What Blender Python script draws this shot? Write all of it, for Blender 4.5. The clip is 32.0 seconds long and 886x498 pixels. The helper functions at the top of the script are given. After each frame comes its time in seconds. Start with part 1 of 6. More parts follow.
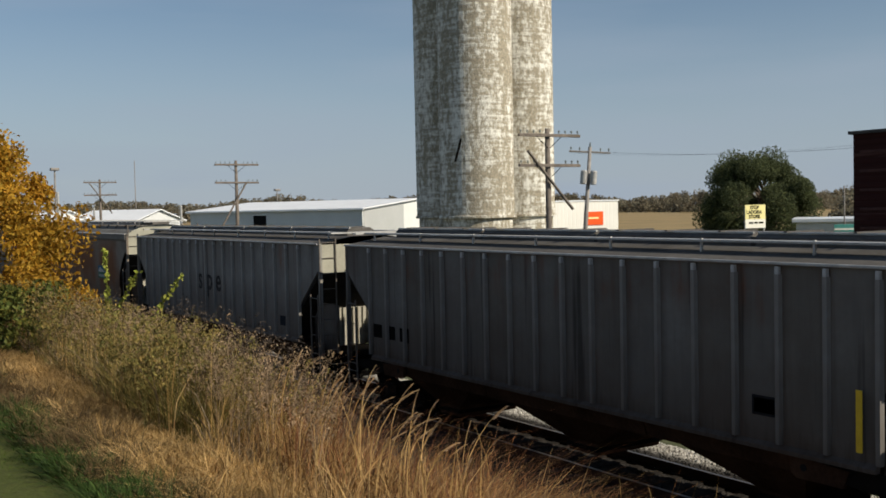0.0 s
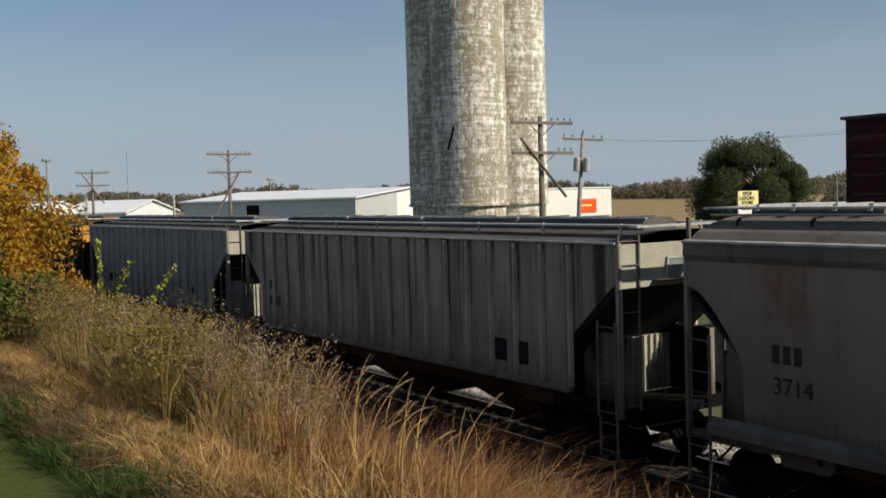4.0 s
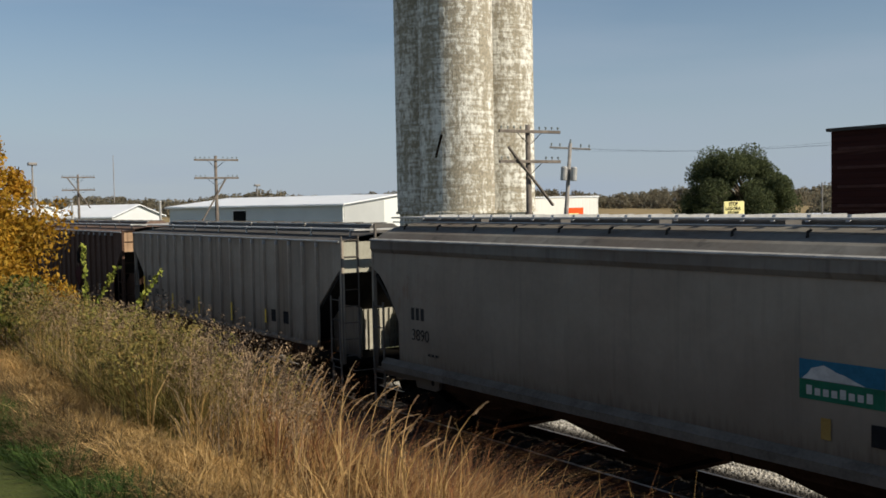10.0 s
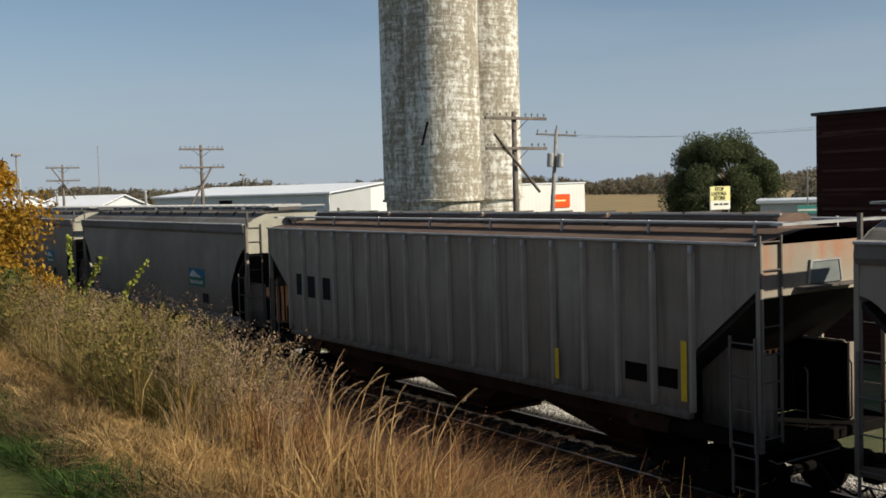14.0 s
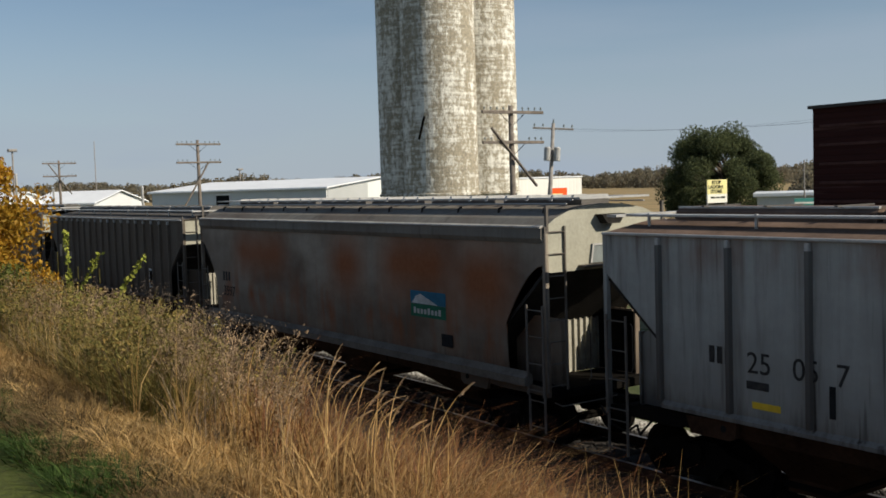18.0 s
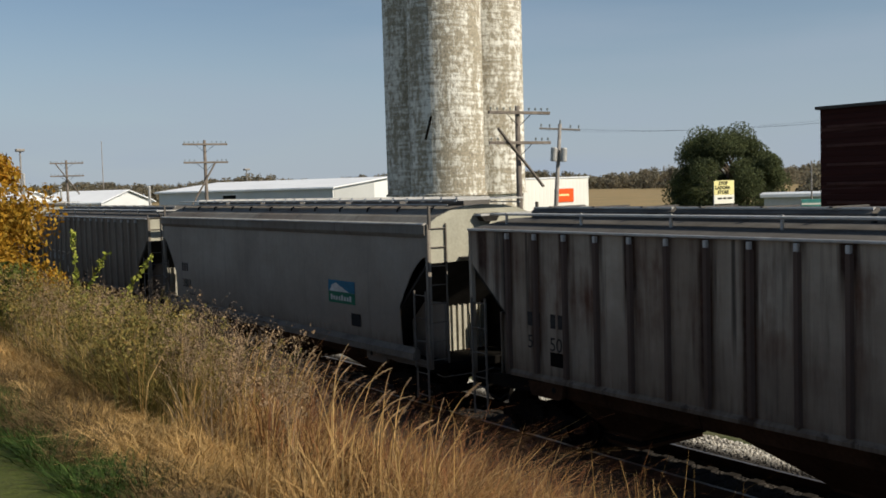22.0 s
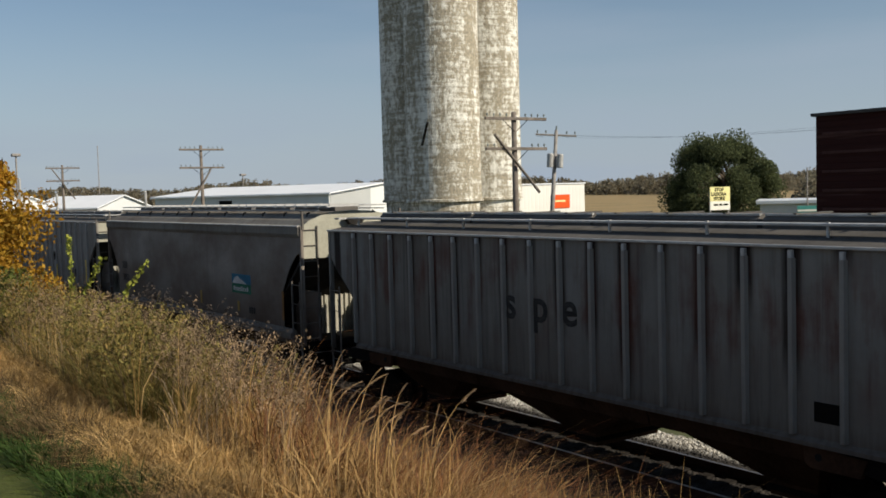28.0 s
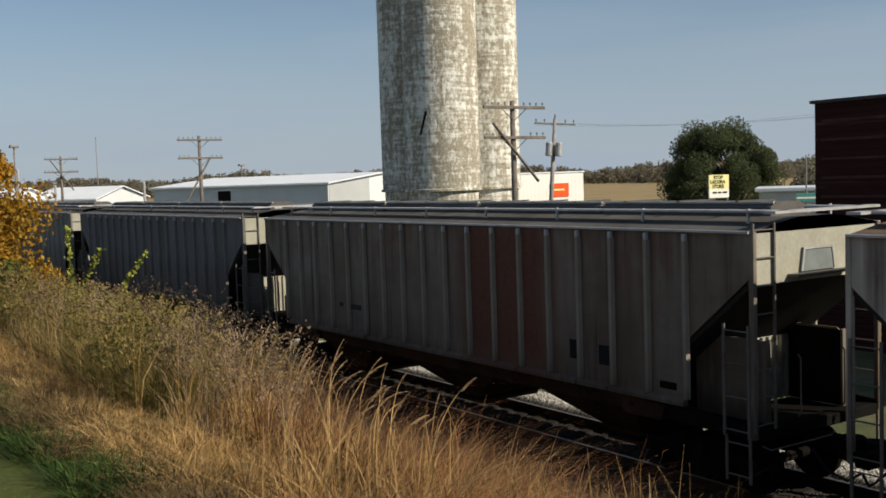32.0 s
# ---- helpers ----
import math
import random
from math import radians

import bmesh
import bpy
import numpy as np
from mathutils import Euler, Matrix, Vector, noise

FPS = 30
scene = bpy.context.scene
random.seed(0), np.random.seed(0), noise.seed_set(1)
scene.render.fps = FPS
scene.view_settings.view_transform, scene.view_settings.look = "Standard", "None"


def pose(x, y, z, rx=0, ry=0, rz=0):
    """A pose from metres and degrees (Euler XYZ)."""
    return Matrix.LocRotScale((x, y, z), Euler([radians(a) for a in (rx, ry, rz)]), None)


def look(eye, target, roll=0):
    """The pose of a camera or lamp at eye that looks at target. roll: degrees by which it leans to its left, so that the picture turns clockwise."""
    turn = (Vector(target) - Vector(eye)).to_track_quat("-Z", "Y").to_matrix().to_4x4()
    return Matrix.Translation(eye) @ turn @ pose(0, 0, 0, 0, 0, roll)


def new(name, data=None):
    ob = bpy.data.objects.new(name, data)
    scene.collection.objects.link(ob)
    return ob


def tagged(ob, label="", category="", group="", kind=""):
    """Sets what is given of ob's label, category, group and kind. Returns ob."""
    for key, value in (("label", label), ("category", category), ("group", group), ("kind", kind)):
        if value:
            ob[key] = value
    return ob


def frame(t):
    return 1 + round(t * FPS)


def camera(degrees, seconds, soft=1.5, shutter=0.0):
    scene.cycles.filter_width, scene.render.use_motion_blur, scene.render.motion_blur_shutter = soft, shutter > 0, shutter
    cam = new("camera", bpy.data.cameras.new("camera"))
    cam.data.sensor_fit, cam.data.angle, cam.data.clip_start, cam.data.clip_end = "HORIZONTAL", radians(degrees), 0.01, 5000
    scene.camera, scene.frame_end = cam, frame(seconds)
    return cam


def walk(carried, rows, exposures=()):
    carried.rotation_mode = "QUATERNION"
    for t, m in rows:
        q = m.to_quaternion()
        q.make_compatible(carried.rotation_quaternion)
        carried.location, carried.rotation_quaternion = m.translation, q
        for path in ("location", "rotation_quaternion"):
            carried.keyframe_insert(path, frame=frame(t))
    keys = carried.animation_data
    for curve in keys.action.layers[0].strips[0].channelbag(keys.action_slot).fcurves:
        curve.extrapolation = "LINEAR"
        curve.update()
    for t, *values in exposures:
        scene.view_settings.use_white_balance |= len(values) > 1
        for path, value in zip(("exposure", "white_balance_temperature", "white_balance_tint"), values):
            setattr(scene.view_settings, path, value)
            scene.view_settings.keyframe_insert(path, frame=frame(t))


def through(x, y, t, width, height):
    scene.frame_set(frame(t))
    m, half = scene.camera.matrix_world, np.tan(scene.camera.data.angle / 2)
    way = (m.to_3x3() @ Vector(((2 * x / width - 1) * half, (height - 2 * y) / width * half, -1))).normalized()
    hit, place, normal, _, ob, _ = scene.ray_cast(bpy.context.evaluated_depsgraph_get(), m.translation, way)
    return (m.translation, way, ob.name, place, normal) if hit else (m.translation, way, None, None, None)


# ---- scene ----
cam = camera(46.04, 32.0, soft=1.7)
EYE = Vector((0.0, -13.86, 5.09))
LINE = radians(33.36)          # between the mean view and the track
# seconds, heading off the mean line, tilt, lean (degrees)
HEADINGS = [
    (0, -0.67, -2.30, -1.23), (0.5, -0.63, -2.43, -1.31), (1, -0.58, -2.51, -1.45), (1.5, -0.41, -2.65, -1.51),
    (2, -0.44, -2.78, -1.53), (2.5, -0.45, -2.78, -1.65), (3, -0.51, -2.88, -1.70), (3.5, -0.46, -2.94, -1.66),
    (5.5, 0.07, -2.84, -1.67), (6, 0.00, -2.98, -1.67), (6.5, 0.02, -3.17, -1.82), (7, -0.01, -3.23, -1.79),
    (7.5, 0.03, -3.09, -1.67), (8, 0.10, -2.89, -1.57), (8.5, 0.07, -2.69, -1.36), (9, 0.12, -2.51, -1.21),
    (9.5, 0.29, -2.49, -1.15), (10, 0.40, -2.55, -1.11), (10.5, 0.55, -2.75, -1.23), (11, 0.98, -3.13, -1.51),
    (11.5, 0.84, -3.27, -1.50), (12, 0.83, -3.43, -1.70), (12.5, 0.82, -3.56, -1.78), (13, 0.84, -3.41, -1.61),
    (13.5, 0.86, -3.18, -1.49), (14, 1.09, -3.25, -1.60), (14.5, 1.02, -3.41, -1.68), (16.5, 1.13, -3.49, -1.72),
    (17, 1.20, -3.48, -1.73), (17.5, 1.09, -3.52, -1.67), (18, 1.23, -3.57, -1.80), (18.5, 1.04, -3.59, -1.70),
    (19, 0.97, -3.53, -1.68), (19.5, 0.96, -3.56, -1.78), (20, 0.92, -3.56, -1.79), (20.5, 0.96, -3.57, -1.75),
    (21, 0.96, -3.52, -1.63), (21.5, 0.98, -3.51, -1.64), (22, 0.88, -3.54, -1.71), (22.5, 0.91, -3.60, -1.79),
    (23, 0.95, -3.67, -1.82), (23.5, 0.95, -3.72, -1.79), (24, 0.96, -3.76, -1.85), (24.5, 0.96, -3.69, -1.83),
    (25, 1.00, -3.57, -1.76), (25.5, 1.05, -3.49, -1.71), (27.5, 1.02, -3.29, -1.51), (28, 1.10, -3.23, -1.58),
    (28.5, 1.08, -3.37, -1.63), (29, 1.07, -3.61, -1.78), (29.5, 1.23, -3.74, -1.98), (30, 1.13, -3.75, -1.88),
    (30.5, 1.17, -3.79, -1.88), (31, 1.17, -3.84, -1.89), (31.5, 1.15, -3.86, -1.92), (32, 1.13, -3.82, -1.87),
]

def view(heading, tilt, lean):
    a, p = radians(heading), radians(tilt)
    way = Vector((math.sin(a) * math.sin(LINE) - math.cos(a) * math.cos(LINE),
                  math.sin(a) * math.cos(LINE) + math.cos(a) * math.sin(LINE), math.tan(p)))
    return look(EYE, EYE + way * 20, lean)


walk(cam, [(t, view(a, p, r)) for t, a, p, r in HEADINGS], exposures=[(0, 0.14, 6270, 7), (6, 0.12, 6270, 7), (8.5, 0.22, 6270, 7), (32, 0.22, 6270, 7)])

# ---- world, sun ----
SUN_EL, SUN_AZ = radians(33.5), radians(32)      # azimuth from +X (along the track) towards +Y
world = bpy.data.worlds.new("world")
scene.world = world
world.use_nodes = True
wn = world.node_tree
for n in list(wn.nodes):
    wn.nodes.remove(n)
sky = wn.nodes.new("ShaderNodeTexSky")
sky.sky_type = "NISHITA"
sky.sun_disc = False
sky.sun_elevation = SUN_EL
sky.sun_rotation = radians(90) - SUN_AZ
sky.altitude = 250
sky.air_density, sky.dust_density, sky.ozone_density = 1.0, 0.15, 2.0
bg = wn.nodes.new("ShaderNodeBackground")
bg.inputs["Strength"].default_value = 0.064
wo = wn.nodes.new("ShaderNodeOutputWorld")
# pale haze towards the horizon, the same all round
way = wn.nodes.new("ShaderNodeTexCoord")
axes = wn.nodes.new("ShaderNodeSeparateXYZ")
wn.links.new(way.outputs["Generated"], axes.inputs[0])
low = wn.nodes.new("ShaderNodeMapRange")
low.interpolation_type = "SMOOTHSTEP"
for i, v in ((1, 0.0), (2, 0.22), (3, 0.85), (4, 0.12)):
    low.inputs[i].default_value = v
wn.links.new(axes.outputs[2], low.inputs[0])
haze = wn.nodes.new("ShaderNodeMix")
haze.data_type = "RGBA"
haze.inputs[7].default_value = (5.0, 5.7, 6.8, 1)
# thin streaks of high cloud
stretch = wn.nodes.new("ShaderNodeMapping")
stretch.inputs["Scale"].default_value = (1.2, 1.2, 9.0)
wn.links.new(way.outputs["Generated"], stretch.inputs[0])
wisps = wn.nodes.new("ShaderNodeTexNoise")
wisps.inputs["Scale"].default_value, wisps.inputs["Detail"].default_value = 2.2, 5
wn.links.new(stretch.outputs[0], wisps.inputs["Vector"])
thin = wn.nodes.new("ShaderNodeMapRange")
for i, v in ((1, 0.45), (2, 0.75), (3, 0.0), (4, 0.22)):
    thin.inputs[i].default_value = v
wn.links.new(wisps.outputs["Fac"], thin.inputs[0])
cover = wn.nodes.new("ShaderNodeMath")
cover.operation = "ADD"
cover.use_clamp = True
wn.links.new(low.outputs[0], cover.inputs[0])
wn.links.new(thin.outputs[0], cover.inputs[1])
wn.links.new(cover.outputs[0], haze.inputs[0])
wn.links.new(sky.outputs[0], haze.inputs[6])
wn.links.new(haze.outputs[2], bg.inputs["Color"])
wn.links.new(bg.outputs[0], wo.inputs["Surface"])
sun = new("sun", bpy.data.lights.new("sun", "SUN"))
sun.data.energy, sun.data.angle, sun.data.color = 5.0, radians(0.53), (1.0, 0.88, 0.72)
sun_dir = Vector((math.cos(SUN_EL) * math.cos(SUN_AZ), math.cos(SUN_EL) * math.sin(SUN_AZ), math.sin(SUN_EL)))
sun.matrix_world = look(sun_dir * 100, (0, 0, 0))


# ---- materials ----
class Nodes:
    """Short hand for a node material."""

    def __init__(self, name):
        self.mat = bpy.data.materials.new(name)
        self.mat.use_nodes = True
        self.t = self.mat.node_tree
        self.p = self.t.nodes["Principled BSDF"]

    def add(self, kind):
        return self.t.nodes.new(kind)

    def put(self, socket, value):
        if isinstance(value, bpy.types.NodeSocket):
            self.t.links.new(value, socket)
        elif isinstance(value, (tuple, list)) and len(value) == 3 and socket.type == "RGBA":
            socket.default_value = (*value, 1)
        else:
            socket.default_value = value

    def coords(self, kind="Object", scale=(1, 1, 1), offset=(0, 0, 0)):
        c = self.add("ShaderNodeTexCoord")
        m = self.add("ShaderNodeMapping")
        m.inputs["Scale"].default_value = scale
        m.inputs["Location"].default_value = offset
        self.t.links.new(c.outputs[kind], m.inputs[0])
        return m.outputs[0]

    def noise(self, vec, scale, detail=4, rough=0.6):
        n = self.add("ShaderNodeTexNoise")
        self.put(n.inputs["Vector"], vec)
        n.inputs["Scale"].default_value, n.inputs["Detail"].default_value, n.inputs["Roughness"].default_value = scale, detail, rough
        return n.outputs["Fac"]

    def ramp(self, fac, a, b, lo=0.0, hi=1.0):
        n = self.add("ShaderNodeMapRange")
        n.clamp = True
        self.put(n.inputs["Value"], fac)
        for i, v in zip((1, 2, 3, 4), (a, b, lo, hi)):
            n.inputs[i].default_value = v
        return n.outputs[0]

    def maths(self, op, a, b=0.0):
        n = self.add("ShaderNodeMath")
        n.operation = op
        self.put(n.inputs[0], a)
        self.put(n.inputs[1], b)
        return n.outputs[0]

    def mix(self, fac, a, b):
        n = self.add("ShaderNodeMix")
        n.data_type = "RGBA"
        self.put(n.inputs[0], fac)
        self.put(n.inputs[6], a)
        self.put(n.inputs[7], b)
        return n.outputs[2]

    def bump(self, height, strength=0.3, distance=0.02):
        n = self.add("ShaderNodeBump")
        n.inputs["Strength"].default_value, n.inputs["Distance"].default_value = strength, distance
        self.put(n.inputs["Height"], height)
        self.put(self.p.inputs["Normal"], n.outputs[0])

    def split(self, vec):
        n = self.add("ShaderNodeSeparateXYZ")
        self.put(n.inputs[0], vec)
        return n.outputs

    def done(self, colour, rough=0.7, metal=0.0):
        self.put(self.p.inputs["Base Color"], colour)
        self.put(self.p.inputs["Roughness"], rough)
        self.put(self.p.inputs["Metallic"], metal)
        if isinstance(rough, float) and rough >= 0.55 and not metal:
            self.p.inputs["Specular IOR Level"].default_value = 0.12
        return self.mat


def plain(name, colour, rough=0.7, metal=0.0, vary=0.25, scale=3.0, relief=0.0):
    """A surface with cloudy and fine variation."""
    k = Nodes(name)
    v = k.coords()
    a = k.noise(v, scale, 5)
    b = k.noise(v, scale * 11, 3)
    f = k.ramp(k.maths("ADD", a, k.maths("MULTIPLY", b, 0.5)), 0.5, 1.0)
    dark = tuple(c * (1 - vary) for c in colour)
    light = tuple(min(1, c * (1 + vary)) for c in colour)
    if relief:
        k.bump(b, relief)
    mat = k.done(k.mix(f, dark, light), rough, metal)
    if max(colour) < 0.06:
        k.p.inputs["Specular IOR Level"].default_value = 0.04
    return mat


def leafy(name, colours, rough=0.6, through=0.0):
    """Leaves or blades: each island takes one of the colours."""
    k = Nodes(name)
    g = k.add("ShaderNodeNewGeometry")
    r = k.add("ShaderNodeValToRGB")
    r.color_ramp.elements[0].color = (*colours[0], 1)
    r.color_ramp.elements[1].color = (*colours[-1], 1)
    for i, c in enumerate(colours[1:-1]):
        r.color_ramp.elements.new((i + 1) / (len(colours) - 1)).color = (*c, 1)
    v = k.coords(scale=(1, 1, 1))
    drift = k.ramp(k.noise(v, 2.1, 2), 0.3, 0.7)
    k.put(r.inputs[0], k.maths("ADD", k.maths("MULTIPLY", g.outputs["Random Per Island"], 0.7), k.maths("MULTIPLY", drift, 0.3)))
    shade = k.maths("MULTIPLY", k.ramp(k.noise(v, 1.3, 3), 0.3, 0.7, 0.65, 1.25), k.ramp(k.noise(v, 7.0, 2), 0.35, 0.65, 0.72, 1.28))
    hsv = k.add("ShaderNodeHueSaturation")
    k.put(hsv.inputs["Color"], r.outputs[0])
    k.put(hsv.inputs["Value"], shade)
    mat = k.done(hsv.outputs[0], rough)
    if through:
        tr = k.add("ShaderNodeBsdfTranslucent")
        k.put(tr.inputs["Color"], hsv.outputs[0])
        ms = k.add("ShaderNodeMixShader")
        ms.inputs[0].default_value = through
        k.t.links.new(k.p.outputs[0], ms.inputs[1])
        k.t.links.new(tr.outputs[0], ms.inputs[2])
        k.t.links.new(ms.outputs[0], k.t.nodes["Material Output"].inputs["Surface"])
    return mat


TONES = {}


def paint(name, base, seed=0, rust=(), dirt=0.5, streaks=0.4, rust_colour=(0.17, 0.052, 0.016), wash=0.3, smear=0.35, panel=0.0, drips=None):
    """Weathered car paint: clouds of grime, streaks that run down, and rust.
    rust: patches (x0, x1, z0, z1, amount) in the car's own space; panel: how far the sheets between the ribs differ;
    drips: (amount, longest run, colour) of the stains that hang beside the ribs."""
    k = Nodes(name)
    v = k.coords(offset=(seed * 13.7, seed * 5.1, seed * 3.3))
    cloud = k.noise(v, 0.55, 5)
    patchy = k.noise(k.coords(scale=(1, 1, 0.6), offset=(seed * 3.1, 0, seed * 9.7)), 1.5, 5, 0.55)
    fine = k.noise(v, 9.0, 4)
    run = k.noise(k.coords(scale=(2.3, 2.3, 0.2), offset=(seed * 7.7, 0, seed)), 1.5, 5, 0.62)
    thin_run = k.noise(k.coords(scale=(6.0, 6.0, 0.3), offset=(seed * 2.7, 0, seed * 1.9)), 1.6, 4, 0.6)
    x, y, z = k.split(k.coords())
    col = k.mix(k.ramp(cloud, 0.35, 0.7, 0, 0.8), tuple(c * (1 - 0.35 * dirt) for c in base), tuple(c * 1.12 for c in base))
    if panel:
        # each sheet between two ribs has its own tone, and dirt gathers beside the ribs
        bay = k.add("ShaderNodeTexWhiteNoise")
        bay.noise_dimensions = "1D"
        k.put(bay.inputs["W"], k.maths("ADD", k.maths("FLOOR", k.maths("DIVIDE", k.maths("ADD", x, 7.0), 0.8235)), seed * 31.7))
        col = k.mix(k.ramp(bay.outputs["Value"], 0.35, 1.0, 0.0, panel), col, tuple(c * f for c, f in zip(base, (0.60, 0.53, 0.46))))
        near = k.ramp(k.maths("PINGPONG", k.maths("ADD", x, 7.0), 0.4118), 0.17, 0.05)
        col = k.mix(k.maths("MULTIPLY", k.maths("MULTIPLY", near, k.ramp(thin_run, 0.42, 0.62)), 0.55 * wash + 0.15), col, (0.055, 0.032, 0.021))
    if drips:
        rib = k.add("ShaderNodeTexWhiteNoise")
        rib.noise_dimensions = "1D"
        k.put(rib.inputs["W"], k.maths("ADD", k.maths("FLOOR", k.maths("DIVIDE", k.maths("ADD", x, 7.22), 0.8235)), seed * 17.3))
        hang = k.maths("SUBTRACT", 4.15, k.maths("MULTIPLY", rib.outputs["Value"], drips[1]))
        fall = k.ramp(k.maths("SUBTRACT", k.maths("ADD", z, k.maths("MULTIPLY", thin_run, 0.7)), hang), 0.1, 0.75)
        band = k.ramp(k.maths("ADD", k.maths("PINGPONG", k.maths("ADD", x, 7.03), 0.4118), k.maths("MULTIPLY", thin_run, 0.16)), 0.27, 0.19)
        col = k.mix(k.maths("MULTIPLY", k.maths("MULTIPLY", fall, band), drips[0]), col, drips[2])
    col = k.mix(k.maths("MULTIPLY", k.ramp(run, 0.50, 0.76), streaks * 0.8), col, (0.05, 0.043, 0.038))
    col = k.mix(k.maths("MULTIPLY", k.ramp(thin_run, 0.56, 0.74), streaks * 0.45), col, (0.05, 0.043, 0.038))
    col = k.mix(k.maths("MULTIPLY", k.ramp(run, 0.46, 0.30), streaks * 0.35), col, tuple(min(1, c * 1.35 + 0.02) for c in base))
    # a brown film in broad clouds, and a few long dark runs
    film = k.noise(k.coords(scale=(0.6, 1, 0.9), offset=(seed * 4.3, 2, seed * 2.9)), 0.75, 5, 0.6)
    col = k.mix(k.maths("MULTIPLY", k.ramp(film, 0.36, 0.66), wash * 0.8), col, (0.085, 0.047, 0.029))
    dark_run = k.noise(k.coords(scale=(2.6, 2.6, 0.10), offset=(seed * 1.7, 0, seed * 6.1)), 1.5, 4, 0.55)
    col = k.mix(k.maths("MULTIPLY", k.ramp(dark_run, 0.60, 0.68), smear), col, (0.022, 0.019, 0.017))
    # brown road grime along the foot of the sides
    foot = k.maths("MULTIPLY", k.ramp(z, 2.9, 1.35), k.ramp(cloud, 0.2, 0.6))
    col = k.mix(k.maths("MULTIPLY", foot, 0.6 * dirt + 0.22), col, (0.055, 0.038, 0.028))
    splash = k.maths("MULTIPLY", k.ramp(k.maths("ADD", z, k.maths("MULTIPLY", thin_run, 0.9)), 2.15, 1.75), 0.6)
    col = k.mix(splash, col, (0.045, 0.029, 0.02))
    for x0, x1, z0, z1, amount in rust:
        e = 0.5
        m = k.maths("MULTIPLY", k.ramp(x, x0 - e, x0 + e), k.ramp(x, x1 + e, x1 - e))
        m = k.maths("MULTIPLY", m, k.maths("MULTIPLY", k.ramp(z, z0 - e, z0 + e), k.ramp(z, z1 + e, z1 - e)))
        m = k.maths("MULTIPLY", m, k.ramp(k.maths("ADD", k.maths("MULTIPLY", run, 0.4), k.maths("MULTIPLY", patchy, 0.6)), 0.60 - 0.22 * amount, 0.76 - 0.2 * amount))
        col = k.mix(k.maths("MULTIPLY", m, 0.92), col, k.mix(fine, tuple(c * 0.75 for c in rust_colour), tuple(c * 1.45 for c in rust_colour)))
    col = k.mix(k.ramp(fine, 0.3, 0.75, 0, 0.18), col, tuple(c * 0.55 for c in base))
    # plates bulge a little between their welds
    dent = k.noise(k.coords(scale=(1, 1, 0.7), offset=(seed, 0, 0)), 1.3, 2)
    k.bump(k.maths("ADD", dent, k.maths("MULTIPLY", fine, 0.06)), 0.25, 0.05)
    mat = k.done(col, k.ramp(fine, 0.2, 0.8, 0.55, 0.85))
    k.p.inputs["Specular IOR Level"].default_value = 0.08
    TONES[mat.name] = base
    return mat


# Grimy steel, darkened further so its colour holds the shade under cars.
STEEL_DARK = plain("near_black_steel", (0.008, 0.007, 0.006), 0.9, 0.0, 0.4, 2.0, 0.2)
ROOF_GREY = plain("roof_grey", (0.095, 0.088, 0.08), 0.7, 0.0, 0.35, 1.2, 0.15)
RAILING = plain("galvanised_rail", (0.42, 0.41, 0.39), 0.5, 0.3, 0.25, 4.0)
LADDER_GREY = plain("ladder_grey", (0.125, 0.11, 0.095), 0.7, 0.0, 0.3, 4.0)
RUNNING = plain("polished_rail", (0.22, 0.2, 0.19), 0.45, 0.8, 0.1, 6.0)
RAIL_RUST = plain("rusty_rail", (0.035, 0.022, 0.016), 0.9, 0.0, 0.3, 6.0, 0.2)
TIE_WOOD = plain("tie_wood", (0.03, 0.026, 0.023), 0.9, 0.0, 0.45, 2.5, 0.4)
BLACK_PAINT = plain("black_paint", (0.02, 0.02, 0.021), 0.7, 0, 0.3, 5)
WHITE_PAINT = plain("white_paint", (0.62, 0.61, 0.57), 0.6, 0, 0.18, 4)
EMBLEM_WHITE = plain("emblem_white", (0.44, 0.44, 0.42), 0.6, 0, 0.3, 4)
YELLOW_PAINT = plain("yellow_reflector", (0.72, 0.48, 0.02), 0.5, 0, 0.15, 6)
LOGO_DULL = plain("faded_emblem", (0.055, 0.10, 0.105), 0.7, 0, 0.3, 4)
MARK_DULL = plain("faded_white", (0.32, 0.32, 0.31), 0.7, 0, 0.3, 4)
INK = plain("faded_black", (0.044, 0.042, 0.040), 0.75, 0, 0.5, 7)
# Pale tips: the sun on the rib tops is put into the colour.
RIB_TIP = plain("lit_rib_tip", (0.42, 0.41, 0.39), 0.6, 0, 0.4, 8)
LOGO_BLUE = plain("logo_blue", (0.026, 0.125, 0.205), 0.6, 0, 0.25, 5)
LOGO_GREEN = plain("logo_green", (0.02, 0.12, 0.07), 0.6, 0, 0.25, 5)
POLE_WOOD = plain("pole_wood", (0.165, 0.14, 0.118), 0.9, 0, 0.35, 3, 0.4)
POLE_GREY = plain("pole_grey", (0.27, 0.25, 0.23), 0.9, 0, 0.3, 3, 0.3)
GLASS_GREEN = plain("insulator", (0.16, 0.18, 0.17), 0.3, 0, 0.2, 9)
METAL_WHITE = plain("shed_white", (0.85, 0.84, 0.80), 0.5, 0, 0.06, 0.3)
METAL_ROOF = plain("shed_roof", (0.72, 0.74, 0.76), 0.4, 0.1, 0.07, 0.3)
ORANGE_BOARD = plain("orange_board", (0.75, 0.10, 0.02), 0.6, 0, 0.12, 1)
SIGN_YELLOW = plain("sign_yellow", (0.82, 0.74, 0.34), 0.6, 0, 0.05, 1)
SIGN_WHITE = plain("sign_white", (0.82, 0.80, 0.70), 0.6, 0, 0.05, 1)
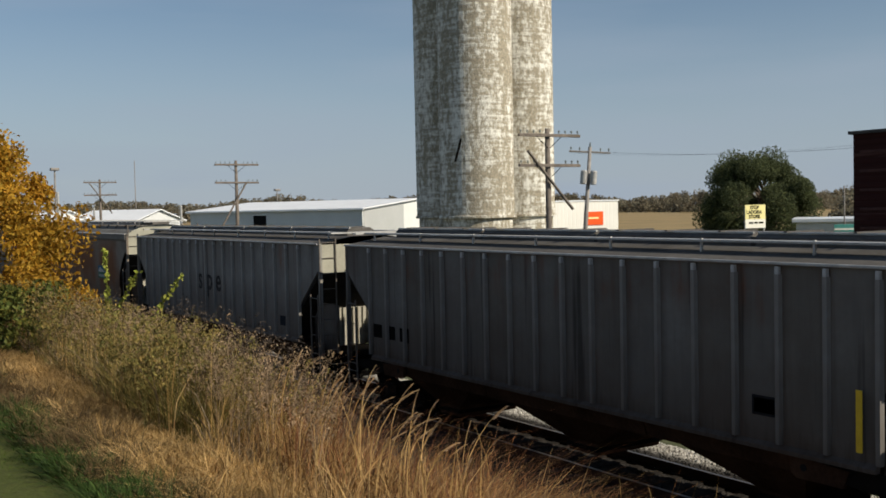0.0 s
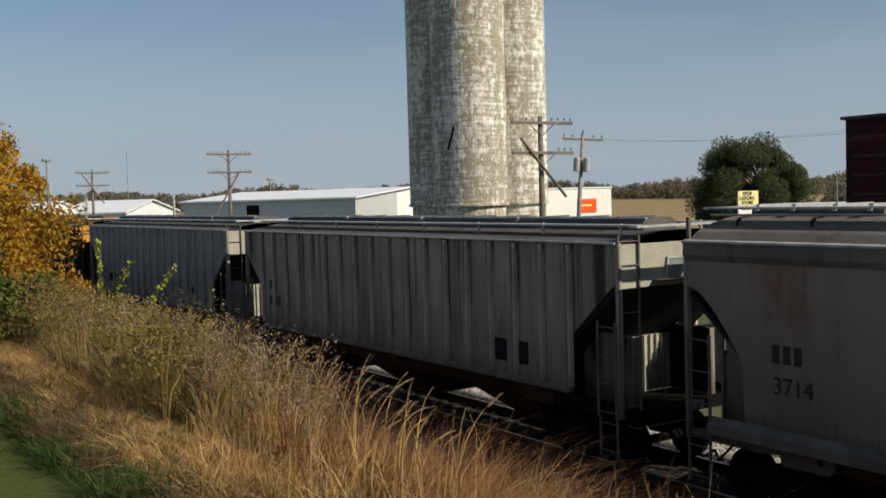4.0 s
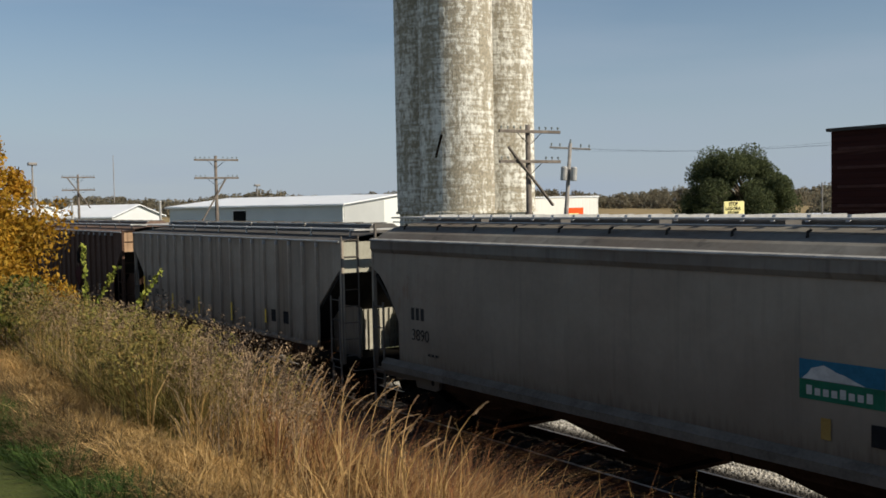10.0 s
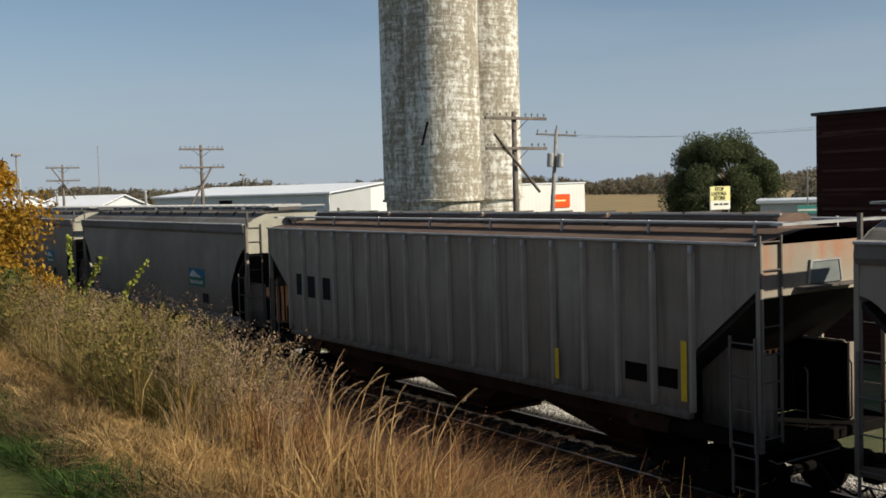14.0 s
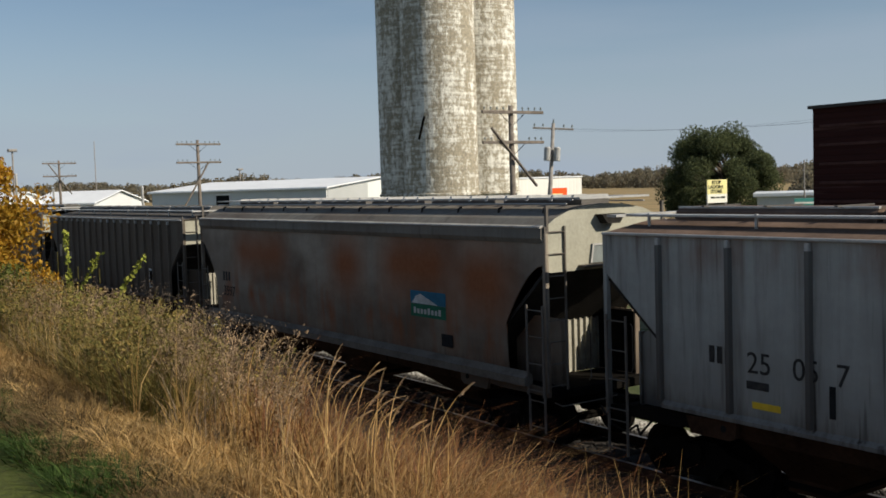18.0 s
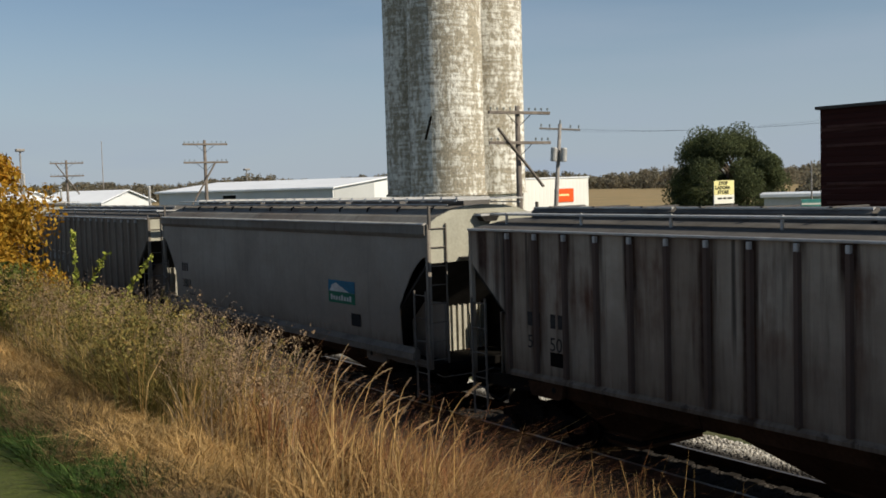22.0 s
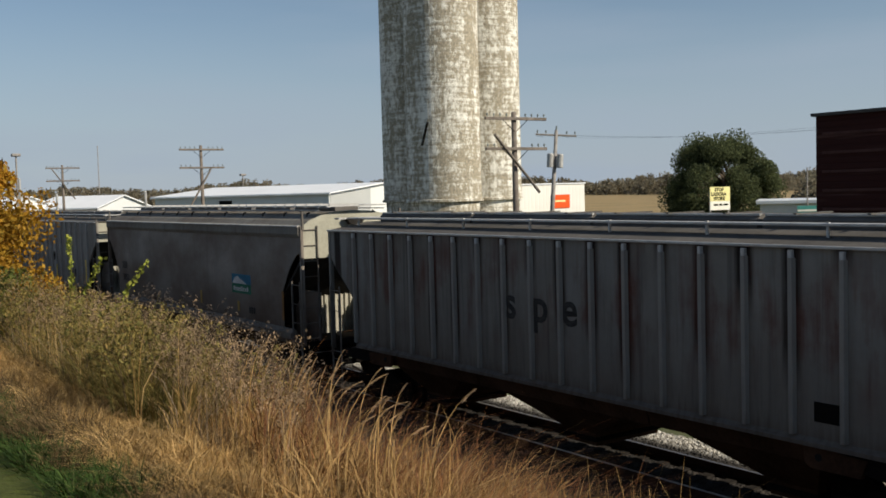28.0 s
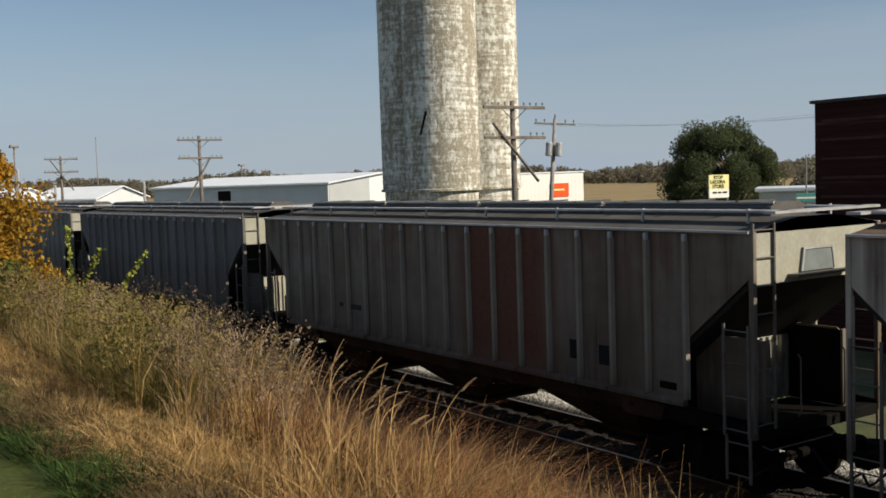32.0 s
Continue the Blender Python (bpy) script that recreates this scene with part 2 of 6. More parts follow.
SIGN_BLACK = plain("sign_black", (0.03, 0.03, 0.02), 0.6, 0, 0.05, 1)
TEAL = plain("teal_metal", (0.07, 0.28, 0.24), 0.5, 0, 0.15, 2)
BARK = plain("bark", (0.11, 0.085, 0.065), 0.95, 0, 0.4, 6, 0.6)
CABLE = plain("cable", (0.10, 0.10, 0.10), 0.6, 0, 0.1, 3)
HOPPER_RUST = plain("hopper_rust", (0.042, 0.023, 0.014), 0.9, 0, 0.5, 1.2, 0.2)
ROOF_PALE = paint("roof_pale", (0.215, 0.20, 0.172), seed=5, dirt=0.6, streaks=0.4, wash=0.6, smear=0.3)
# Dark slope sheets: the shade in the end recesses is put into the colour.
DARK_SLOPE = plain("dark_slope", (0.032, 0.029, 0.026), 0.85, 0, 0.4, 1.5, 0.15)
END_GRIMY = plain("end_grimy", (0.36, 0.34, 0.28), 0.7, 0, 0.35, 1.8, 0.1)
# Cream end walls: sunlight put into a base paler than the sides' paint.
END_LIT = plain("end_lit", (0.355, 0.34, 0.272), 0.65, 0, 0.22, 1.5, 0.1)
RUSTY_END = plain("rusty_end", (0.035, 0.02, 0.013), 0.9, 0, 0.5, 2.0, 0.2)
FASCIA_EDGE = plain("fascia_edge", (0.34, 0.32, 0.29), 0.6, 0, 0.35, 2.5)
# Sill paler than the grimed foot: the light its top catches is put in.
PALE_SILL = plain("pale_sill", (0.13, 0.114, 0.095), 0.8, 0, 0.35, 1.8, 0.1)
PLATE_GREY = plain("plate_grey", (0.19, 0.21, 0.205), 0.55, 0, 0.2, 3)
DOOR_DARK = plain("dark_opening", (0.015, 0.015, 0.015), 0.8, 0, 0.1, 1)


# ---- mesh helpers ----
class Mesh:
    """Collects vertices and faces, and becomes one mesh."""

    def __init__(self):
        self.v, self.f = [], []

    def quad(self, *pts):
        i = len(self.v)
        self.v += [tuple(p) for p in pts]
        self.f.append(tuple(range(i, i + len(pts))))

    def box(self, x0, x1, y0, y1, z0, z1, c=0.0):
        """A box; c chamfers the edges along its length."""
        if c:
            dims = (x1 - x0, y1 - y0, z1 - z0)
            a = dims.index(max(dims))
            lo, hi = [(x0, y0, z0)[i] for i in range(3)], [(x1, y1, z1)[i] for i in range(3)]
            b, d = [i for i in range(3) if i != a]
            ring = [(lo[b] + c, lo[d]), (hi[b] - c, lo[d]), (hi[b], lo[d] + c), (hi[b], hi[d] - c),
                    (hi[b] - c, hi[d]), (lo[b] + c, hi[d]), (lo[b], hi[d] - c), (lo[b], lo[d] + c)]
            pts = []
            for e in (lo[a], hi[a]):
                for p, q in ring:
                    w = [0, 0, 0]
                    w[a], w[b], w[d] = e, p, q
                    pts.append(tuple(w))
            self.loft([pts[:8], pts[8:]], caps=True)
            return self
        i = len(self.v)
        self.v += [(x, y, z) for x in (x0, x1) for y in (y0, y1) for z in (z0, z1)]
        self.f += [tuple(i + j for j in q) for q in ((0, 1, 3, 2), (4, 6, 7, 5), (0, 4, 5, 1), (2, 3, 7, 6), (0, 2, 6, 4), (1, 5, 7, 3))]
        return self

    def loft(self, rings, caps=False, closed=True):
        i, n = len(self.v), len(rings[0])
        for r in rings:
            self.v += [tuple(p) for p in r]
        for k in range(len(rings) - 1):
            for j in range(n if closed else n - 1):
                a, b = i + k * n + j, i + k * n + (j + 1) % n
                self.f.append((a, b, b + n, a + n))
        if caps:
            self.f.append(tuple(i + j for j in range(n))[::-1])
            self.f.append(tuple(i + (len(rings) - 1) * n + j for j in range(n)))
        return self

    def tube(self, pts, r, sides=6, ends=True):
        """A round bar along points; r may be a list."""
        rings = []
        pts = [Vector(p) for p in pts]
        for k, p in enumerate(pts):
            d = (pts[min(k + 1, len(pts) - 1)] - pts[max(k - 1, 0)]).normalized()
            u = d.orthogonal().normalized() if k == 0 else (u - d * u.dot(d)).normalized()
            w = d.cross(u)
            rr = r[k] if isinstance(r, (list, tuple)) else r
            rings.append([p + (u * math.cos(a) + w * math.sin(a)) * rr for a in (2 * math.pi * j / sides for j in range(sides))])
        return self.loft(rings, ends)

    def prism(self, pts, a, b, axis="y"):
        """A flat outline (two coordinates each) pushed from a to b along axis."""
        def at(p, e):
            return {"x": (e, p[0], p[1]), "y": (p[0], e, p[1]), "z": (p[0], p[1], e)}[axis]
        return self.loft([[at(p, a) for p in pts], [at(p, b) for p in pts]], caps=True)

    def data(self, name, material, smooth=False):
        me = bpy.data.meshes.new(name)
        me.from_pydata(self.v, [], self.f)
        me.validate()
        bm = bmesh.new()
        bm.from_mesh(me)
        bmesh.ops.recalc_face_normals(bm, faces=bm.faces)
        bm.to_mesh(me)
        bm.free()
        if smooth:
            me.polygons.foreach_set("use_smooth", [True] * len(me.polygons))
        if material:
            me.materials.append(material)
        return me


def part(name, mesh, material, parent, label="", smooth=False, at=None):
    """Links a mesh as one object under a thing or a part."""
    me = mesh if isinstance(mesh, bpy.types.Mesh) else mesh.data(name, material, smooth)
    ob = new(name, me)
    if parent is not None:
        ob.parent = parent
    if at is not None:
        ob.matrix_basis = at
    return tagged(ob, label)


def thing(name, label, category, group="", at=None, mesh=None, material=None, kind="", smooth=False):
    ob = new(name, mesh.data(name, material, smooth) if mesh else None)
    if at is not None:
        ob.matrix_basis = at
    return tagged(ob, label, category, group, kind)


LETTERS = {}


def letters(text, size, bold=0.0):
    """A flat mesh of words in the built-in font, lower left at the origin, in the XZ plane facing -Y."""
    if (text, size, bold) not in LETTERS:
        cu = bpy.data.curves.new("lettering", "FONT")
        cu.body, cu.size, cu.extrude, cu.offset = text, size, 0.002, bold
        ob = bpy.data.objects.new("lettering", cu)
        scene.collection.objects.link(ob)
        bpy.context.view_layer.update()
        me = bpy.data.meshes.new_from_object(ob.evaluated_get(bpy.context.evaluated_depsgraph_get()))
        bpy.data.objects.remove(ob)
        me.transform(Matrix.Rotation(radians(90), 4, "X"))
        LETTERS[(text, size, bold)] = me
    return LETTERS[(text, size, bold)]


def raw_mesh(name, verts, faces, material, smooth=False):
    """A large mesh from arrays."""
    me = bpy.data.meshes.new(name)
    n, m = len(verts), len(faces)
    k = faces.shape[1]
    me.vertices.add(n)
    me.vertices.foreach_set("co", np.asarray(verts, np.float32).ravel())
    me.loops.add(m * k)
    me.loops.foreach_set("vertex_index", np.asarray(faces, np.int32).ravel())
    me.polygons.add(m)
    me.polygons.foreach_set("loop_start", np.arange(0, m * k, k, dtype=np.int32))
    me.update(calc_edges=True)
    me.validate()
    if smooth:
        me.polygons.foreach_set("use_smooth", [True] * m)
    me.materials.append(material)
    return me


# ---- ground, track ----
def bank(x, y):
    """Height of the ground beside the line: a grassy bank on the camera's side, level land beyond."""
    prof = ((-400, 3.6), (-12.6, 3.45), (-11.4, 3.38), (-10.2, 3.0), (-9.0, 2.4), (-7.6, 1.35), (-6.0, 0.1), (-4.8, -0.75), (-3.4, -0.72), (-2.6, -0.36),
            (2.6, -0.36), (3.6, -0.75), (6, -0.85), (400, -0.9))
    for (y0, z0), (y1, z1) in zip(prof, prof[1:]):
        if y <= y1:
            f = max(0.0, (y - y0) / (y1 - y0))
            return z0 + (z1 - z0) * f
    return -0.9


def ground_material():
    k = Nodes("ground_cover")
    v = k.coords()
    x, y, z = k.split(v)
    big, mid, fine = k.noise(v, 0.05, 4), k.noise(v, 0.9, 5), k.noise(v, 14, 4)
    lawn = k.mix(mid, (0.045, 0.058, 0.012), (0.085, 0.10, 0.022))
    dry = k.mix(mid, (0.06, 0.043, 0.022), (0.15, 0.105, 0.05))
    yard = k.mix(k.ramp(mid, 0.35, 0.65), (0.13, 0.12, 0.065), (0.055, 0.075, 0.026))
    field = k.mix(k.ramp(big, 0.4, 0.6), (0.36, 0.26, 0.13), (0.28, 0.215, 0.11))
    wob = k.maths("MULTIPLY", k.maths("SUBTRACT", mid, 0.5), 0.5)
    yy = k.maths("ADD", y, wob)
    col = k.mix(k.ramp(yy, -12.45, -12.25), lawn, dry)
    # Gravel strip beside the track; the train's shadow is put into its dark tone.
    shaded_gravel = k.mix(k.ramp(fine, 0.35, 0.65), (0.05, 0.047, 0.045), (0.125, 0.118, 0.11))
    col = k.mix(k.ramp(yy, -8.2, -7.2), col, shaded_gravel)
    col = k.mix(k.ramp(yy, 3.0, 4.5), col, yard)
    col = k.mix(k.ramp(yy, 75, 110), col, field)
    col = k.mix(k.ramp(fine, 0.3, 0.7, 0, 0.35), col, (0.06, 0.05, 0.03))
    k.bump(fine, 0.5, 0.05)
    return k.done(col, 0.95)


def make_ground():
    xs = sorted({*[-2500, -1200, -600, -300, -180], *np.arange(-120, 21, 1.5).tolist(), *[40, 90, 200, 500, 1200, 2500]})
    ys = sorted({*[-2500, -900, -300, -90, -40], *np.arange(-20, 8, 0.4).tolist(), *[10, 14, 20, 30, 50, 90, 180, 400, 900, 2500, 4000]})
    verts = []
    for x in xs:
        for y in ys:
            z = bank(x, y)
            if -20 < y < 7 and -121 < x < 21 and not -3 < y < 3:
                z += 0.12 * noise.noise((x * 0.35, y * 0.5, 0)) + 0.05 * noise.noise((x * 1.4, y * 1.6, 3))
            verts.append((x, y, z))
    n = len(ys)
    faces = np.array([(i * n + j, (i + 1) * n + j, (i + 1) * n + j + 1, i * n + j + 1) for i in range(len(xs) - 1) for j in range(n - 1)])
    ob = new("ground", raw_mesh("ground", np.array(verts), faces, ground_material(), True))
    return tagged(ob, "grassy bank and level farmland beside the railway", "ground", kind="structure")


make_ground()


def make_track():
    bed = new("trackbed", None)
    tagged(bed, "single railway track on grey crushed stone ballast", "railway track", kind="structure")
    for side in (-1, 1):
        foot, head = Mesh(), Mesh()
        y = 0.755 * side
        foot.prism([(y - 0.07, -0.17), (y + 0.07, -0.17), (y + 0.07, -0.155), (y + 0.012, -0.13), (y + 0.012, -0.045), (y + 0.036, -0.035),
                    (y + 0.036, -0.006), (y - 0.036, -0.006), (y - 0.036, -0.035), (y - 0.012, -0.045), (y - 0.012, -0.13), (y - 0.07, -0.155)], -260, 120, "x")
        head.prism([(y - 0.036, -0.006), (y + 0.036, -0.006), (y + 0.03, 0), (y - 0.03, 0)], -260, 120, "x")
        r = part("rail", foot, RAIL_RUST, bed, "rusty steel rail with a polished top")
        part("rail_head", head, RUNNING, r)
    # ballast: one heaped sheet, and loose stones on it
    rng = np.random.default_rng(4)
    k = Nodes("ballast")
    v = k.coords()
    cell = k.add("ShaderNodeTexVoronoi")
    cell.inputs["Scale"].default_value = 17
    k.put(cell.inputs["Vector"], v)
    tone = k.split(cell.outputs["Color"])[0]
    col = k.mix(tone, (0.24, 0.22, 0.19), (0.58, 0.55, 0.49))
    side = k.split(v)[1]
    # Oil between the rails, and the train's shade put into the stone colour.
    oil_shade = k.maths("MULTIPLY", k.ramp(side, 1.95, 1.5), k.ramp(side, -2.8, -1.9, 0.55, 1.0))
    col = k.mix(k.maths("MULTIPLY", oil_shade, 0.99), col, (0.03, 0.027, 0.025))
    col = k.mix(k.ramp(k.noise(v, 0.7, 4), 0.45, 0.75, 0, 0.5), col, (0.09, 0.075, 0.06))
    k.bump(k.maths("SUBTRACT", 1.0, cell.outputs["Distance"]), 0.9, 0.05)
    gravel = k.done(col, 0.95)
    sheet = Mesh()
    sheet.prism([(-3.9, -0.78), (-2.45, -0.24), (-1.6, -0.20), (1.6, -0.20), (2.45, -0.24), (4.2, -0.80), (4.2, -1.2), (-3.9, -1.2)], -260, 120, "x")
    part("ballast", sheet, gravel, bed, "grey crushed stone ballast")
    n = 26000
    x, y = rng.uniform(-34, 2, n), rng.uniform(-3.9, 3.9, n)
    y = np.where((y > 0.35) & (y < 1.35), y + 1.1, y)
    z = np.where(abs(y) < 1.6, -0.20, np.where(abs(y) < 2.45, -0.20 - (abs(y) - 1.6) * 0.05, -0.24 - (abs(y) - 2.45) * 0.37))
    s = rng.uniform(0.018, 0.05, n)
    base = np.array([(1, 0, 0), (-1, 0, 0), (0, 1, 0), (0, -1, 0), (0, 0, 1), (0, 0, -1)], float)
    v = base[None] * s[:, None, None] * rng.uniform(0.6, 1.3, (n, 6, 1))
    a = rng.uniform(0, 6.28, n)
    c, q = np.cos(a)[:, None], np.sin(a)[:, None]
    v = np.stack([v[..., 0] * c - v[..., 1] * q, v[..., 0] * q + v[..., 1] * c, v[..., 2] + v[..., 0] * 0.3], -1)
    v += np.stack([x, y, z + 0.005], -1)[:, None]
    f = np.array([(0, 2, 4), (2, 1, 4), (1, 3, 4), (3, 0, 4), (2, 0, 5), (1, 2, 5), (3, 1, 5), (0, 3, 5)])
    faces = (f[None] + 6 * np.arange(n)[:, None, None]).reshape(-1, 3)
    k = Nodes("loose_stone")
    g = k.add("ShaderNodeNewGeometry")
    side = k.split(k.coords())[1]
    # Same oil and painted under-train shade on the loose stones.
    oil_shade = k.maths("MULTIPLY", k.ramp(side, 1.95, 1.5), k.ramp(side, -2.8, -1.9, 0.55, 1.0))
    loose = k.done(k.mix(k.maths("MULTIPLY", oil_shade, 0.99), k.mix(g.outputs["Random Per Island"], (0.17, 0.155, 0.13), (0.58, 0.55, 0.49)), (0.034, 0.031, 0.029)), 0.95)
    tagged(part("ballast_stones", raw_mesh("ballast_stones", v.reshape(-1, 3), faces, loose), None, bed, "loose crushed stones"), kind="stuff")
    # ties: the near ones are pieces, the far ones one mesh
    tie = Mesh()
    tie.box(-0.115, 0.115, -1.3, 1.3, -0.36, -0.172, 0.018)
    me = tie.data("tie", TIE_WOOD)
    far = Mesh()
    xx = -34.0
    while xx < 3:
        part("tie", me, None, bed, at=pose(xx, rng.uniform(-0.05, 0.05), rng.uniform(-0.012, 0.004), 0, 0, rng.uniform(-1.5, 1.5)))
        xx += 0.533 + rng.uniform(-0.03, 0.03)
    for xx in np.arange(-180, -34.3, 0.54):
        far.box(xx - 0.115, xx + 0.115, -1.3, 1.3, -0.36, -0.172)
    for xx in np.arange(3.3, 60, 0.54):
        far.box(xx - 0.115, xx + 0.115, -1.3, 1.3, -0.36, -0.172)
    tagged(part("distant_ties", far, TIE_WOOD, bed), kind="stuff")


make_track()


# ---- silo ----
def silo_material():
    k = Nodes("silo_concrete")
    v = k.coords()
    x, y, z = k.split(v)
    peel = k.noise(k.coords(scale=(1.0, 1.0, 0.55)), 3.4, 8, 0.72)
    drip = k.noise(k.coords(scale=(1.0, 1.0, 0.12)), 1.1, 4, 0.6)
    band = k.noise(k.coords(scale=(0.35, 0.35, 3.4)), 1.3, 5, 0.65)
    big = k.noise(v, 0.16, 3)
    fine = k.noise(v, 7, 5, 0.7)
    mask = k.ramp(k.maths("ADD", k.maths("ADD", k.maths("ADD", peel, k.maths("MULTIPLY", band, 0.55)), k.maths("MULTIPLY", big, 0.4)), k.maths("MULTIPLY", drip, 0.5)), 1.16, 1.35)
    bare = k.mix(k.ramp(fine, 0.3, 0.7), (0.18, 0.16, 0.125), (0.47, 0.415, 0.31))
    white = k.mix(fine, (0.64, 0.62, 0.55), (0.90, 0.88, 0.81))
    col = k.mix(mask, bare, white)
    line = k.maths("PINGPONG", z, 0.61)
    col = k.mix(k.maths("MULTIPLY", k.ramp(line, 0.045, 0.0, 0.0, 0.6), k.ramp(peel, 0.45, 0.62)), col, (0.17, 0.15, 0.12))
    k.bump(k.maths("ADD", mask, k.maths("MULTIPLY", fine, 0.5)), 0.5, 0.03)
    return k.done(col, 0.9)


SILO_MAT = silo_material()


def make_silo():
    """Tall round bins joined together, on a lower base."""
    s = thing("grain_silo", "tall cluster of round concrete grain silos with peeling white paint", "grain silo")
    for x, y, r in ((-61.6, 28.7, 2.66), (-64.2, 34.5, 2.62), (-67.6, 30.3, 2.6), (-70.0, 35.6, 2.6)):
        m = Mesh()
        rings = []
        for z, o in ((4.25, 0.0), (4.27, 0.12), (4.42, 0.12), (4.46, 0.0), (27, 0.0)):
            rings.append([(x + (r + o) * math.cos(t), y + (r + o) * math.sin(t), z) for t in (2 * math.pi * j / 56 for j in range(56))])
        part("bin", m.loft(rings, caps=True), SILO_MAT, s)
        w = Mesh()
        w.loft([[(x + (r - 0.16) * math.cos(t), y + (r - 0.16) * math.sin(t), z) for t in (2 * math.pi * j / 40 for j in range(40))] for z in (-0.9, 4.25)], caps=True)
        part("base_wall", w, SILO_MAT, s)
    part("inner_bin", Mesh().prism([(-63.0, 31.0), (-66.0, 29.0), (-68.5, 33.5), (-65.5, 36.0)], -0.9, 26.8, "z"), SILO_MAT, s)
    part("spout", Mesh().tube([(-59.7, 25.6, 8.15), (-59.45, 25.95, 9.75)], 0.09, 8), STEEL_DARK, s, "rusty steel spout")


make_silo()


# ---- line poles ----
def wire_pole(x, y, top, brace, lean=0.0, arms=2):
    p = thing("telegraph_pole", "weathered wooden telegraph pole with two crossarms and insulators", "utility pole", "telegraph poles along the line", pose(x, y, -0.9, 0, lean, 0))
    h = top + 0.9
    m = Mesh()
    m.tube([(0, 0, 0), (0.02, 0, h * 0.5), (0, 0, h)], [0.145, 0.125, 0.095], 10)
    part("pole", m, POLE_WOOD, p, smooth=True)
    for i in range(arms):
        z = h - 0.28 - i * 1.18
        arm = part("crossarm", Mesh().box(0.10, 0.20, -1.52, 1.52, z - 0.06, z + 0.06, 0.012), POLE_WOOD, p)
        for j in range(10):
            yy = -1.42 + j * (2.84 / 9)
            if abs(yy) < 0.2 or (i and j in (3, 6)):
                continue
            q = Mesh()
            q.tube([(0.15, yy, z + 0.06), (0.15, yy, z + 0.12), (0.15, yy, z + 0.125), (0.15, yy, z + 0.19), (0.15, yy, z + 0.205)], [0.016, 0.016, 0.042, 0.036, 0.015], 7)
            part("insulator", q, GLASS_GREEN, arm)
        for sgn in (-1, 1):
            q = Mesh()
            q.tube([(0.09, 0.05 * sgn, z - 0.5), (0.10, 0.62 * sgn, z - 0.04)], 0.014, 5)
            part("arm_brace", q, STEEL_DARK, arm)
    if brace:
        q = Mesh()
        q.tube([(0.24, brace[0], brace[1] - top + h), (0.24, brace[2], brace[3] - top + h)], 0.06, 7)
        part("loose_crossarm", q, POLE_WOOD, p, "broken crossarm hanging at a slant")
    return p


wire_pole(-32.5, 12, 8.1, (-1.15, 7.2, 1.05, 4.9))
wire_pole(-65.4, 12, 8.45, (0.62, 7.0, -1.1, 4.2))
wire_pole(-99.5, 12, 8.36, (-1.0, 8.0, 1.0, 5.2))


def transformer_pole(x, y, top):
    p = thing("power_pole", "grey wooden power pole with crossarm and pole-mounted transformers", "utility pole", at=pose(x, y, -0.9, -4, 1.2, -35))
    h = top + 0.9
    part("pole", Mesh().tube([(0, 0, 0), (0, 0, h)], [0.16, 0.10], 10), POLE_GREY, p, smooth=True)
    arm = part("crossarm", Mesh().box(-0.06, 0.06, -1.2, 1.2, h - 0.36, h - 0.25, 0.012), POLE_GREY, p)
    for yy in (-1.1, -0.6, 0.62, 1.1):
        q = Mesh().tube([(0, yy, h - 0.25), (0, yy, h - 0.18), (0, yy, h - 0.17), (0, yy, h - 0.04)], [0.02, 0.02, 0.06, 0.04], 7)
        part("insulator", q, GLASS_GREEN, arm)
    q = Mesh().tube([(0, 0, h), (0, 0, h + 0.25)], [0.06, 0.04], 6)
    part("pole_top_pin", q, GLASS_GREEN, p)
    for a in (-0.75, 0.85, 2.4):
        cx, cy = 0.4 * math.sin(a), 0.4 * math.cos(a)
        q = Mesh().tube([(cx, cy, h - 2.2), (cx, cy, h - 2.16), (cx, cy, h - 1.45), (cx, cy, h - 1.38)], [0.17, 0.2, 0.2, 0.14], 12)
        part("transformer", q, RAILING, p, "grey pole-mounted transformer")
    return p


transformer_pole(-47.3, 26.1, 8.45)


def power_line():
    """Three sagging wires from the power pole to the next one, and a service wire to the silo."""
    q = thing("power_pole", "plain wooden power pole behind the warehouse", "utility pole", at=pose(-7.0, 29.8, -0.9, 0, 0, -35))
    part("pole", Mesh().tube([(0, 0, 0), (0, 0, 10.7)], [0.16, 0.10], 10), POLE_GREY, q, smooth=True)
    part("crossarm", Mesh().box(-0.06, 0.06, -1.2, 1.2, 10.3, 10.42, 0.012), POLE_GREY, q)
    line = thing("power_line", "thin grey overhead wires between two power poles", "cable")
    turn = Matrix.Rotation(radians(-35), 3, "Z")

    def wire(a, b, sag):
        a, b = Vector(a), Vector(b)
        pts = [a.lerp(b, f / 14) - Vector((0, 0, sag * 4 * (f / 14) * (1 - f / 14))) for f in range(15)]
        part("wire", Mesh().tube(pts, 0.005, 4), CABLE, line)
    for yy in (-1.1, 0.62, 1.1):
        o = turn @ Vector((0, yy, 0))
        wire(Vector((-46.96, 26.6, 8.1)) + o, Vector((-7.0, 29.8, 9.55)) + o, 1.3)
    wire((-46.96, 26.6, 5.7), (-59.3, 27.4, 5.9), 0.15)


power_line()


# ---- buildings ----
def corrugated(name, colour, along, pitch=0.3, depth=0.35):
    k = Nodes(name)
    v = k.coords()
    c = k.split(v)["XYZ".index(along)]
    rib = k.maths("PINGPONG", c, pitch / 2)
    n = k.noise(v, 0.4, 4)
    col = k.mix(k.ramp(n, 0.3, 0.7), tuple(a * 0.9 for a in colour), colour)
    k.bump(k.ramp(rib, 0.0, 0.05), depth, 0.03)
    return k.done(col, 0.5)


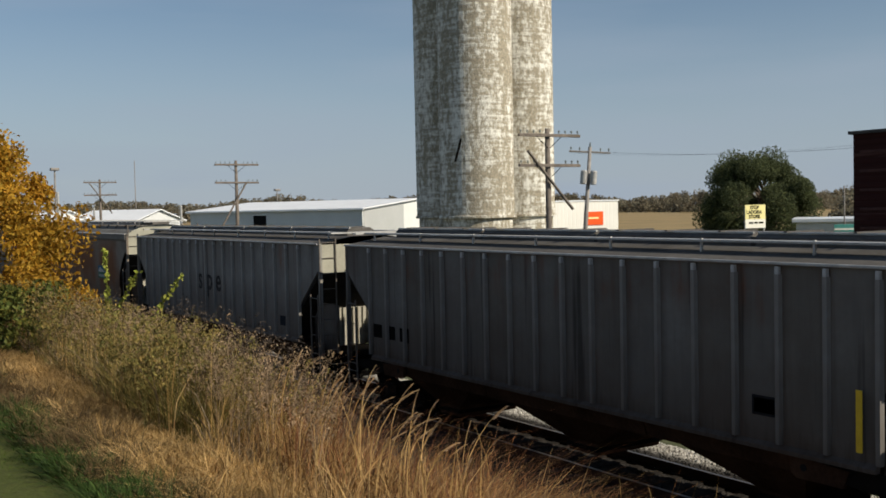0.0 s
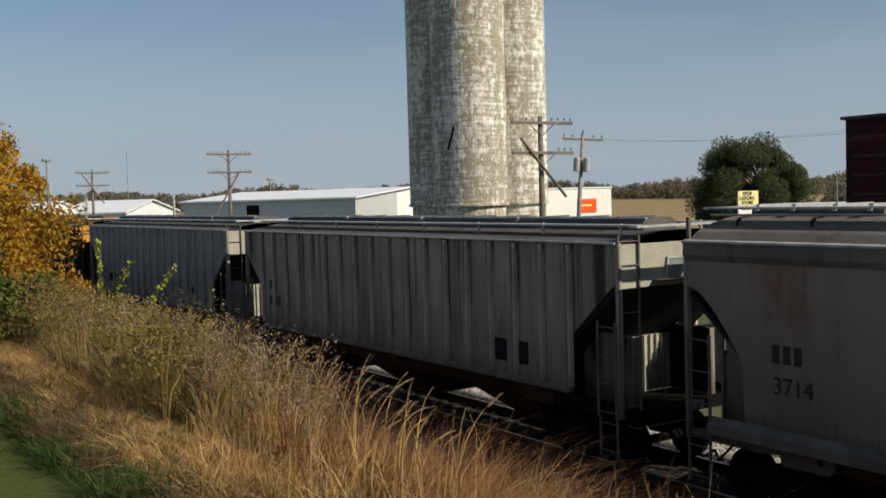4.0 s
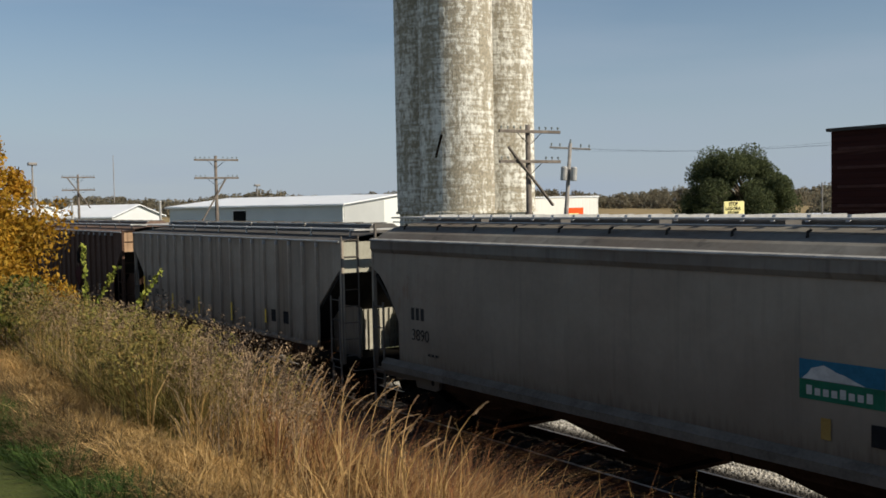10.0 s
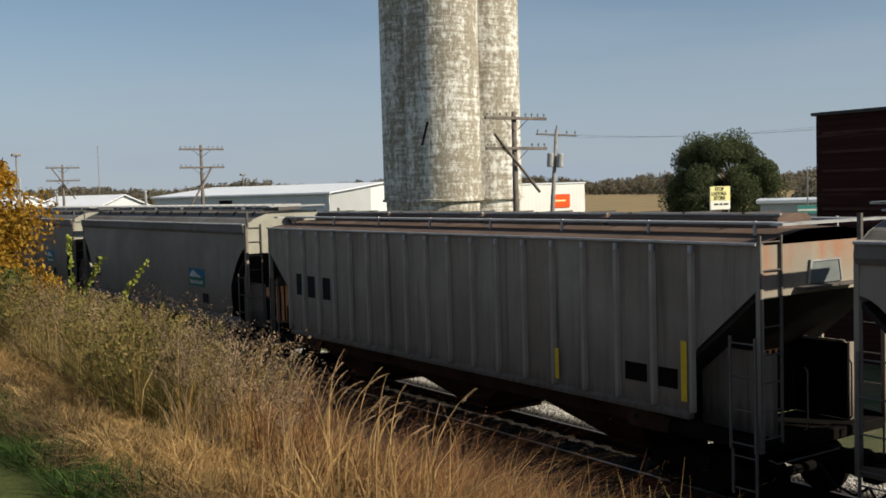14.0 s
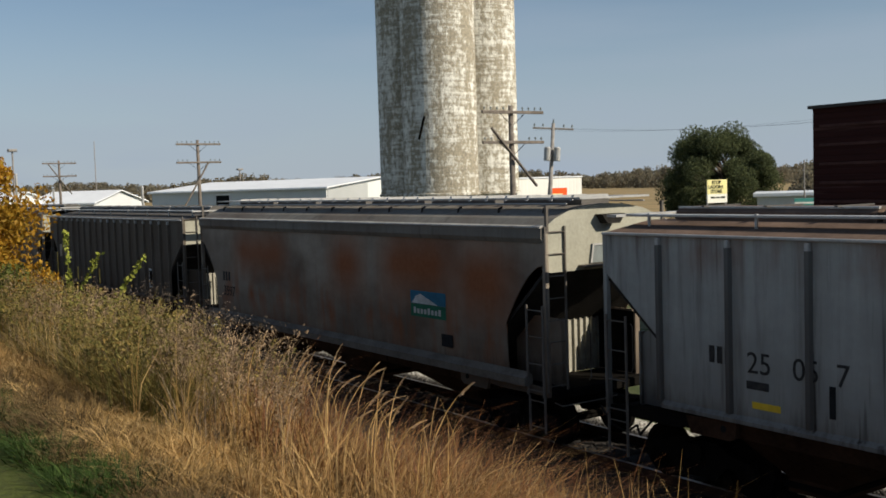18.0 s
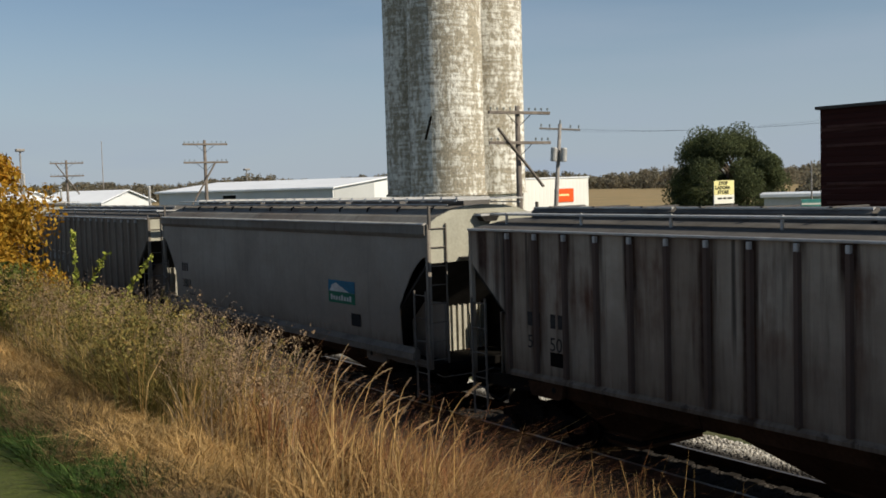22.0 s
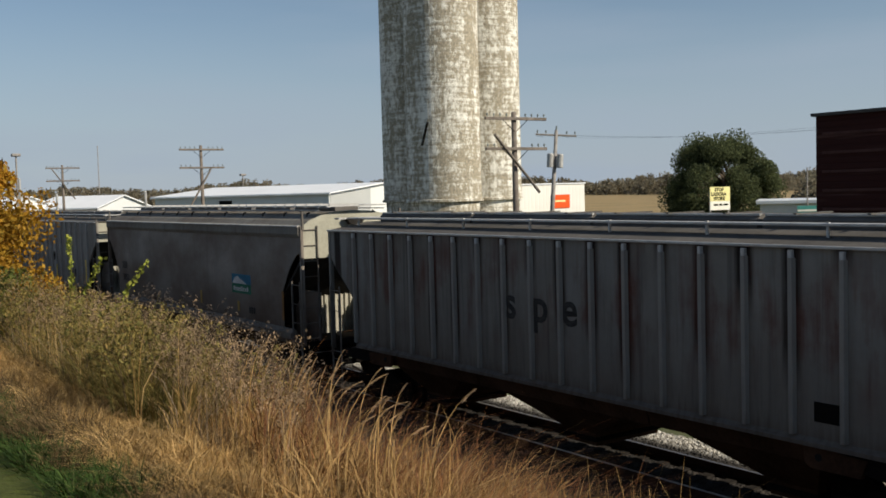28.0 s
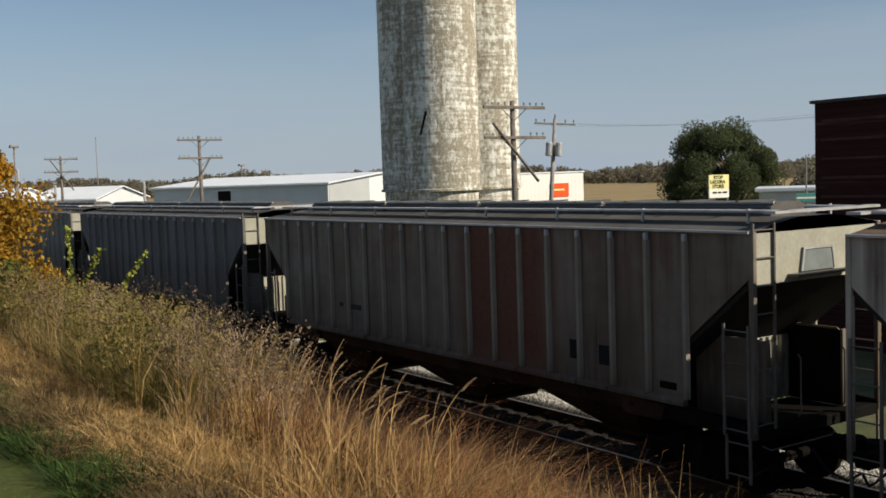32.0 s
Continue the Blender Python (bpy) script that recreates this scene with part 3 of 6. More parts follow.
def metal_shed(label, at, length, width, eave, ridge, wall_colour, doors=(), panel=False):
    """A gabled metal shed; length along its own x, the gable at x = length faces out."""
    s = thing("metal_shed", label, "metal shed", at=at)
    wm_x = corrugated("shed_wall_long", wall_colour, "X")
    wm_y = corrugated("shed_wall_end", wall_colour, "Y")
    rm = corrugated("shed_roofing", (0.84, 0.85, 0.86), "X", 0.5)
    t = 0.12
    for y0, y1 in ((0, t), (width - t, width)):
        part("long_wall", Mesh().box(t, length - t, y0, y1, 0, eave), wm_x, s)
    gable = [(0, 0), (width, 0), (width, eave), (width / 2, ridge), (0, eave)]
    for x0, x1 in ((0, t), (length - t, length)):
        part("gable_wall", Mesh().prism(gable, x0, x1, "x"), wm_y, s)
    for sgn in (0, 1):
        y0, y1 = (-0.35, width / 2) if not sgn else (width + 0.35, width / 2)
        e = eave - 0.35 * (ridge - eave) / (width / 2)
        part("roof_panel", Mesh().prism([(y0, e + 0.02), (y1, ridge + 0.02), (y1, ridge + 0.14), (y0, e + 0.14)], -0.4, length + 0.4, "x"), rm, s)
        part("gutter", Mesh().box(-0.4, length + 0.4, y0 - 0.06, y0 + 0.06, e - 0.08, e + 0.06, 0.02), METAL_WHITE, s)
    if panel:
        # A greyer panel over one side of the gable.
        run = (ridge - eave) / (width / 2)
        part("grey_panel", Mesh().prism([(0.15, 0.1), (7.2, 0.1), (7.2, eave + 7.2 * run - 0.25), (0.15, eave - 0.2)], length + 0.01, length + 0.06, "x"), corrugated("grey_cladding", (0.46, 0.47, 0.46), "Y"), s, "grey panel on the gable wall")
    for x0, x1, z0, z1 in doors:
        d = part("door_opening", Mesh().box(x0, x1, -0.03, 0.05, z0, z1), DOOR_DARK, s, "dark open loft door")
        fr = Mesh()
        fr.box(x0 - 0.12, x1 + 0.12, -0.05, -0.005, z1, z1 + 0.1)
        part("door_track", fr, METAL_WHITE, s)
    return s


def grain_elevator_shed():
    """The long old red warehouse beside the line."""
    k = Nodes("red_siding")
    v = k.coords()
    x, y, z = k.split(v)
    board = k.maths("PINGPONG", z, 0.10)
    n = k.noise(k.coords(scale=(0.4, 1, 6)), 1.2, 5)
    col = k.mix(n, (0.022, 0.008, 0.007), (0.052, 0.017, 0.014))
    col = k.mix(k.ramp(k.noise(k.coords(scale=(0.12, 1, 2.2)), 1.0, 4), 0.55, 0.68, 0, 0.5), col, (0.14, 0.075, 0.06))
    k.bump(k.ramp(board, 0.0, 0.03), 0.7, 0.03)
    red = k.done(col, 0.85)
    b = thing("red_warehouse", "old dark red boarded warehouse with a low roof beside the tracks", "warehouse")
    x0, x1, y0, y1, top = -21.52, 4.0, 16.0, 28.0, 7.2
    part("front_wall", Mesh().box(x0, x1, y0, y0 + 0.2, -0.9, top), red, b)
    part("back_wall", Mesh().box(x0, x1, y1 - 0.2, y1, -0.9, top), red, b)
    for xa in (x0, x1 - 0.2):
        part("end_wall", Mesh().box(xa, xa + 0.2, y0 + 0.2, y1 - 0.2, -0.9, top - 0.1), red, b)
    roofm = plain("tarred_roof", (0.07, 0.065, 0.06), 0.8, 0, 0.3, 1)
    part("roof", Mesh().prism([(y0 - 0.12, top - 0.02), (y0 - 0.12, top + 0.08), (y1 + 0.12, top - 0.5), (y1 + 0.12, top - 0.6)], x0 - 0.12, x1 + 0.12, "x"), roofm, b)
    for i in range(5):
        z = 6.55 - i * 0.62
        part("wall_batten", Mesh().box(x0 + 0.25, x1 - 0.2, y0 - 0.035, y0 - 0.002, z, z + 0.09, 0.008), plain("weathered_batten", (0.075, 0.036, 0.03), 0.85, 0, 0.4, 1.5), b)
    for xa in (x0 + 3.2, x0 + 9, x0 + 15):
        d = part("loading_door", Mesh().box(xa, xa + 1.6, y0 - 0.07, y0 - 0.003, 2.6, 5.2), plain("door_boards", (0.03, 0.014, 0.012), 0.8, 0, 0.4, 3), b, "dark boarded loading door")
        part("door_rail", Mesh().box(xa - 0.2, xa + 0.02, y0 - 0.12, y0 - 0.06, 4.1, 5.3), RAILING, d)


grain_elevator_shed()
# the long shed: its gable end towards the silo; its own x runs from the far end to that gable
metal_shed("long white metal farm shed with a pale low-pitched roof", pose(-114.7, 25.9, -0.9, 0, 0, 24.64), 24.3, 19.6, 5.97, 6.9, (0.74, 0.75, 0.72), doors=((9.6, 11.4, 4.2, 5.5),), panel=True)
metal_shed("white metal shed with a pale gable end", pose(-137.5, 17.8, -0.9, 0, 0, 33.0), 10.5, 9.5, 5.0, 6.4, (0.68, 0.69, 0.68))
metal_shed("small white gabled shed half hidden by a tree", pose(-141.0, 9.0, -0.9, 0, 0, 33.0), 9.0, 8.0, 5.3, 6.5, (0.68, 0.68, 0.66))


def billboard_shed():
    s = thing("white_building", "white flat-roofed metal building with an orange board", "building", at=pose(-71.95, 43.45, -0.9, 0, 0, 84.0))
    wm = corrugated("white_cladding", (0.80, 0.78, 0.72), "X", 0.4)
    part("front_wall", Mesh().box(-4.0, 7.4, 0, 0.2, 0, 6.2), wm, s)
    part("side_wall", Mesh().box(7.2, 7.4, 0.2, 9.0, 0, 6.1), wm, s)
    part("far_side_wall", Mesh().box(-4.0, -3.8, 0.2, 9.0, 0, 6.1), wm, s)
    part("back_wall", Mesh().box(-3.8, 7.2, 8.8, 9.0, 0, 6.1), wm, s)
    part("roof_edge", Mesh().box(-4.1, 7.5, -0.08, 9.1, 6.2, 6.34, 0.03), METAL_ROOF, s)
    board = part("notice_board", Mesh().box(3.7, 5.7, -0.08, -0.01, 4.1, 5.3), ORANGE_BOARD, s, "bright orange notice board")
    part("board_lettering", Mesh().box(4.1, 5.2, -0.09, -0.082, 4.65, 4.8), SIGN_YELLOW, board)


billboard_shed()


def road_sign():
    at = Matrix.Translation((-39.5, 31.3, -0.9)) @ Matrix.Rotation(radians(80), 4, "Z")
    s = thing("roadside_sign", "yellow and white roadside sign on two posts, STOP LADORA STORE", "sign", at=at)
    for x in (0.12, 1.4):
        part("post", Mesh().tube([(x, 0.06, 0), (x, 0.06, 5.6)], 0.045, 8), RAILING, s)
    board = part("upper_panel", Mesh().box(0.07, 1.45, -0.03, 0.03, 4.95, 5.75, 0.006), SIGN_YELLOW, s, "yellow panel with black words")
    part("lower_panel", Mesh().box(0.07, 1.45, -0.03, 0.03, 4.45, 4.945, 0.006), SIGN_WHITE, s, "white panel with a line of small black marks")
    for i, (w, x) in enumerate((("STOP", 0.38), ("LADORA", 0.14), ("STORE", 0.30))):
        part("lettering", letters(w, 0.26, 0.013), None, board, at=pose(x, -0.035, 5.51 - i * 0.25)).data.materials.append(SIGN_BLACK)
    low = Mesh()
    for x0, x1 in ((0.3, 0.6), (0.68, 0.9), (0.98, 1.3)):
        low.box(x0, x1, -0.04, -0.033, 4.7, 4.8)
    part("small_marks", low, SIGN_BLACK, s)


road_sign()


def low_store():
    s = thing("low_building", "low pale building with a teal awning across the road", "building", at=pose(-53.0, 52.6, -0.9, 0, 0, 37.0))
    wm = plain("pale_wall", (0.55, 0.55, 0.52), 0.7, 0, 0.1, 0.5)
    part("wall", Mesh().box(0, 16.0, 0, 8, 0, 4.2), wm, s)
    part("roof_slab", Mesh().box(-0.3, 16.3, -0.3, 8.3, 4.2, 4.5, 0.04), METAL_ROOF, s)
    part("awning", Mesh().prism([(-1.6, 3.1), (-0.02, 3.7), (-0.02, 3.85), (-1.6, 3.25)], 5.0, 15.0, "x"), TEAL, s, "teal awning")
    p = thing("flag_pole", "thin pale post beside the low building", "post", at=pose(-47.3, 50.7, -0.9))
    part("shaft", Mesh().tube([(0, 0, 0), (0, 0, 6.9)], [0.07, 0.05], 8), POLE_GREY, p)
    q = thing("teal_sign", "small teal and white board on a post", "sign", at=pose(-35.4, 34.6, -0.9, 0, 0, 50))
    part("board", Mesh().box(-0.62, 0.62, -0.04, 0.04, 4.15, 4.6, 0.01), TEAL, q)
    part("stripe", Mesh().box(-0.62, 0.62, -0.05, -0.042, 4.3, 4.4), SIGN_WHITE, q)
    part("post", Mesh().tube([(0, 0.06, 0), (0, 0.06, 4.3)], 0.05, 8), RAILING, q)


low_store()


def lamp_post(x, y, top):
    p = thing("yard_lamp", "tall thin yard lamp post beyond the sheds", "lamp post", at=pose(x, y, -0.9))
    part("shaft", Mesh().tube([(0, 0, 0), (0, 0, top + 0.9)], [0.12, 0.07], 8), POLE_GREY, p)
    part("head", Mesh().box(-0.3, 0.3, -0.35, 0.35, top + 0.8, top + 1.05, 0.05), POLE_GREY, p)


lamp_post(-97.7, 7.6, 9.2)
lamp_post(-128.2, 42.5, 7.8)


def vent_post(x, y, top, r):
    p = thing("vent_post", "short pale steel post beside the farm sheds", "post", "posts beside the sheds", pose(x, y, -0.9))
    part("shaft", Mesh().tube([(0, 0, 0), (0, 0, top + 0.8)], r, 10), RAILING, p)
    part("cap", Mesh().tube([(0, 0, top + 0.78), (0, 0, top + 0.9)], [r * 1.3, r * 0.9], 10), RAILING, p)


vent_post(-123.2, 27.7, 5.94, 0.15)
vent_post(-124.1, 17.65, 5.86, 0.12)
vent_post(-123.0, 13.4, 7.7, 0.14)


def radio_mast():
    p = thing("radio_mast", "very thin distant lattice radio mast", "mast", at=pose(-595.0, 160.6, -0.9))
    part("shaft", Mesh().tube([(0, 0, 0), (0, 0, 36)], [0.3, 0.2], 6), POLE_GREY, p)


radio_mast()


# ---- trees and grass ----
def leaf_cloud(rng, centres, radii, count, size, droop=0.2):
    """Small folded leaves scattered about clump centres; arrays of vertices and faces."""
    pick = rng.integers(0, len(centres), count)
    d = rng.normal(size=(count, 3))
    d /= np.linalg.norm(d, axis=1)[:, None]
    c = centres[pick] + d * radii[pick][:, None] * (rng.uniform(0, 1, count) ** 0.45)[:, None]
    a = rng.normal(size=(count, 3))
    a[:, 2] -= droop
    a /= np.linalg.norm(a, axis=1)[:, None]
    b = np.cross(a, rng.normal(size=(count, 3)))
    b /= np.linalg.norm(b, axis=1)[:, None]
    s = (size * rng.uniform(0.6, 1.4, count))[:, None]
    v = np.stack([c - a * s, c + b * s * 0.55, c + a * s, c - b * s * 0.55], 1)
    f = np.arange(count * 4).reshape(-1, 4)
    return v.reshape(-1, 3), f


def tree(name, label, at, height, width, leaf_mat, seed, leaves, leaf_size, clumps=70, trunk_r=0.25, base=0.18, lean=(0, 0)):
    rng = np.random.default_rng(seed)
    t = thing(name, label, "tree", at=at)
    limbs = Mesh()
    limbs.tube([(0, 0, -0.2), (lean[0] * 0.3, lean[1] * 0.3, height * 0.3), (lean[0], lean[1], height * 0.75)], [trunk_r, trunk_r * 0.7, trunk_r * 0.2], 10)
    cs, rs = [], []
    for i in range(clumps):
        h = rng.uniform(base, 1.0)
        w = width * 0.5 * math.sin(math.pi * min(1, 0.16 + 0.84 * (1 - (h - base) / (1 - base)) ** 0.75) * 0.62) / 0.93
        a = rng.uniform(0, 6.28)
        r = w * rng.uniform(0.25, 1) ** 0.6
        c = np.array([lean[0] * h + r * math.cos(a), lean[1] * h + r * math.sin(a), h * height * 0.95])
        cs.append(c)
        rs.append(rng.uniform(0.05, 0.16) * width)
        if i % 3 == 0:
            s = Vector((lean[0] * h * 0.5, lean[1] * h * 0.5, max(0.2, h * height * 0.95 - r * 0.9)))
            e = Vector(c)
            limbs.tube([s, s.lerp(e, 0.55) + Vector((0, 0, 0.05 * height)), e], [trunk_r * 0.3, trunk_r * 0.18, trunk_r * 0.05], 6)
    part("trunk", limbs, BARK, t, smooth=True)
    v, f = leaf_cloud(rng, np.array(cs), np.array(rs), leaves, leaf_size)
    part("crown", raw_mesh("crown", v, f, leaf_mat), None, t)
    return t


DARK_LEAF = leafy("dark_leaf", [(0.075, 0.09, 0.05), (0.10, 0.12, 0.055), (0.15, 0.16, 0.07)], 0.8, 0.5)
GOLD_LEAF = leafy("gold_leaf", [(0.27, 0.125, 0.012), (0.38, 0.20, 0.018), (0.47, 0.28, 0.035), (0.22, 0.17, 0.03)], 0.55, 0.35)
GREEN_LEAF = leafy("green_leaf", [(0.06, 0.085, 0.02), (0.115, 0.13, 0.03), (0.24, 0.20, 0.038)], 0.55, 0.3)
# Distance haze is put into these pale greyish leaf colours.
WOODS_LEAF = leafy("hazed_leaf", [(0.20, 0.195, 0.135), (0.23, 0.21, 0.15), (0.26, 0.215, 0.155), (0.21, 0.205, 0.14)], 0.9, 0.5)

tree("shade_tree", "big dark green broadleaf tree across the road", pose(-67.4, 67.2, -0.9), 10.1, 11.4, DARK_LEAF, 3, 140000, 0.10, 90, 0.4, 0.05, (-0.9, -1.4))
tree("roadside_tree", "lower olive green trees beside the road", pose(-66.0, 84.0, -0.9), 7.6, 13.0, WOODS_LEAF, 13, 16000, 0.2, 60, 0.3, 0.06)
tree("yellow_tree", "small tree with golden yellow autumn leaves on the bank", pose(-16.7, -11.6, 3.0), 3.35, 3.3, GOLD_LEAF, 8, 56000, 0.036, 130, 0.07, 0.10)
tree("green_shrub", "green shrub under the yellow tree", pose(-13.6, -11.25, 3.2), 1.1, 1.3, GREEN_LEAF, 9, 7000, 0.03, 40, 0.02, 0.06)


def tall_weed(at, height, lean, seed):
    """A single tall stalk set with yellow-green leaves."""
    rng = np.random.default_rng(seed)
    t = thing("tall_weed", "tall yellow-green weed stalk with small leaves", "weed", "tall weeds on the bank", at)
    pts = [(lean[0] * f ** 1.5, lean[1] * f ** 1.5, height * f) for f in (0, 0.3, 0.6, 0.85, 1.0)]
    part("stem", Mesh().tube(pts, [0.014, 0.012, 0.01, 0.007, 0.004], 6), GREEN_LEAF, t)
    fs = np.linspace(0.55, 1.0, 26)
    c = np.array([(lean[0] * f ** 1.5, lean[1] * f ** 1.5, height * f) for f in fs])
    v, f = leaf_cloud(rng, c, np.full(len(c), 0.04), 120, 0.028)
    part("leaves", raw_mesh("leaves", v, f, leafy("weed_leaf", [(0.30, 0.34, 0.05), (0.42, 0.42, 0.08), (0.2, 0.27, 0.05)], 0.6, 0.35)), None, t)


tall_weed(pose(-12.57, -10.53, 2.95), 1.72, (0.0, -0.03), 41)
tall_weed(pose(-12.77, -10.70, 3.0), 1.4, (0.215, 0.53), 42)
tall_weed(pose(-12.61, -10.37, 2.95), 1.38, (0.25, 0.67), 43)


def woods():
    """The far tree line as many rough crowns of small leaves."""
    rng = np.random.default_rng(11)
    cs, rs = [], []
    for b in np.arange(-32, 26, 0.11):
        a = LINE - radians(b)
        dist = 640 + 70 * math.sin(b * 0.5) + rng.uniform(-30, 60)
        x, y = EYE.x - dist * math.cos(a), EYE.y + dist * math.sin(a)
        h = (9.0 if b < 0 else 10.5) + 1.6 * math.sin(b * 0.8) + rng.uniform(-1.0, 1.2)
        for j in range(5):
            cs.append((x + rng.uniform(-5, 5), y + rng.uniform(-5, 5), -1 + h * (0.15 + 0.8 * j / 4)))
            rs.append(rng.uniform(2.6, 4.0) * (1.15 - 0.1 * j))
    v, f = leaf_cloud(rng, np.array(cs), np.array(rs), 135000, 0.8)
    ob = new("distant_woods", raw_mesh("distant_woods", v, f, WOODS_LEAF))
    tagged(ob, "low brownish green woods along the far edge of the fields", "woods", kind="stuff")


woods()


def blades(rng, x, y, z, height, width, bend, wind=(0.5, -0.2), segs=3, a=None, tip=0.1):
    """Curved tapering blades rooted at x, y, z (arrays); a strong bend arches them over."""
    n = len(x)
    a = rng.uniform(0, 6.28, n) if a is None else a
    gust = rng.uniform(0.3, 1.3, n)
    dx = np.cos(a) * bend + wind[0] * bend * gust
    dy = np.sin(a) * bend + wind[1] * bend * gust
    face = a + rng.uniform(0.6, 2.5, n)
    wx, wy = np.cos(face) * width, np.sin(face) * width
    curve = rng.uniform(1.4, 2.6, n)
    rows = []
    for k in range(segs + 1):
        f = k / segs
        px, py = x + dx * f ** curve * height, y + dy * f ** curve * height
        pz = z + height * (f - 0.36 * np.minimum(bend, 1.5) * f ** (curve + 0.6))
        w = (1 - f) * (1 - tip) + tip
        rows.append(np.stack([px - wx * w, py - wy * w, pz], -1))
        rows.append(np.stack([px + wx * w, py + wy * w, pz], -1))
    v = np.stack(rows, 1)
    m = 2 * (segs + 1)
    q = np.array([(2 * k, 2 * k + 1, 2 * k + 3, 2 * k + 2) for k in range(segs)])
    return v.reshape(-1, 3), (q[None] + m * np.arange(n)[:, None, None]).reshape(-1, 4)


def bank_z(x, y):
    return np.array([bank(a, b) for a, b in zip(x, y)])


def roughly(x, y, scale, seed):
    return np.array([noise.noise((a * scale + seed * 7.3, b * scale * 1.4, seed * 0.37)) for a, b in zip(x, y)])


def grass(name, label, mat, seed, tufts, each, xr, yr, h, w, bend, keep=None, patch=0.0, segs=3, wind=(0.5, -0.2), spread=0.07, thin=1.5, tip=0.1, low_end=False):
    """Blades in tufts: every tuft has its own height, lean and fullness."""
    rng = np.random.default_rng(seed)
    x = xr[1] - (xr[1] - xr[0]) * rng.uniform(0, 1, tufts) ** thin
    y = rng.uniform(yr[0], yr[1], tufts)
    if patch:
        ok = roughly(x, y, 0.55, seed) > rng.uniform(-patch, patch, tufts)
        x, y = x[ok], y[ok]
    if keep is not None:
        ok = keep(x, y, rng)
        x, y = x[ok], y[ok]
    n = len(x)
    tall = rng.uniform(h[0], h[1], n) * (1 + 0.35 * roughly(x, y, 0.8, seed) + 0.4 * roughly(x, y, 2.3, seed + 1))
    if low_end:      # the stand thins out and gets shorter towards the track
        tall *= np.clip((-x / (y + 13.86) - 0.6) / 0.8, 0.55, 1.0)
    lean = rng.uniform(0, 6.28, n)
    count = np.maximum(1, rng.poisson(each, n))
    i = np.repeat(np.arange(n), count)
    m = len(i)
    a = lean[i] + rng.normal(0, 1.3, m)
    r = np.abs(rng.normal(0, spread, m))
    bx, by = x[i] + np.cos(a) * r, y[i] + np.sin(a) * r
    hh = tall[i] * rng.uniform(0.45, 1.1, m)
    v, f = blades(rng, bx, by, bank_z(bx, by) - 0.03, hh, rng.uniform(w * 0.6, w * 1.4, m), rng.uniform(bend[0], bend[1], m), wind, segs, a, tip)
    ob = new(name, raw_mesh(name, v, f, mat))
    return tagged(ob, label, "grass", kind="stuff")


DARK_GRASS = leafy("dark_grass", [(0.018, 0.042, 0.008), (0.04, 0.072, 0.014), (0.075, 0.11, 0.025)], 0.6, 0.2)
LAWN = leafy("lawn_blade", [(0.05, 0.085, 0.014), (0.085, 0.125, 0.022), (0.15, 0.17, 0.045)], 0.6, 0.25)
TAN = leafy("dry_blade", [(0.26, 0.15, 0.05), (0.45, 0.28, 0.10), (0.66, 0.45, 0.20), (0.31, 0.19, 0.06), (0.55, 0.36, 0.13)], 0.65, 0.25)
GOLD = leafy("golden_blade", [(0.155, 0.078, 0.03), (0.31, 0.17, 0.055), (0.52, 0.345, 0.15), (0.235, 0.125, 0.045), (0.42, 0.275, 0.115)], 0.6, 0.3)
RUSSET = leafy("russet_blade", [(0.085, 0.038, 0.022), (0.20, 0.082, 0.034), (0.31, 0.145, 0.055), (0.13, 0.07, 0.044), (0.26, 0.105, 0.04)], 0.6, 0.25)
WEED = leafy("weed_blade", [(0.07, 0.052, 0.038), (0.24, 0.175, 0.115), (0.15, 0.105, 0.06), (0.37, 0.285, 0.19), (0.12, 0.082, 0.055)], 0.75, 0.2)
WEED_GREEN = leafy("green_weed", [(0.085, 0.085, 0.026), (0.17, 0.15, 0.045), (0.29, 0.215, 0.065), (0.21, 0.125, 0.045)], 0.65, 0.25)
# Darker brown blades: shade on the straw strip's front put into the colour.
STRAW_SHADE = leafy("straw_shade_blade", [(0.055, 0.04, 0.022), (0.13, 0.085, 0.04), (0.21, 0.14, 0.065), (0.08, 0.07, 0.028)], 0.75, 0.15)
SEED = leafy("seed_head", [(0.36, 0.25, 0.15), (0.50, 0.36, 0.23), (0.28, 0.18, 0.10)], 0.7, 0.3)

DOWNHILL = (0.28, 0.38)


def left_of_bluestem(x, y, r):
    q = -x / (y + 13.86)
    return r.uniform(0, 1, len(x)) < np.clip((q - 1.9) / 0.8, 0.0, 1)


def in_bluestem(x, y, r):
    q = -x / (y + 13.86) + 0.25 * roughly(x, y, 1.1, 5)
    return (r.uniform(0, 1, len(x)) < np.clip((2.9 - q) / 0.7, 0.0, 1)) & (r.uniform(0, 1, len(x)) < np.clip((q - 0.96) / 0.24, 0, 1))


def in_fringe(x, y, r):
    q = -x / (y + 13.86) + 0.15 * roughly(x, y, 1.3, 7)
    return (r.uniform(0, 1, len(x)) < np.clip((q - 1.02) / 0.2, 0, 1)) & (q < 1.6)


def on_rough_edge(x, y, r):
    """The dry strip narrows and frays away from the mown edge."""
    return roughly(x, y, 0.9, 3) * 0.35 + (y + 11.85) * -0.6 > r.uniform(-0.5, 0.1, len(x))


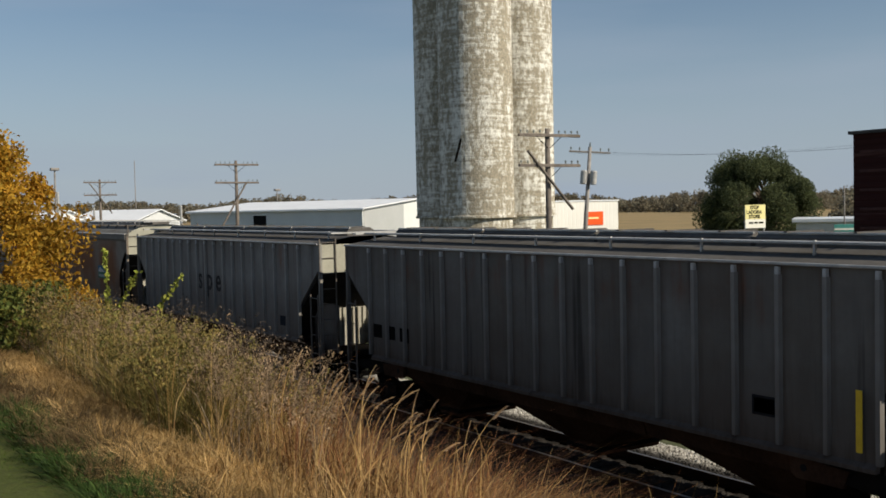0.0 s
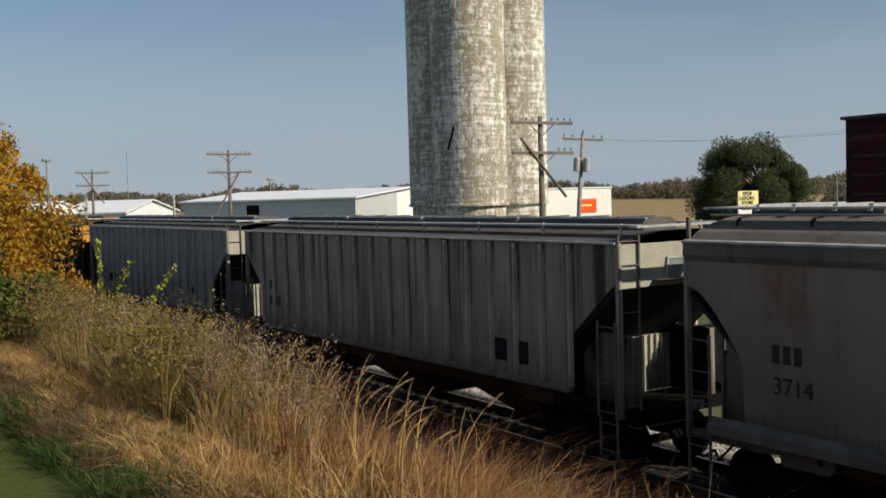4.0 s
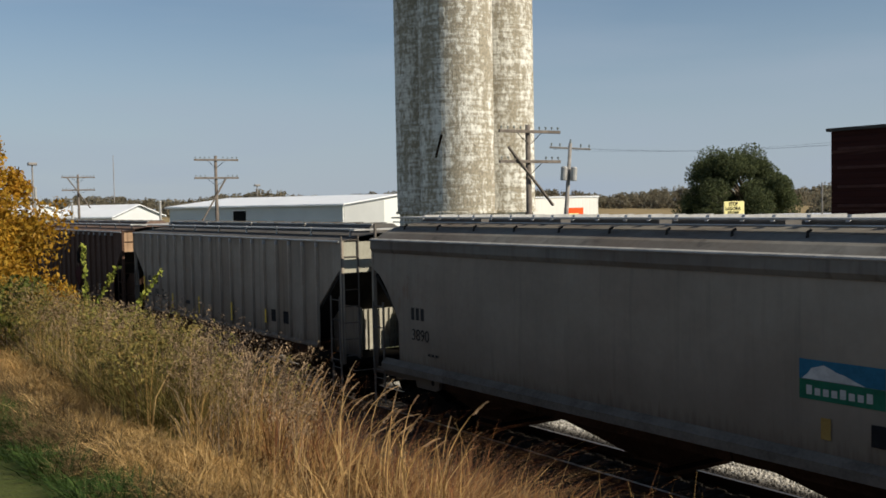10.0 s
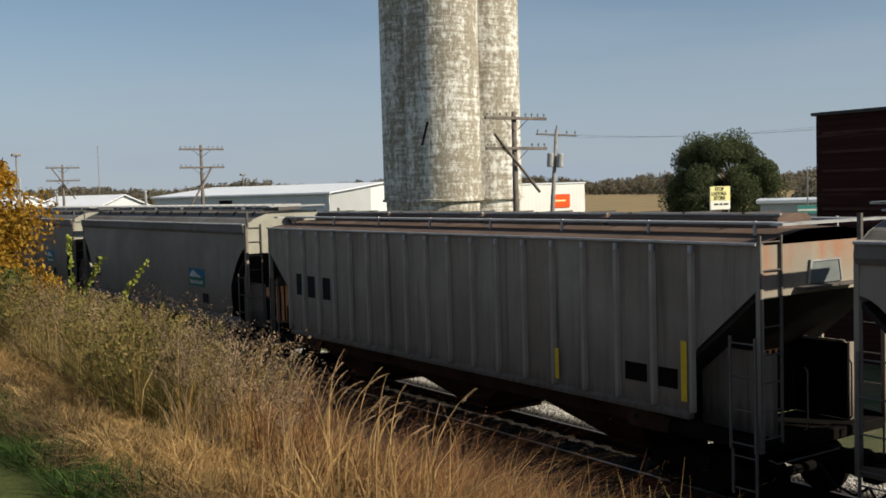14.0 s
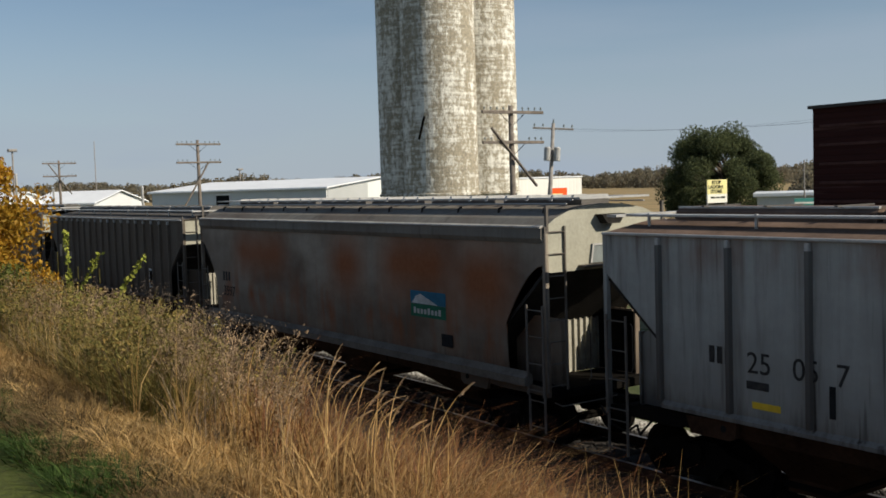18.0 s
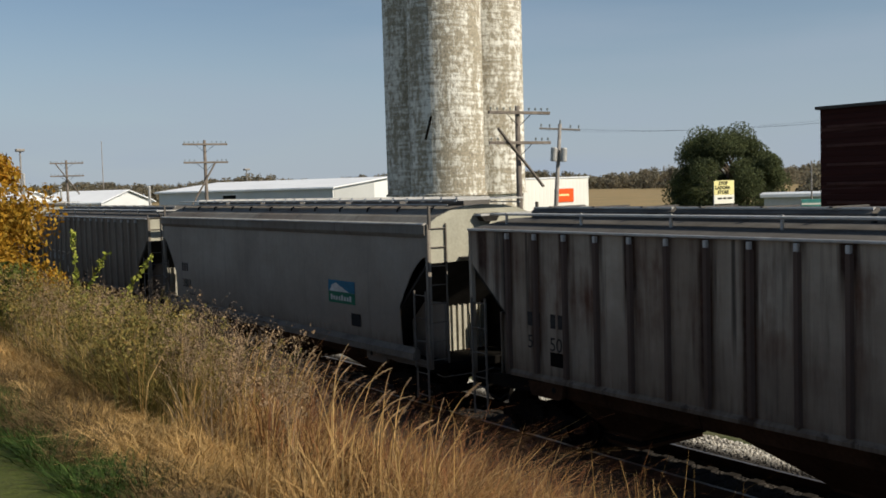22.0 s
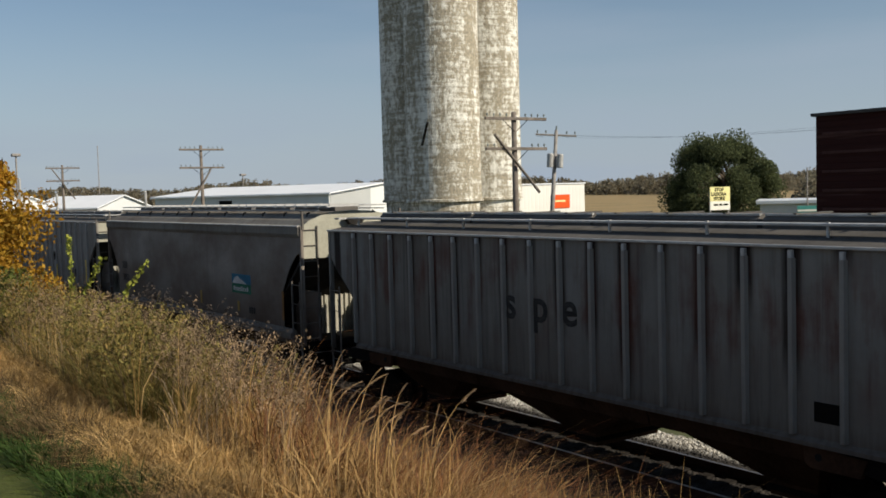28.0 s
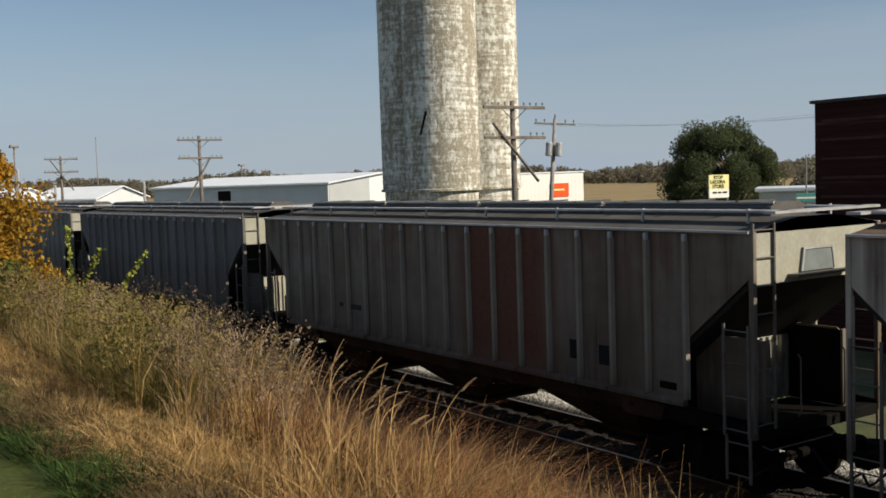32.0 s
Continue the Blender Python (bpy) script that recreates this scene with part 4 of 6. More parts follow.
grass("lawn_grass", "short green mown grass", LAWN, 21, 7000, 9, (-16, -3), (-14.6, -12.3), (0.03, 0.07), 0.004, (0.2, 0.8), segs=2, spread=0.06)
grass("dry_grass", "matted straw-coloured dry grass along the mown edge", TAN, 22, 7000, 12, (-24, -3.2), (-11.95, -11.15), (0.12, 0.30), 0.0042, (0.5, 1.5), keep=on_rough_edge, wind=(0.1, -0.25), spread=0.07)
# Painted-dark front of the straw strip.
grass("shaded_straw", "brown dry grass, coloured for the straw strip's shaded front", STRAW_SHADE, 34, 4800, 12, (-20, -3.2), (-12.3, -11.8), (0.10, 0.27), 0.005, (0.3, 1.2), wind=(0.1, -0.3), spread=0.06)
grass("green_tufts", "dark green tufts at the edge of the dry grass", DARK_GRASS, 27, 1500, 18, (-12, -3.6), (-12.42, -12.0), (0.10, 0.25), 0.006, (0.4, 1.2), patch=0.35, wind=(0.1, -0.3), spread=0.05)
grass("weeds", "tall greyish brown weeds on the bank", WEED, 23, 6000, 8, (-46, -4.0), (-11.3, -7.4), (0.3, 0.95), 0.0048, (0.15, 1.1), patch=0.4, keep=left_of_bluestem, spread=0.08)
grass("pale_stalks", "pale dry stalks standing among the weeds", TAN, 29, 1500, 5, (-34, -4.0), (-11.4, -8.6), (0.4, 0.85), 0.0045, (0.05, 0.6), patch=0.5, spread=0.06)
grass("green_weeds", "olive green weeds among the brown stalks", WEED_GREEN, 24, 4600, 11, (-40, -8.0), (-11.3, -9.4), (0.35, 0.9), 0.005, (0.2, 1.0), patch=0.3, keep=left_of_bluestem, spread=0.07)
grass("golden_grass", "tall golden dry grass on the bank", GOLD, 25, 1800, 13, (-14.0, -2.6), (-11.75, -9.9), (0.28, 0.66), 0.0042, (0.2, 1.3), segs=5, keep=in_bluestem, patch=0.9, wind=DOWNHILL, spread=0.06, low_end=True)
grass("bluestem_grass", "russet bluestem grass among the golden grass", RUSSET, 26, 2000, 12, (-15.0, -2.6), (-11.0, -9.0), (0.42, 0.88), 0.0038, (0.2, 1.1), segs=5, keep=in_bluestem, patch=0.5, wind=DOWNHILL, spread=0.06, low_end=True)
grass("fringe_grass", "thin golden grass where the stand ends", GOLD, 35, 620, 12, (-7.2, -3.0), (-11.3, -9.0), (0.34, 0.66), 0.003, (0.2, 1.1), segs=5, keep=in_fringe, wind=DOWNHILL, spread=0.06, thin=1.0)
grass("russet_fringe", "thin russet grass where the stand ends", RUSSET, 36, 420, 12, (-7.6, -3.0), (-10.9, -8.8), (0.4, 0.75), 0.003, (0.2, 1.0), segs=5, keep=in_fringe, wind=DOWNHILL, spread=0.06, thin=1.0)
grass("verge_grass", "sparse dry grass at the foot of the bank", GOLD, 28, 1000, 8, (-18, -4.2), (-9.4, -6.4), (0.12, 0.42), 0.0035, (0.2, 1.0), patch=0.3, wind=DOWNHILL)
grass("far_bank_grass", "short dry grass along the rest of the bank", TAN, 30, 6500, 6, (-3, 16), (-12.4, -7.0), (0.1, 0.3), 0.006, (0.3, 1.0), segs=2, thin=1.0, spread=0.1)

grass("mown_lawn", "short mown lawn on top of the bank", LAWN, 33, 3600, 8, (-20, 16), (-20, -12.4), (0.03, 0.09), 0.006, (0.3, 0.9), segs=2, thin=1.0, spread=0.14)


def twigs():
    """Branching weed stems whose side shoots carry small curled leaves."""
    rng = np.random.default_rng(51)
    brown = leafy("curled_leaf", [(0.12, 0.085, 0.052), (0.23, 0.16, 0.095), (0.34, 0.24, 0.145), (0.18, 0.11, 0.055)], 0.8, 0.2)
    bramble = leafy("bramble", [(0.05, 0.04, 0.032), (0.09, 0.07, 0.055)], 0.8)
    for name, label, mat, n, xr, yr, hr, shoots, leaf in (
            ("seedy_weeds", "twiggy brown weeds gone to seed", brown, 1500, (-34, -5.5), (-11.2, -8.4), (0.5, 1.0), 14, 0.0095),
            ("olive_weeds", "twiggy weeds that still hold olive leaves", WEED_GREEN, 520, (-30, -8), (-11.5, -9.8), (0.5, 1.0), 12, 0.015),
            ("dark_scrub", "dark leafless brambles at the foot of the bank", bramble, 260, (-26, -12), (-9.0, -7.2), (0.8, 1.6), 16, 0.016)):
        x = xr[1] - (xr[1] - xr[0]) * rng.uniform(0, 1, n) ** 1.4
        y = rng.uniform(yr[0], yr[1], n)
        if name != "dark_scrub":
            ok = left_of_bluestem(x, y, rng)
            x, y = x[ok], y[ok]
        n = len(x)
        z, h = bank_z(x, y), rng.uniform(hr[0], hr[1], n)
        lean = rng.normal(0, 0.14, (n, 2))
        v0, f0 = blades(rng, x, y, z - 0.03, h, np.full(n, 0.004), np.full(n, 0.15), (0.3, 0.2), 3)
        i = np.repeat(np.arange(n), shoots)
        m = len(i)
        up = rng.uniform(0.45, 1.0, m)
        a = rng.uniform(0, 6.28, m)
        long = h[i] * rng.uniform(0.12, 0.34, m) * (1.25 - up * 0.6)
        sx, sy, sz = x[i], y[i], z[i] + h[i] * up * 0.93
        v1, f1 = blades(rng, sx, sy, sz, long, np.full(m, 0.0022), np.full(m, 0.9), (0.25, 0.2), 2, a)
        tips = np.stack([sx + np.cos(a) * long * 0.6, sy + np.sin(a) * long * 0.6, sz + long * 0.6], -1)
        v2, f2 = leaf_cloud(rng, tips, long * 0.26, m * 7, leaf)
        v = np.concatenate([v0, v1, v2])
        f = np.concatenate([f0, f1 + len(v0), f2 + len(v0) + len(v1)])
        tagged(new(name, raw_mesh(name, v, f, mat)), label, "weeds", kind="stuff")


twigs()


def seed_heads():
    """Thin stalks that end in feathery drooping seed heads."""
    rng = np.random.default_rng(31)
    stalks, heads_v, heads_f, k = Mesh(), [], [], 0
    for i in range(64):
        y = rng.uniform(-11.2, -9.4)
        x = -(y + 13.86) * rng.uniform(1.45, 2.45)
        z = bank(x, y)
        h = rng.uniform(0.55, 0.98)
        d = Vector((0.5 + rng.uniform(-0.3, 0.25), 0.75 + rng.uniform(-0.3, 0.25), 0)) * rng.uniform(0.1, 0.36)
        droop = rng.uniform(0.05, 0.18)
        arch = rng.uniform(2.2, 4.5)

        def along(f):
            return Vector((x, y, z)) + d * (f ** arch) * h + Vector((0, 0, h * (f - droop * f ** 5)))
        stalks.tube([along(f) for f in (0, 0.35, 0.6, 0.75, 0.85, 0.93, 1.0)], [0.0035, 0.003, 0.0028, 0.0025, 0.002, 0.0017, 0.0012], 4, False)
        start = rng.uniform(0.76, 0.88)
        for j in range(90):
            u = j / 89
            p = along(start + (1 - start) * u)
            o = Vector(rng.normal(size=3)).normalized() * 0.008 * (1.1 - 0.75 * u) + d * 0.05
            s = Vector(rng.normal(size=3)).normalized() * 0.003
            heads_v += [p, p + o * 0.5 + s, p + o, p + o * 0.5 - s]
            heads_f.append((k, k + 1, k + 2, k + 3))
            k += 4
    tagged(new("seed_stalks", stalks.data("seed_stalks", TAN)), "thin straw stalks standing above the grass", "grass", kind="stuff")
    tagged(new("seed_plumes", raw_mesh("seed_plumes", np.array([tuple(p) for p in heads_v]), np.array(heads_f), SEED)), "feathery pale seed heads bending over", "grass", kind="stuff")


seed_heads()


# ---- freight cars ----
SHARED = {}


def shared(key, make):
    """Mesh data built once and used by all cars."""
    if key not in SHARED:
        SHARED[key] = make()
    return SHARED[key]


def bogie(car, x):
    b = new("bogie")
    b.parent = car
    b.matrix_basis = pose(x, 0, 0)

    def frame_mesh():
        m = Mesh()
        m.prism([(-1.2, 0.38), (-1.12, 0.62), (-0.72, 0.66), (-0.45, 0.82), (0.45, 0.82), (0.72, 0.66), (1.12, 0.62), (1.2, 0.38), (0.98, 0.36), (0.86, 0.46),
                 (0.62, 0.46), (0.4, 0.22), (-0.4, 0.22), (-0.62, 0.46), (-0.86, 0.46), (-0.98, 0.36)], -0.06, 0.06, "y")
        for sx in (-0.22, 0, 0.22):
            m.tube([(sx, 0.0, 0.26), (sx, 0.0, 0.62)], 0.085, 8)
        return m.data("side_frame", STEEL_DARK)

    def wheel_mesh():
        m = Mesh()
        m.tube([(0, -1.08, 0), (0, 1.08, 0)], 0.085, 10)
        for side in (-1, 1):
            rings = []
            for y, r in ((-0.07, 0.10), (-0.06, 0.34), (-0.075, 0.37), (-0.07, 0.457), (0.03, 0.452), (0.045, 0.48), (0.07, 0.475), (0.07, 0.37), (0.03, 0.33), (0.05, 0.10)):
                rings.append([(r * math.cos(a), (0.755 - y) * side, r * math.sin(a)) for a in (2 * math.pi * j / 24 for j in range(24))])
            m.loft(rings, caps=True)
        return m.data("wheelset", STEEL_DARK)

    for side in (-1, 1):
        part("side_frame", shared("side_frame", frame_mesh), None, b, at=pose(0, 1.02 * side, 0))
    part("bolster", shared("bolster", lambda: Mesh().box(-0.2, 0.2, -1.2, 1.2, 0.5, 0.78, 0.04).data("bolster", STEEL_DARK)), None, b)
    for wx in (-0.89, 0.89):
        s = part("wheelset", shared("wheelset", wheel_mesh), None, b, at=pose(wx, 0, 0.457))
        WHEELSETS.append((car, s, wx))
    return b


WHEELSETS = []


def ladder(car, x, y, z0, z1, dx, dy, mat, rungs, name="ladder"):
    """Two uprights and rungs; (dx, dy) leads from one upright to the other."""
    m = Mesh()
    for k in (0, 1):
        px, py = x + dx * k, y + dy * k
        m.box(px - 0.02, px + 0.02, py - 0.015, py + 0.015, z0, z1)
    step = (z1 - z0 - 0.2) / max(1, rungs - 1)
    for i in range(rungs):
        z = z0 + 0.1 + i * step
        m.tube([(x, y, z), (x + dx, y + dy, z)], 0.013, 5)
    return part(name, m, mat, car)


def car_common(car, half, mat, sill_z, eave, lmat, seed):
    """Running gear, ends, ladders and brake gear that all the hoppers share."""
    rnd = random.Random(seed)
    key = round(half, 2)
    for sx in (-1, 1):
        bogie(car, sx * (half - 1.15 - 0.35))
        # coupler and its pocket
        def coupler():
            m = Mesh()
            m.box(half - 0.9, half + 0.42, -0.11, 0.11, 0.72, 0.98, 0.03)
            m.prism([(half + 0.40, -0.16), (half + 0.62, -0.20), (half + 0.80, -0.10), (half + 0.80, 0.05), (half + 0.62, 0.2), (half + 0.4, 0.16)], 0.66, 1.0, "z")
            return m.data("coupler", STEEL_DARK)
        part("coupler", shared(("coupler", key), coupler), None, car, at=pose(0, 0, 0, 0, 0, 0 if sx > 0 else 180))
        hose = Mesh().tube([(sx * (half + 0.1), -0.35, 0.8), (sx * (half + 0.4), -0.36, 0.5), (sx * (half + 0.62), -0.2, 0.36), (sx * (half + 0.8), -0.1, 0.5)], 0.022, 6)
        part("air_hose", hose, BLACK_PAINT, car)
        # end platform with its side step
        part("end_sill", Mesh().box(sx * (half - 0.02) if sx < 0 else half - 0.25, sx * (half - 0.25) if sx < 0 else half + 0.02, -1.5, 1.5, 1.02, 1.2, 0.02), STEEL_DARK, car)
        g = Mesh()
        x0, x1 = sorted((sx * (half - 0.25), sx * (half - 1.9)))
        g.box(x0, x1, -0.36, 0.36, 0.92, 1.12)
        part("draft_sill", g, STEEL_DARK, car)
        # bulkhead across the car under the slope sheet, with its stiffener, and the floor before it
        xp = sx * (half - 1.3)
        plate = RUSTY_END if seed in (6, 11, 13, 14, 16, 19) else END_GRIMY
        edge = []
        for i in range(12):
            yy = -0.88 + i * 0.16
            edge += [(xp, yy - 0.018), (xp + 0.055 * sx, yy - 0.014), (xp + 0.055 * sx, yy + 0.014), (xp, yy + 0.018)]
        bulk = Mesh().prism([(xp - 0.03 * sx, -0.94), (xp, -0.94)] + edge + [(xp, 0.94), (xp - 0.03 * sx, 0.94)], 1.2, 2.28, "z")
        part("end_bulkhead", bulk, plate, car, "bulkhead plate with upright stiffeners")
        # side webs set in from the car's side, and the jacking pads under the sill
        for sy in (-1, 1):
            web = part("web_plate", Mesh().prism([(sx * (half - 1.62), 1.2), (sx * (half - 0.25), 1.2), (sx * (half - 0.25), 2.4), (sx * (half - 0.35), 2.48), (sx * (half - 1.45), 2.48), (sx * (half - 1.62), 2.3)],
                                                 0.95 * sy, 0.975 * sy, "y"), mat, car, "grimy side web under the slope sheet")
            # Added black sheet inside each web, standing in for the shade there.
            part("web_shade_sheet", shared(("inner_shade", key), lambda: Mesh().box(half - 1.6, half - 0.27, -0.004, 0.004, 1.2, 2.44).data("web_shade_sheet", STEEL_DARK)), None, web, at=pose(0 if sx > 0 else -2 * half + 1.87, 0.942 * sy, 0))
            part("web_flange", Mesh().box(min(sx * (half - 0.25), sx * (half - 0.2)), max(sx * (half - 0.25), sx * (half - 0.2)), min(0.9 * sy, 1.03 * sy), max(0.9 * sy, 1.03 * sy), 1.18, 2.46, 0.008), mat, web)
            pad = Mesh().prism([(sx * (half - 2.75), sill_z - 0.1), (sx * (half - 1.75), sill_z - 0.16), (sx * (half - 1.85), sill_z - 0.42), (sx * (half - 2.62), sill_z - 0.42), (sx * (half - 2.72), sill_z - 0.36)], 1.5 * sy, 1.58 * sy, "y")
            pad = part("jacking_pad", pad, mat if sill_z < 1.45 else HOPPER_RUST, car)
            part("pad_hole", shared("pad_hole", lambda: Mesh().tube([(0, -0.004, 0), (0, 0.004, 0)], 0.055, 10).data("pad_hole", DOOR_DARK)), None, pad, at=pose(sx * (half - 2.5), 1.584 * sy, sill_z - 0.25))
        x0, x1 = sorted((sx * (half - 1.3), sx * (half - 0.25)))
        part("end_floor", Mesh().box(x0, x1, -1.48, 1.48, 1.13, 1.18), STEEL_DARK, car)
        for sy in (-1, 1):
            x0, x1 = sorted((sx * (half - 2.2), sx * half))
            part("bolster_skirt", Mesh().prism([(sx * (half - 2.3), sill_z), (sx * half, 1.24), (sx * half, 1.12), (sx * (half - 1.4), 1.1), (sx * (half - 2.0), 1.16)],
                                               1.5 * sy, 1.56 * sy, "y"), mat if sill_z < 1.45 else STEEL_DARK, car)
            # corner ladder on the side, lower steps, and the ladder on the end
            xs = sx * (half - 0.04)
            ladder(car, xs, 1.62 * sy, 1.1, 2.8, -0.46 * sx, 0, lmat, 4)
            ladder(car, xs, 1.6 * sy, 0.42, 1.1, -0.44 * sx, 0, lmat, 2, "stirrup_step")
            if sx * sy < 0:
                ladder(car, sx * (half + 0.03), 1.58 * sy, 1.2, eave + 0.12, 0, -0.48 * sy, lmat, 8, "end_ladder")
            post = Mesh().box(sx * half - 0.04, sx * half + 0.04, min(1.5 * sy, 1.6 * sy), max(1.5 * sy, 1.6 * sy), 1.1, eave, 0.008)
            part("corner_post", post, mat, car)
            part("grab_iron", Mesh().tube([(sx * (half + 0.02), 0.55 * sy, 1.3), (sx * (half + 0.07), 0.55 * sy, 1.36), (sx * (half + 0.07), 0.55 * sy, 2.2), (sx * (half + 0.02), 0.55 * sy, 2.26)], 0.014, 5), lmat, car)
    # brake wheel, its shaft and the air tank at the rear end
    x = -half - 0.12
    w = Mesh()
    rings = 16
    w.tube([(x, 0.5 + 0.26 * math.cos(2 * math.pi * j / rings), 2.35 + 0.26 * math.sin(2 * math.pi * j / rings)) for j in range(rings + 1)], 0.014, 5, False)
    for j in range(4):
        a = math.pi * j / 4
        w.tube([(x, 0.5 - 0.26 * math.cos(a), 2.35 - 0.26 * math.sin(a)), (x, 0.5 + 0.26 * math.cos(a), 2.35 + 0.26 * math.sin(a))], 0.01, 4)
    part("brake_wheel", w, lmat, car)
    part("brake_tank", shared(("tank", key), lambda: Mesh().tube([(-half + 0.35, 0.1, 1.5), (-half + 0.38, 0.1, 1.5), (-half + 1.1, 0.1, 1.5), (-half + 1.13, 0.1, 1.5)], [0.1, 0.2, 0.2, 0.1], 14).data("brake_tank", STEEL_DARK)), None, car)
    part("brake_cylinder", shared(("cyl", key), lambda: Mesh().tube([(-half + 0.5, -0.5, 1.42), (-half + 0.95, -0.5, 1.42)], 0.13, 12).data("brake_cylinder", STEEL_DARK)), None, car)
    part("pipe_bracket", Mesh().tube([(-half + 0.15, -0.9, 1.25), (-half + 0.15, -0.9, 2.3), (-half + 0.4, -0.9, 2.35)], 0.02, 5), lmat, car)
    part("uncoupling_lever", Mesh().tube([(half + 0.06, -1.45, 1.0), (half + 0.1, -1.3, 0.92), (half + 0.12, -0.3, 0.92), (half + 0.3, -0.1, 1.0)], 0.014, 5), lmat, car)


def name_plate(car, x1, s, z):
    """The framed routing plate on an end wall, over its narrow step."""
    a, b = sorted((x1, x1 + 0.03 * s))
    plate = part("routing_plate", Mesh().prism([(-0.47, z), (0.39, z), (0.33, z + 0.36), (-0.41, z + 0.36)], a, b, "x"), PLATE_GREY, car, "grey framed plate on the end wall")
    rim = Mesh()
    a, b = sorted((x1 + 0.03 * s, x1 + 0.045 * s))
    rim.prism([(-0.41, z + 0.33), (0.33, z + 0.33), (0.33, z + 0.36), (-0.41, z + 0.36)], a, b, "x")
    rim.prism([(-0.47, z), (-0.43, z), (-0.37, z + 0.33), (-0.41, z + 0.33)], a, b, "x")
    rim.prism([(0.35, z), (0.39, z), (0.33, z + 0.33), (0.29, z + 0.33)], a, b, "x")
    part("plate_rim", rim, RAILING, plate)
    a, b = sorted((x1, x1 + 0.2 * s))
    part("end_step", Mesh().box(a, b, -0.75, 0.65, z - 0.06, z - 0.02, 0.008), LADDER_GREY, car)


def hoppers(car, half, bays, mat, sill_z):
    """The outlet hoppers under the car, with their gates."""
    pitch = 4.75 * half / 8.25
    for i in range(bays):
        c = pitch * (i - (bays - 1) / 2)
        m = Mesh()
        t0 = t1 = pitch * 0.5 - 0.02
        if i == 0:
            t0 = 1.5
        if i == bays - 1:
            t1 = 1.5
        b, lid, foot = 0.42, sill_z - 0.06, sill_z - 0.40
        m.loft([[(c - t0, -1.5, lid), (c + t1, -1.5, lid), (c + t1, 1.5, lid), (c - t0, 1.5, lid)],
                [(c - t0, -1.4, foot), (c + t1, -1.4, foot), (c + t1, 1.4, foot), (c - t0, 1.4, foot)]], caps=True)
        t0, t1 = t0 - 0.62, t1 - 0.62
        m.loft([[(c - t0, -1.38, foot + 0.02), (c + t1, -1.38, foot + 0.02), (c + t1, 1.38, foot + 0.02), (c - t0, 1.38, foot + 0.02)],
                [(c - b, -0.8, 0.5), (c + b, -0.8, 0.5), (c + b, 0.8, 0.5), (c - b, 0.8, 0.5)],
                [(c - b, -0.8, 0.28), (c + b, -0.8, 0.28), (c + b, 0.8, 0.28), (c - b, 0.8, 0.28)]], caps=True)
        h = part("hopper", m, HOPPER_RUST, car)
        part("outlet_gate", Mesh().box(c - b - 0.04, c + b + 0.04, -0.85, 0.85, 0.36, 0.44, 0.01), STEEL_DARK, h)


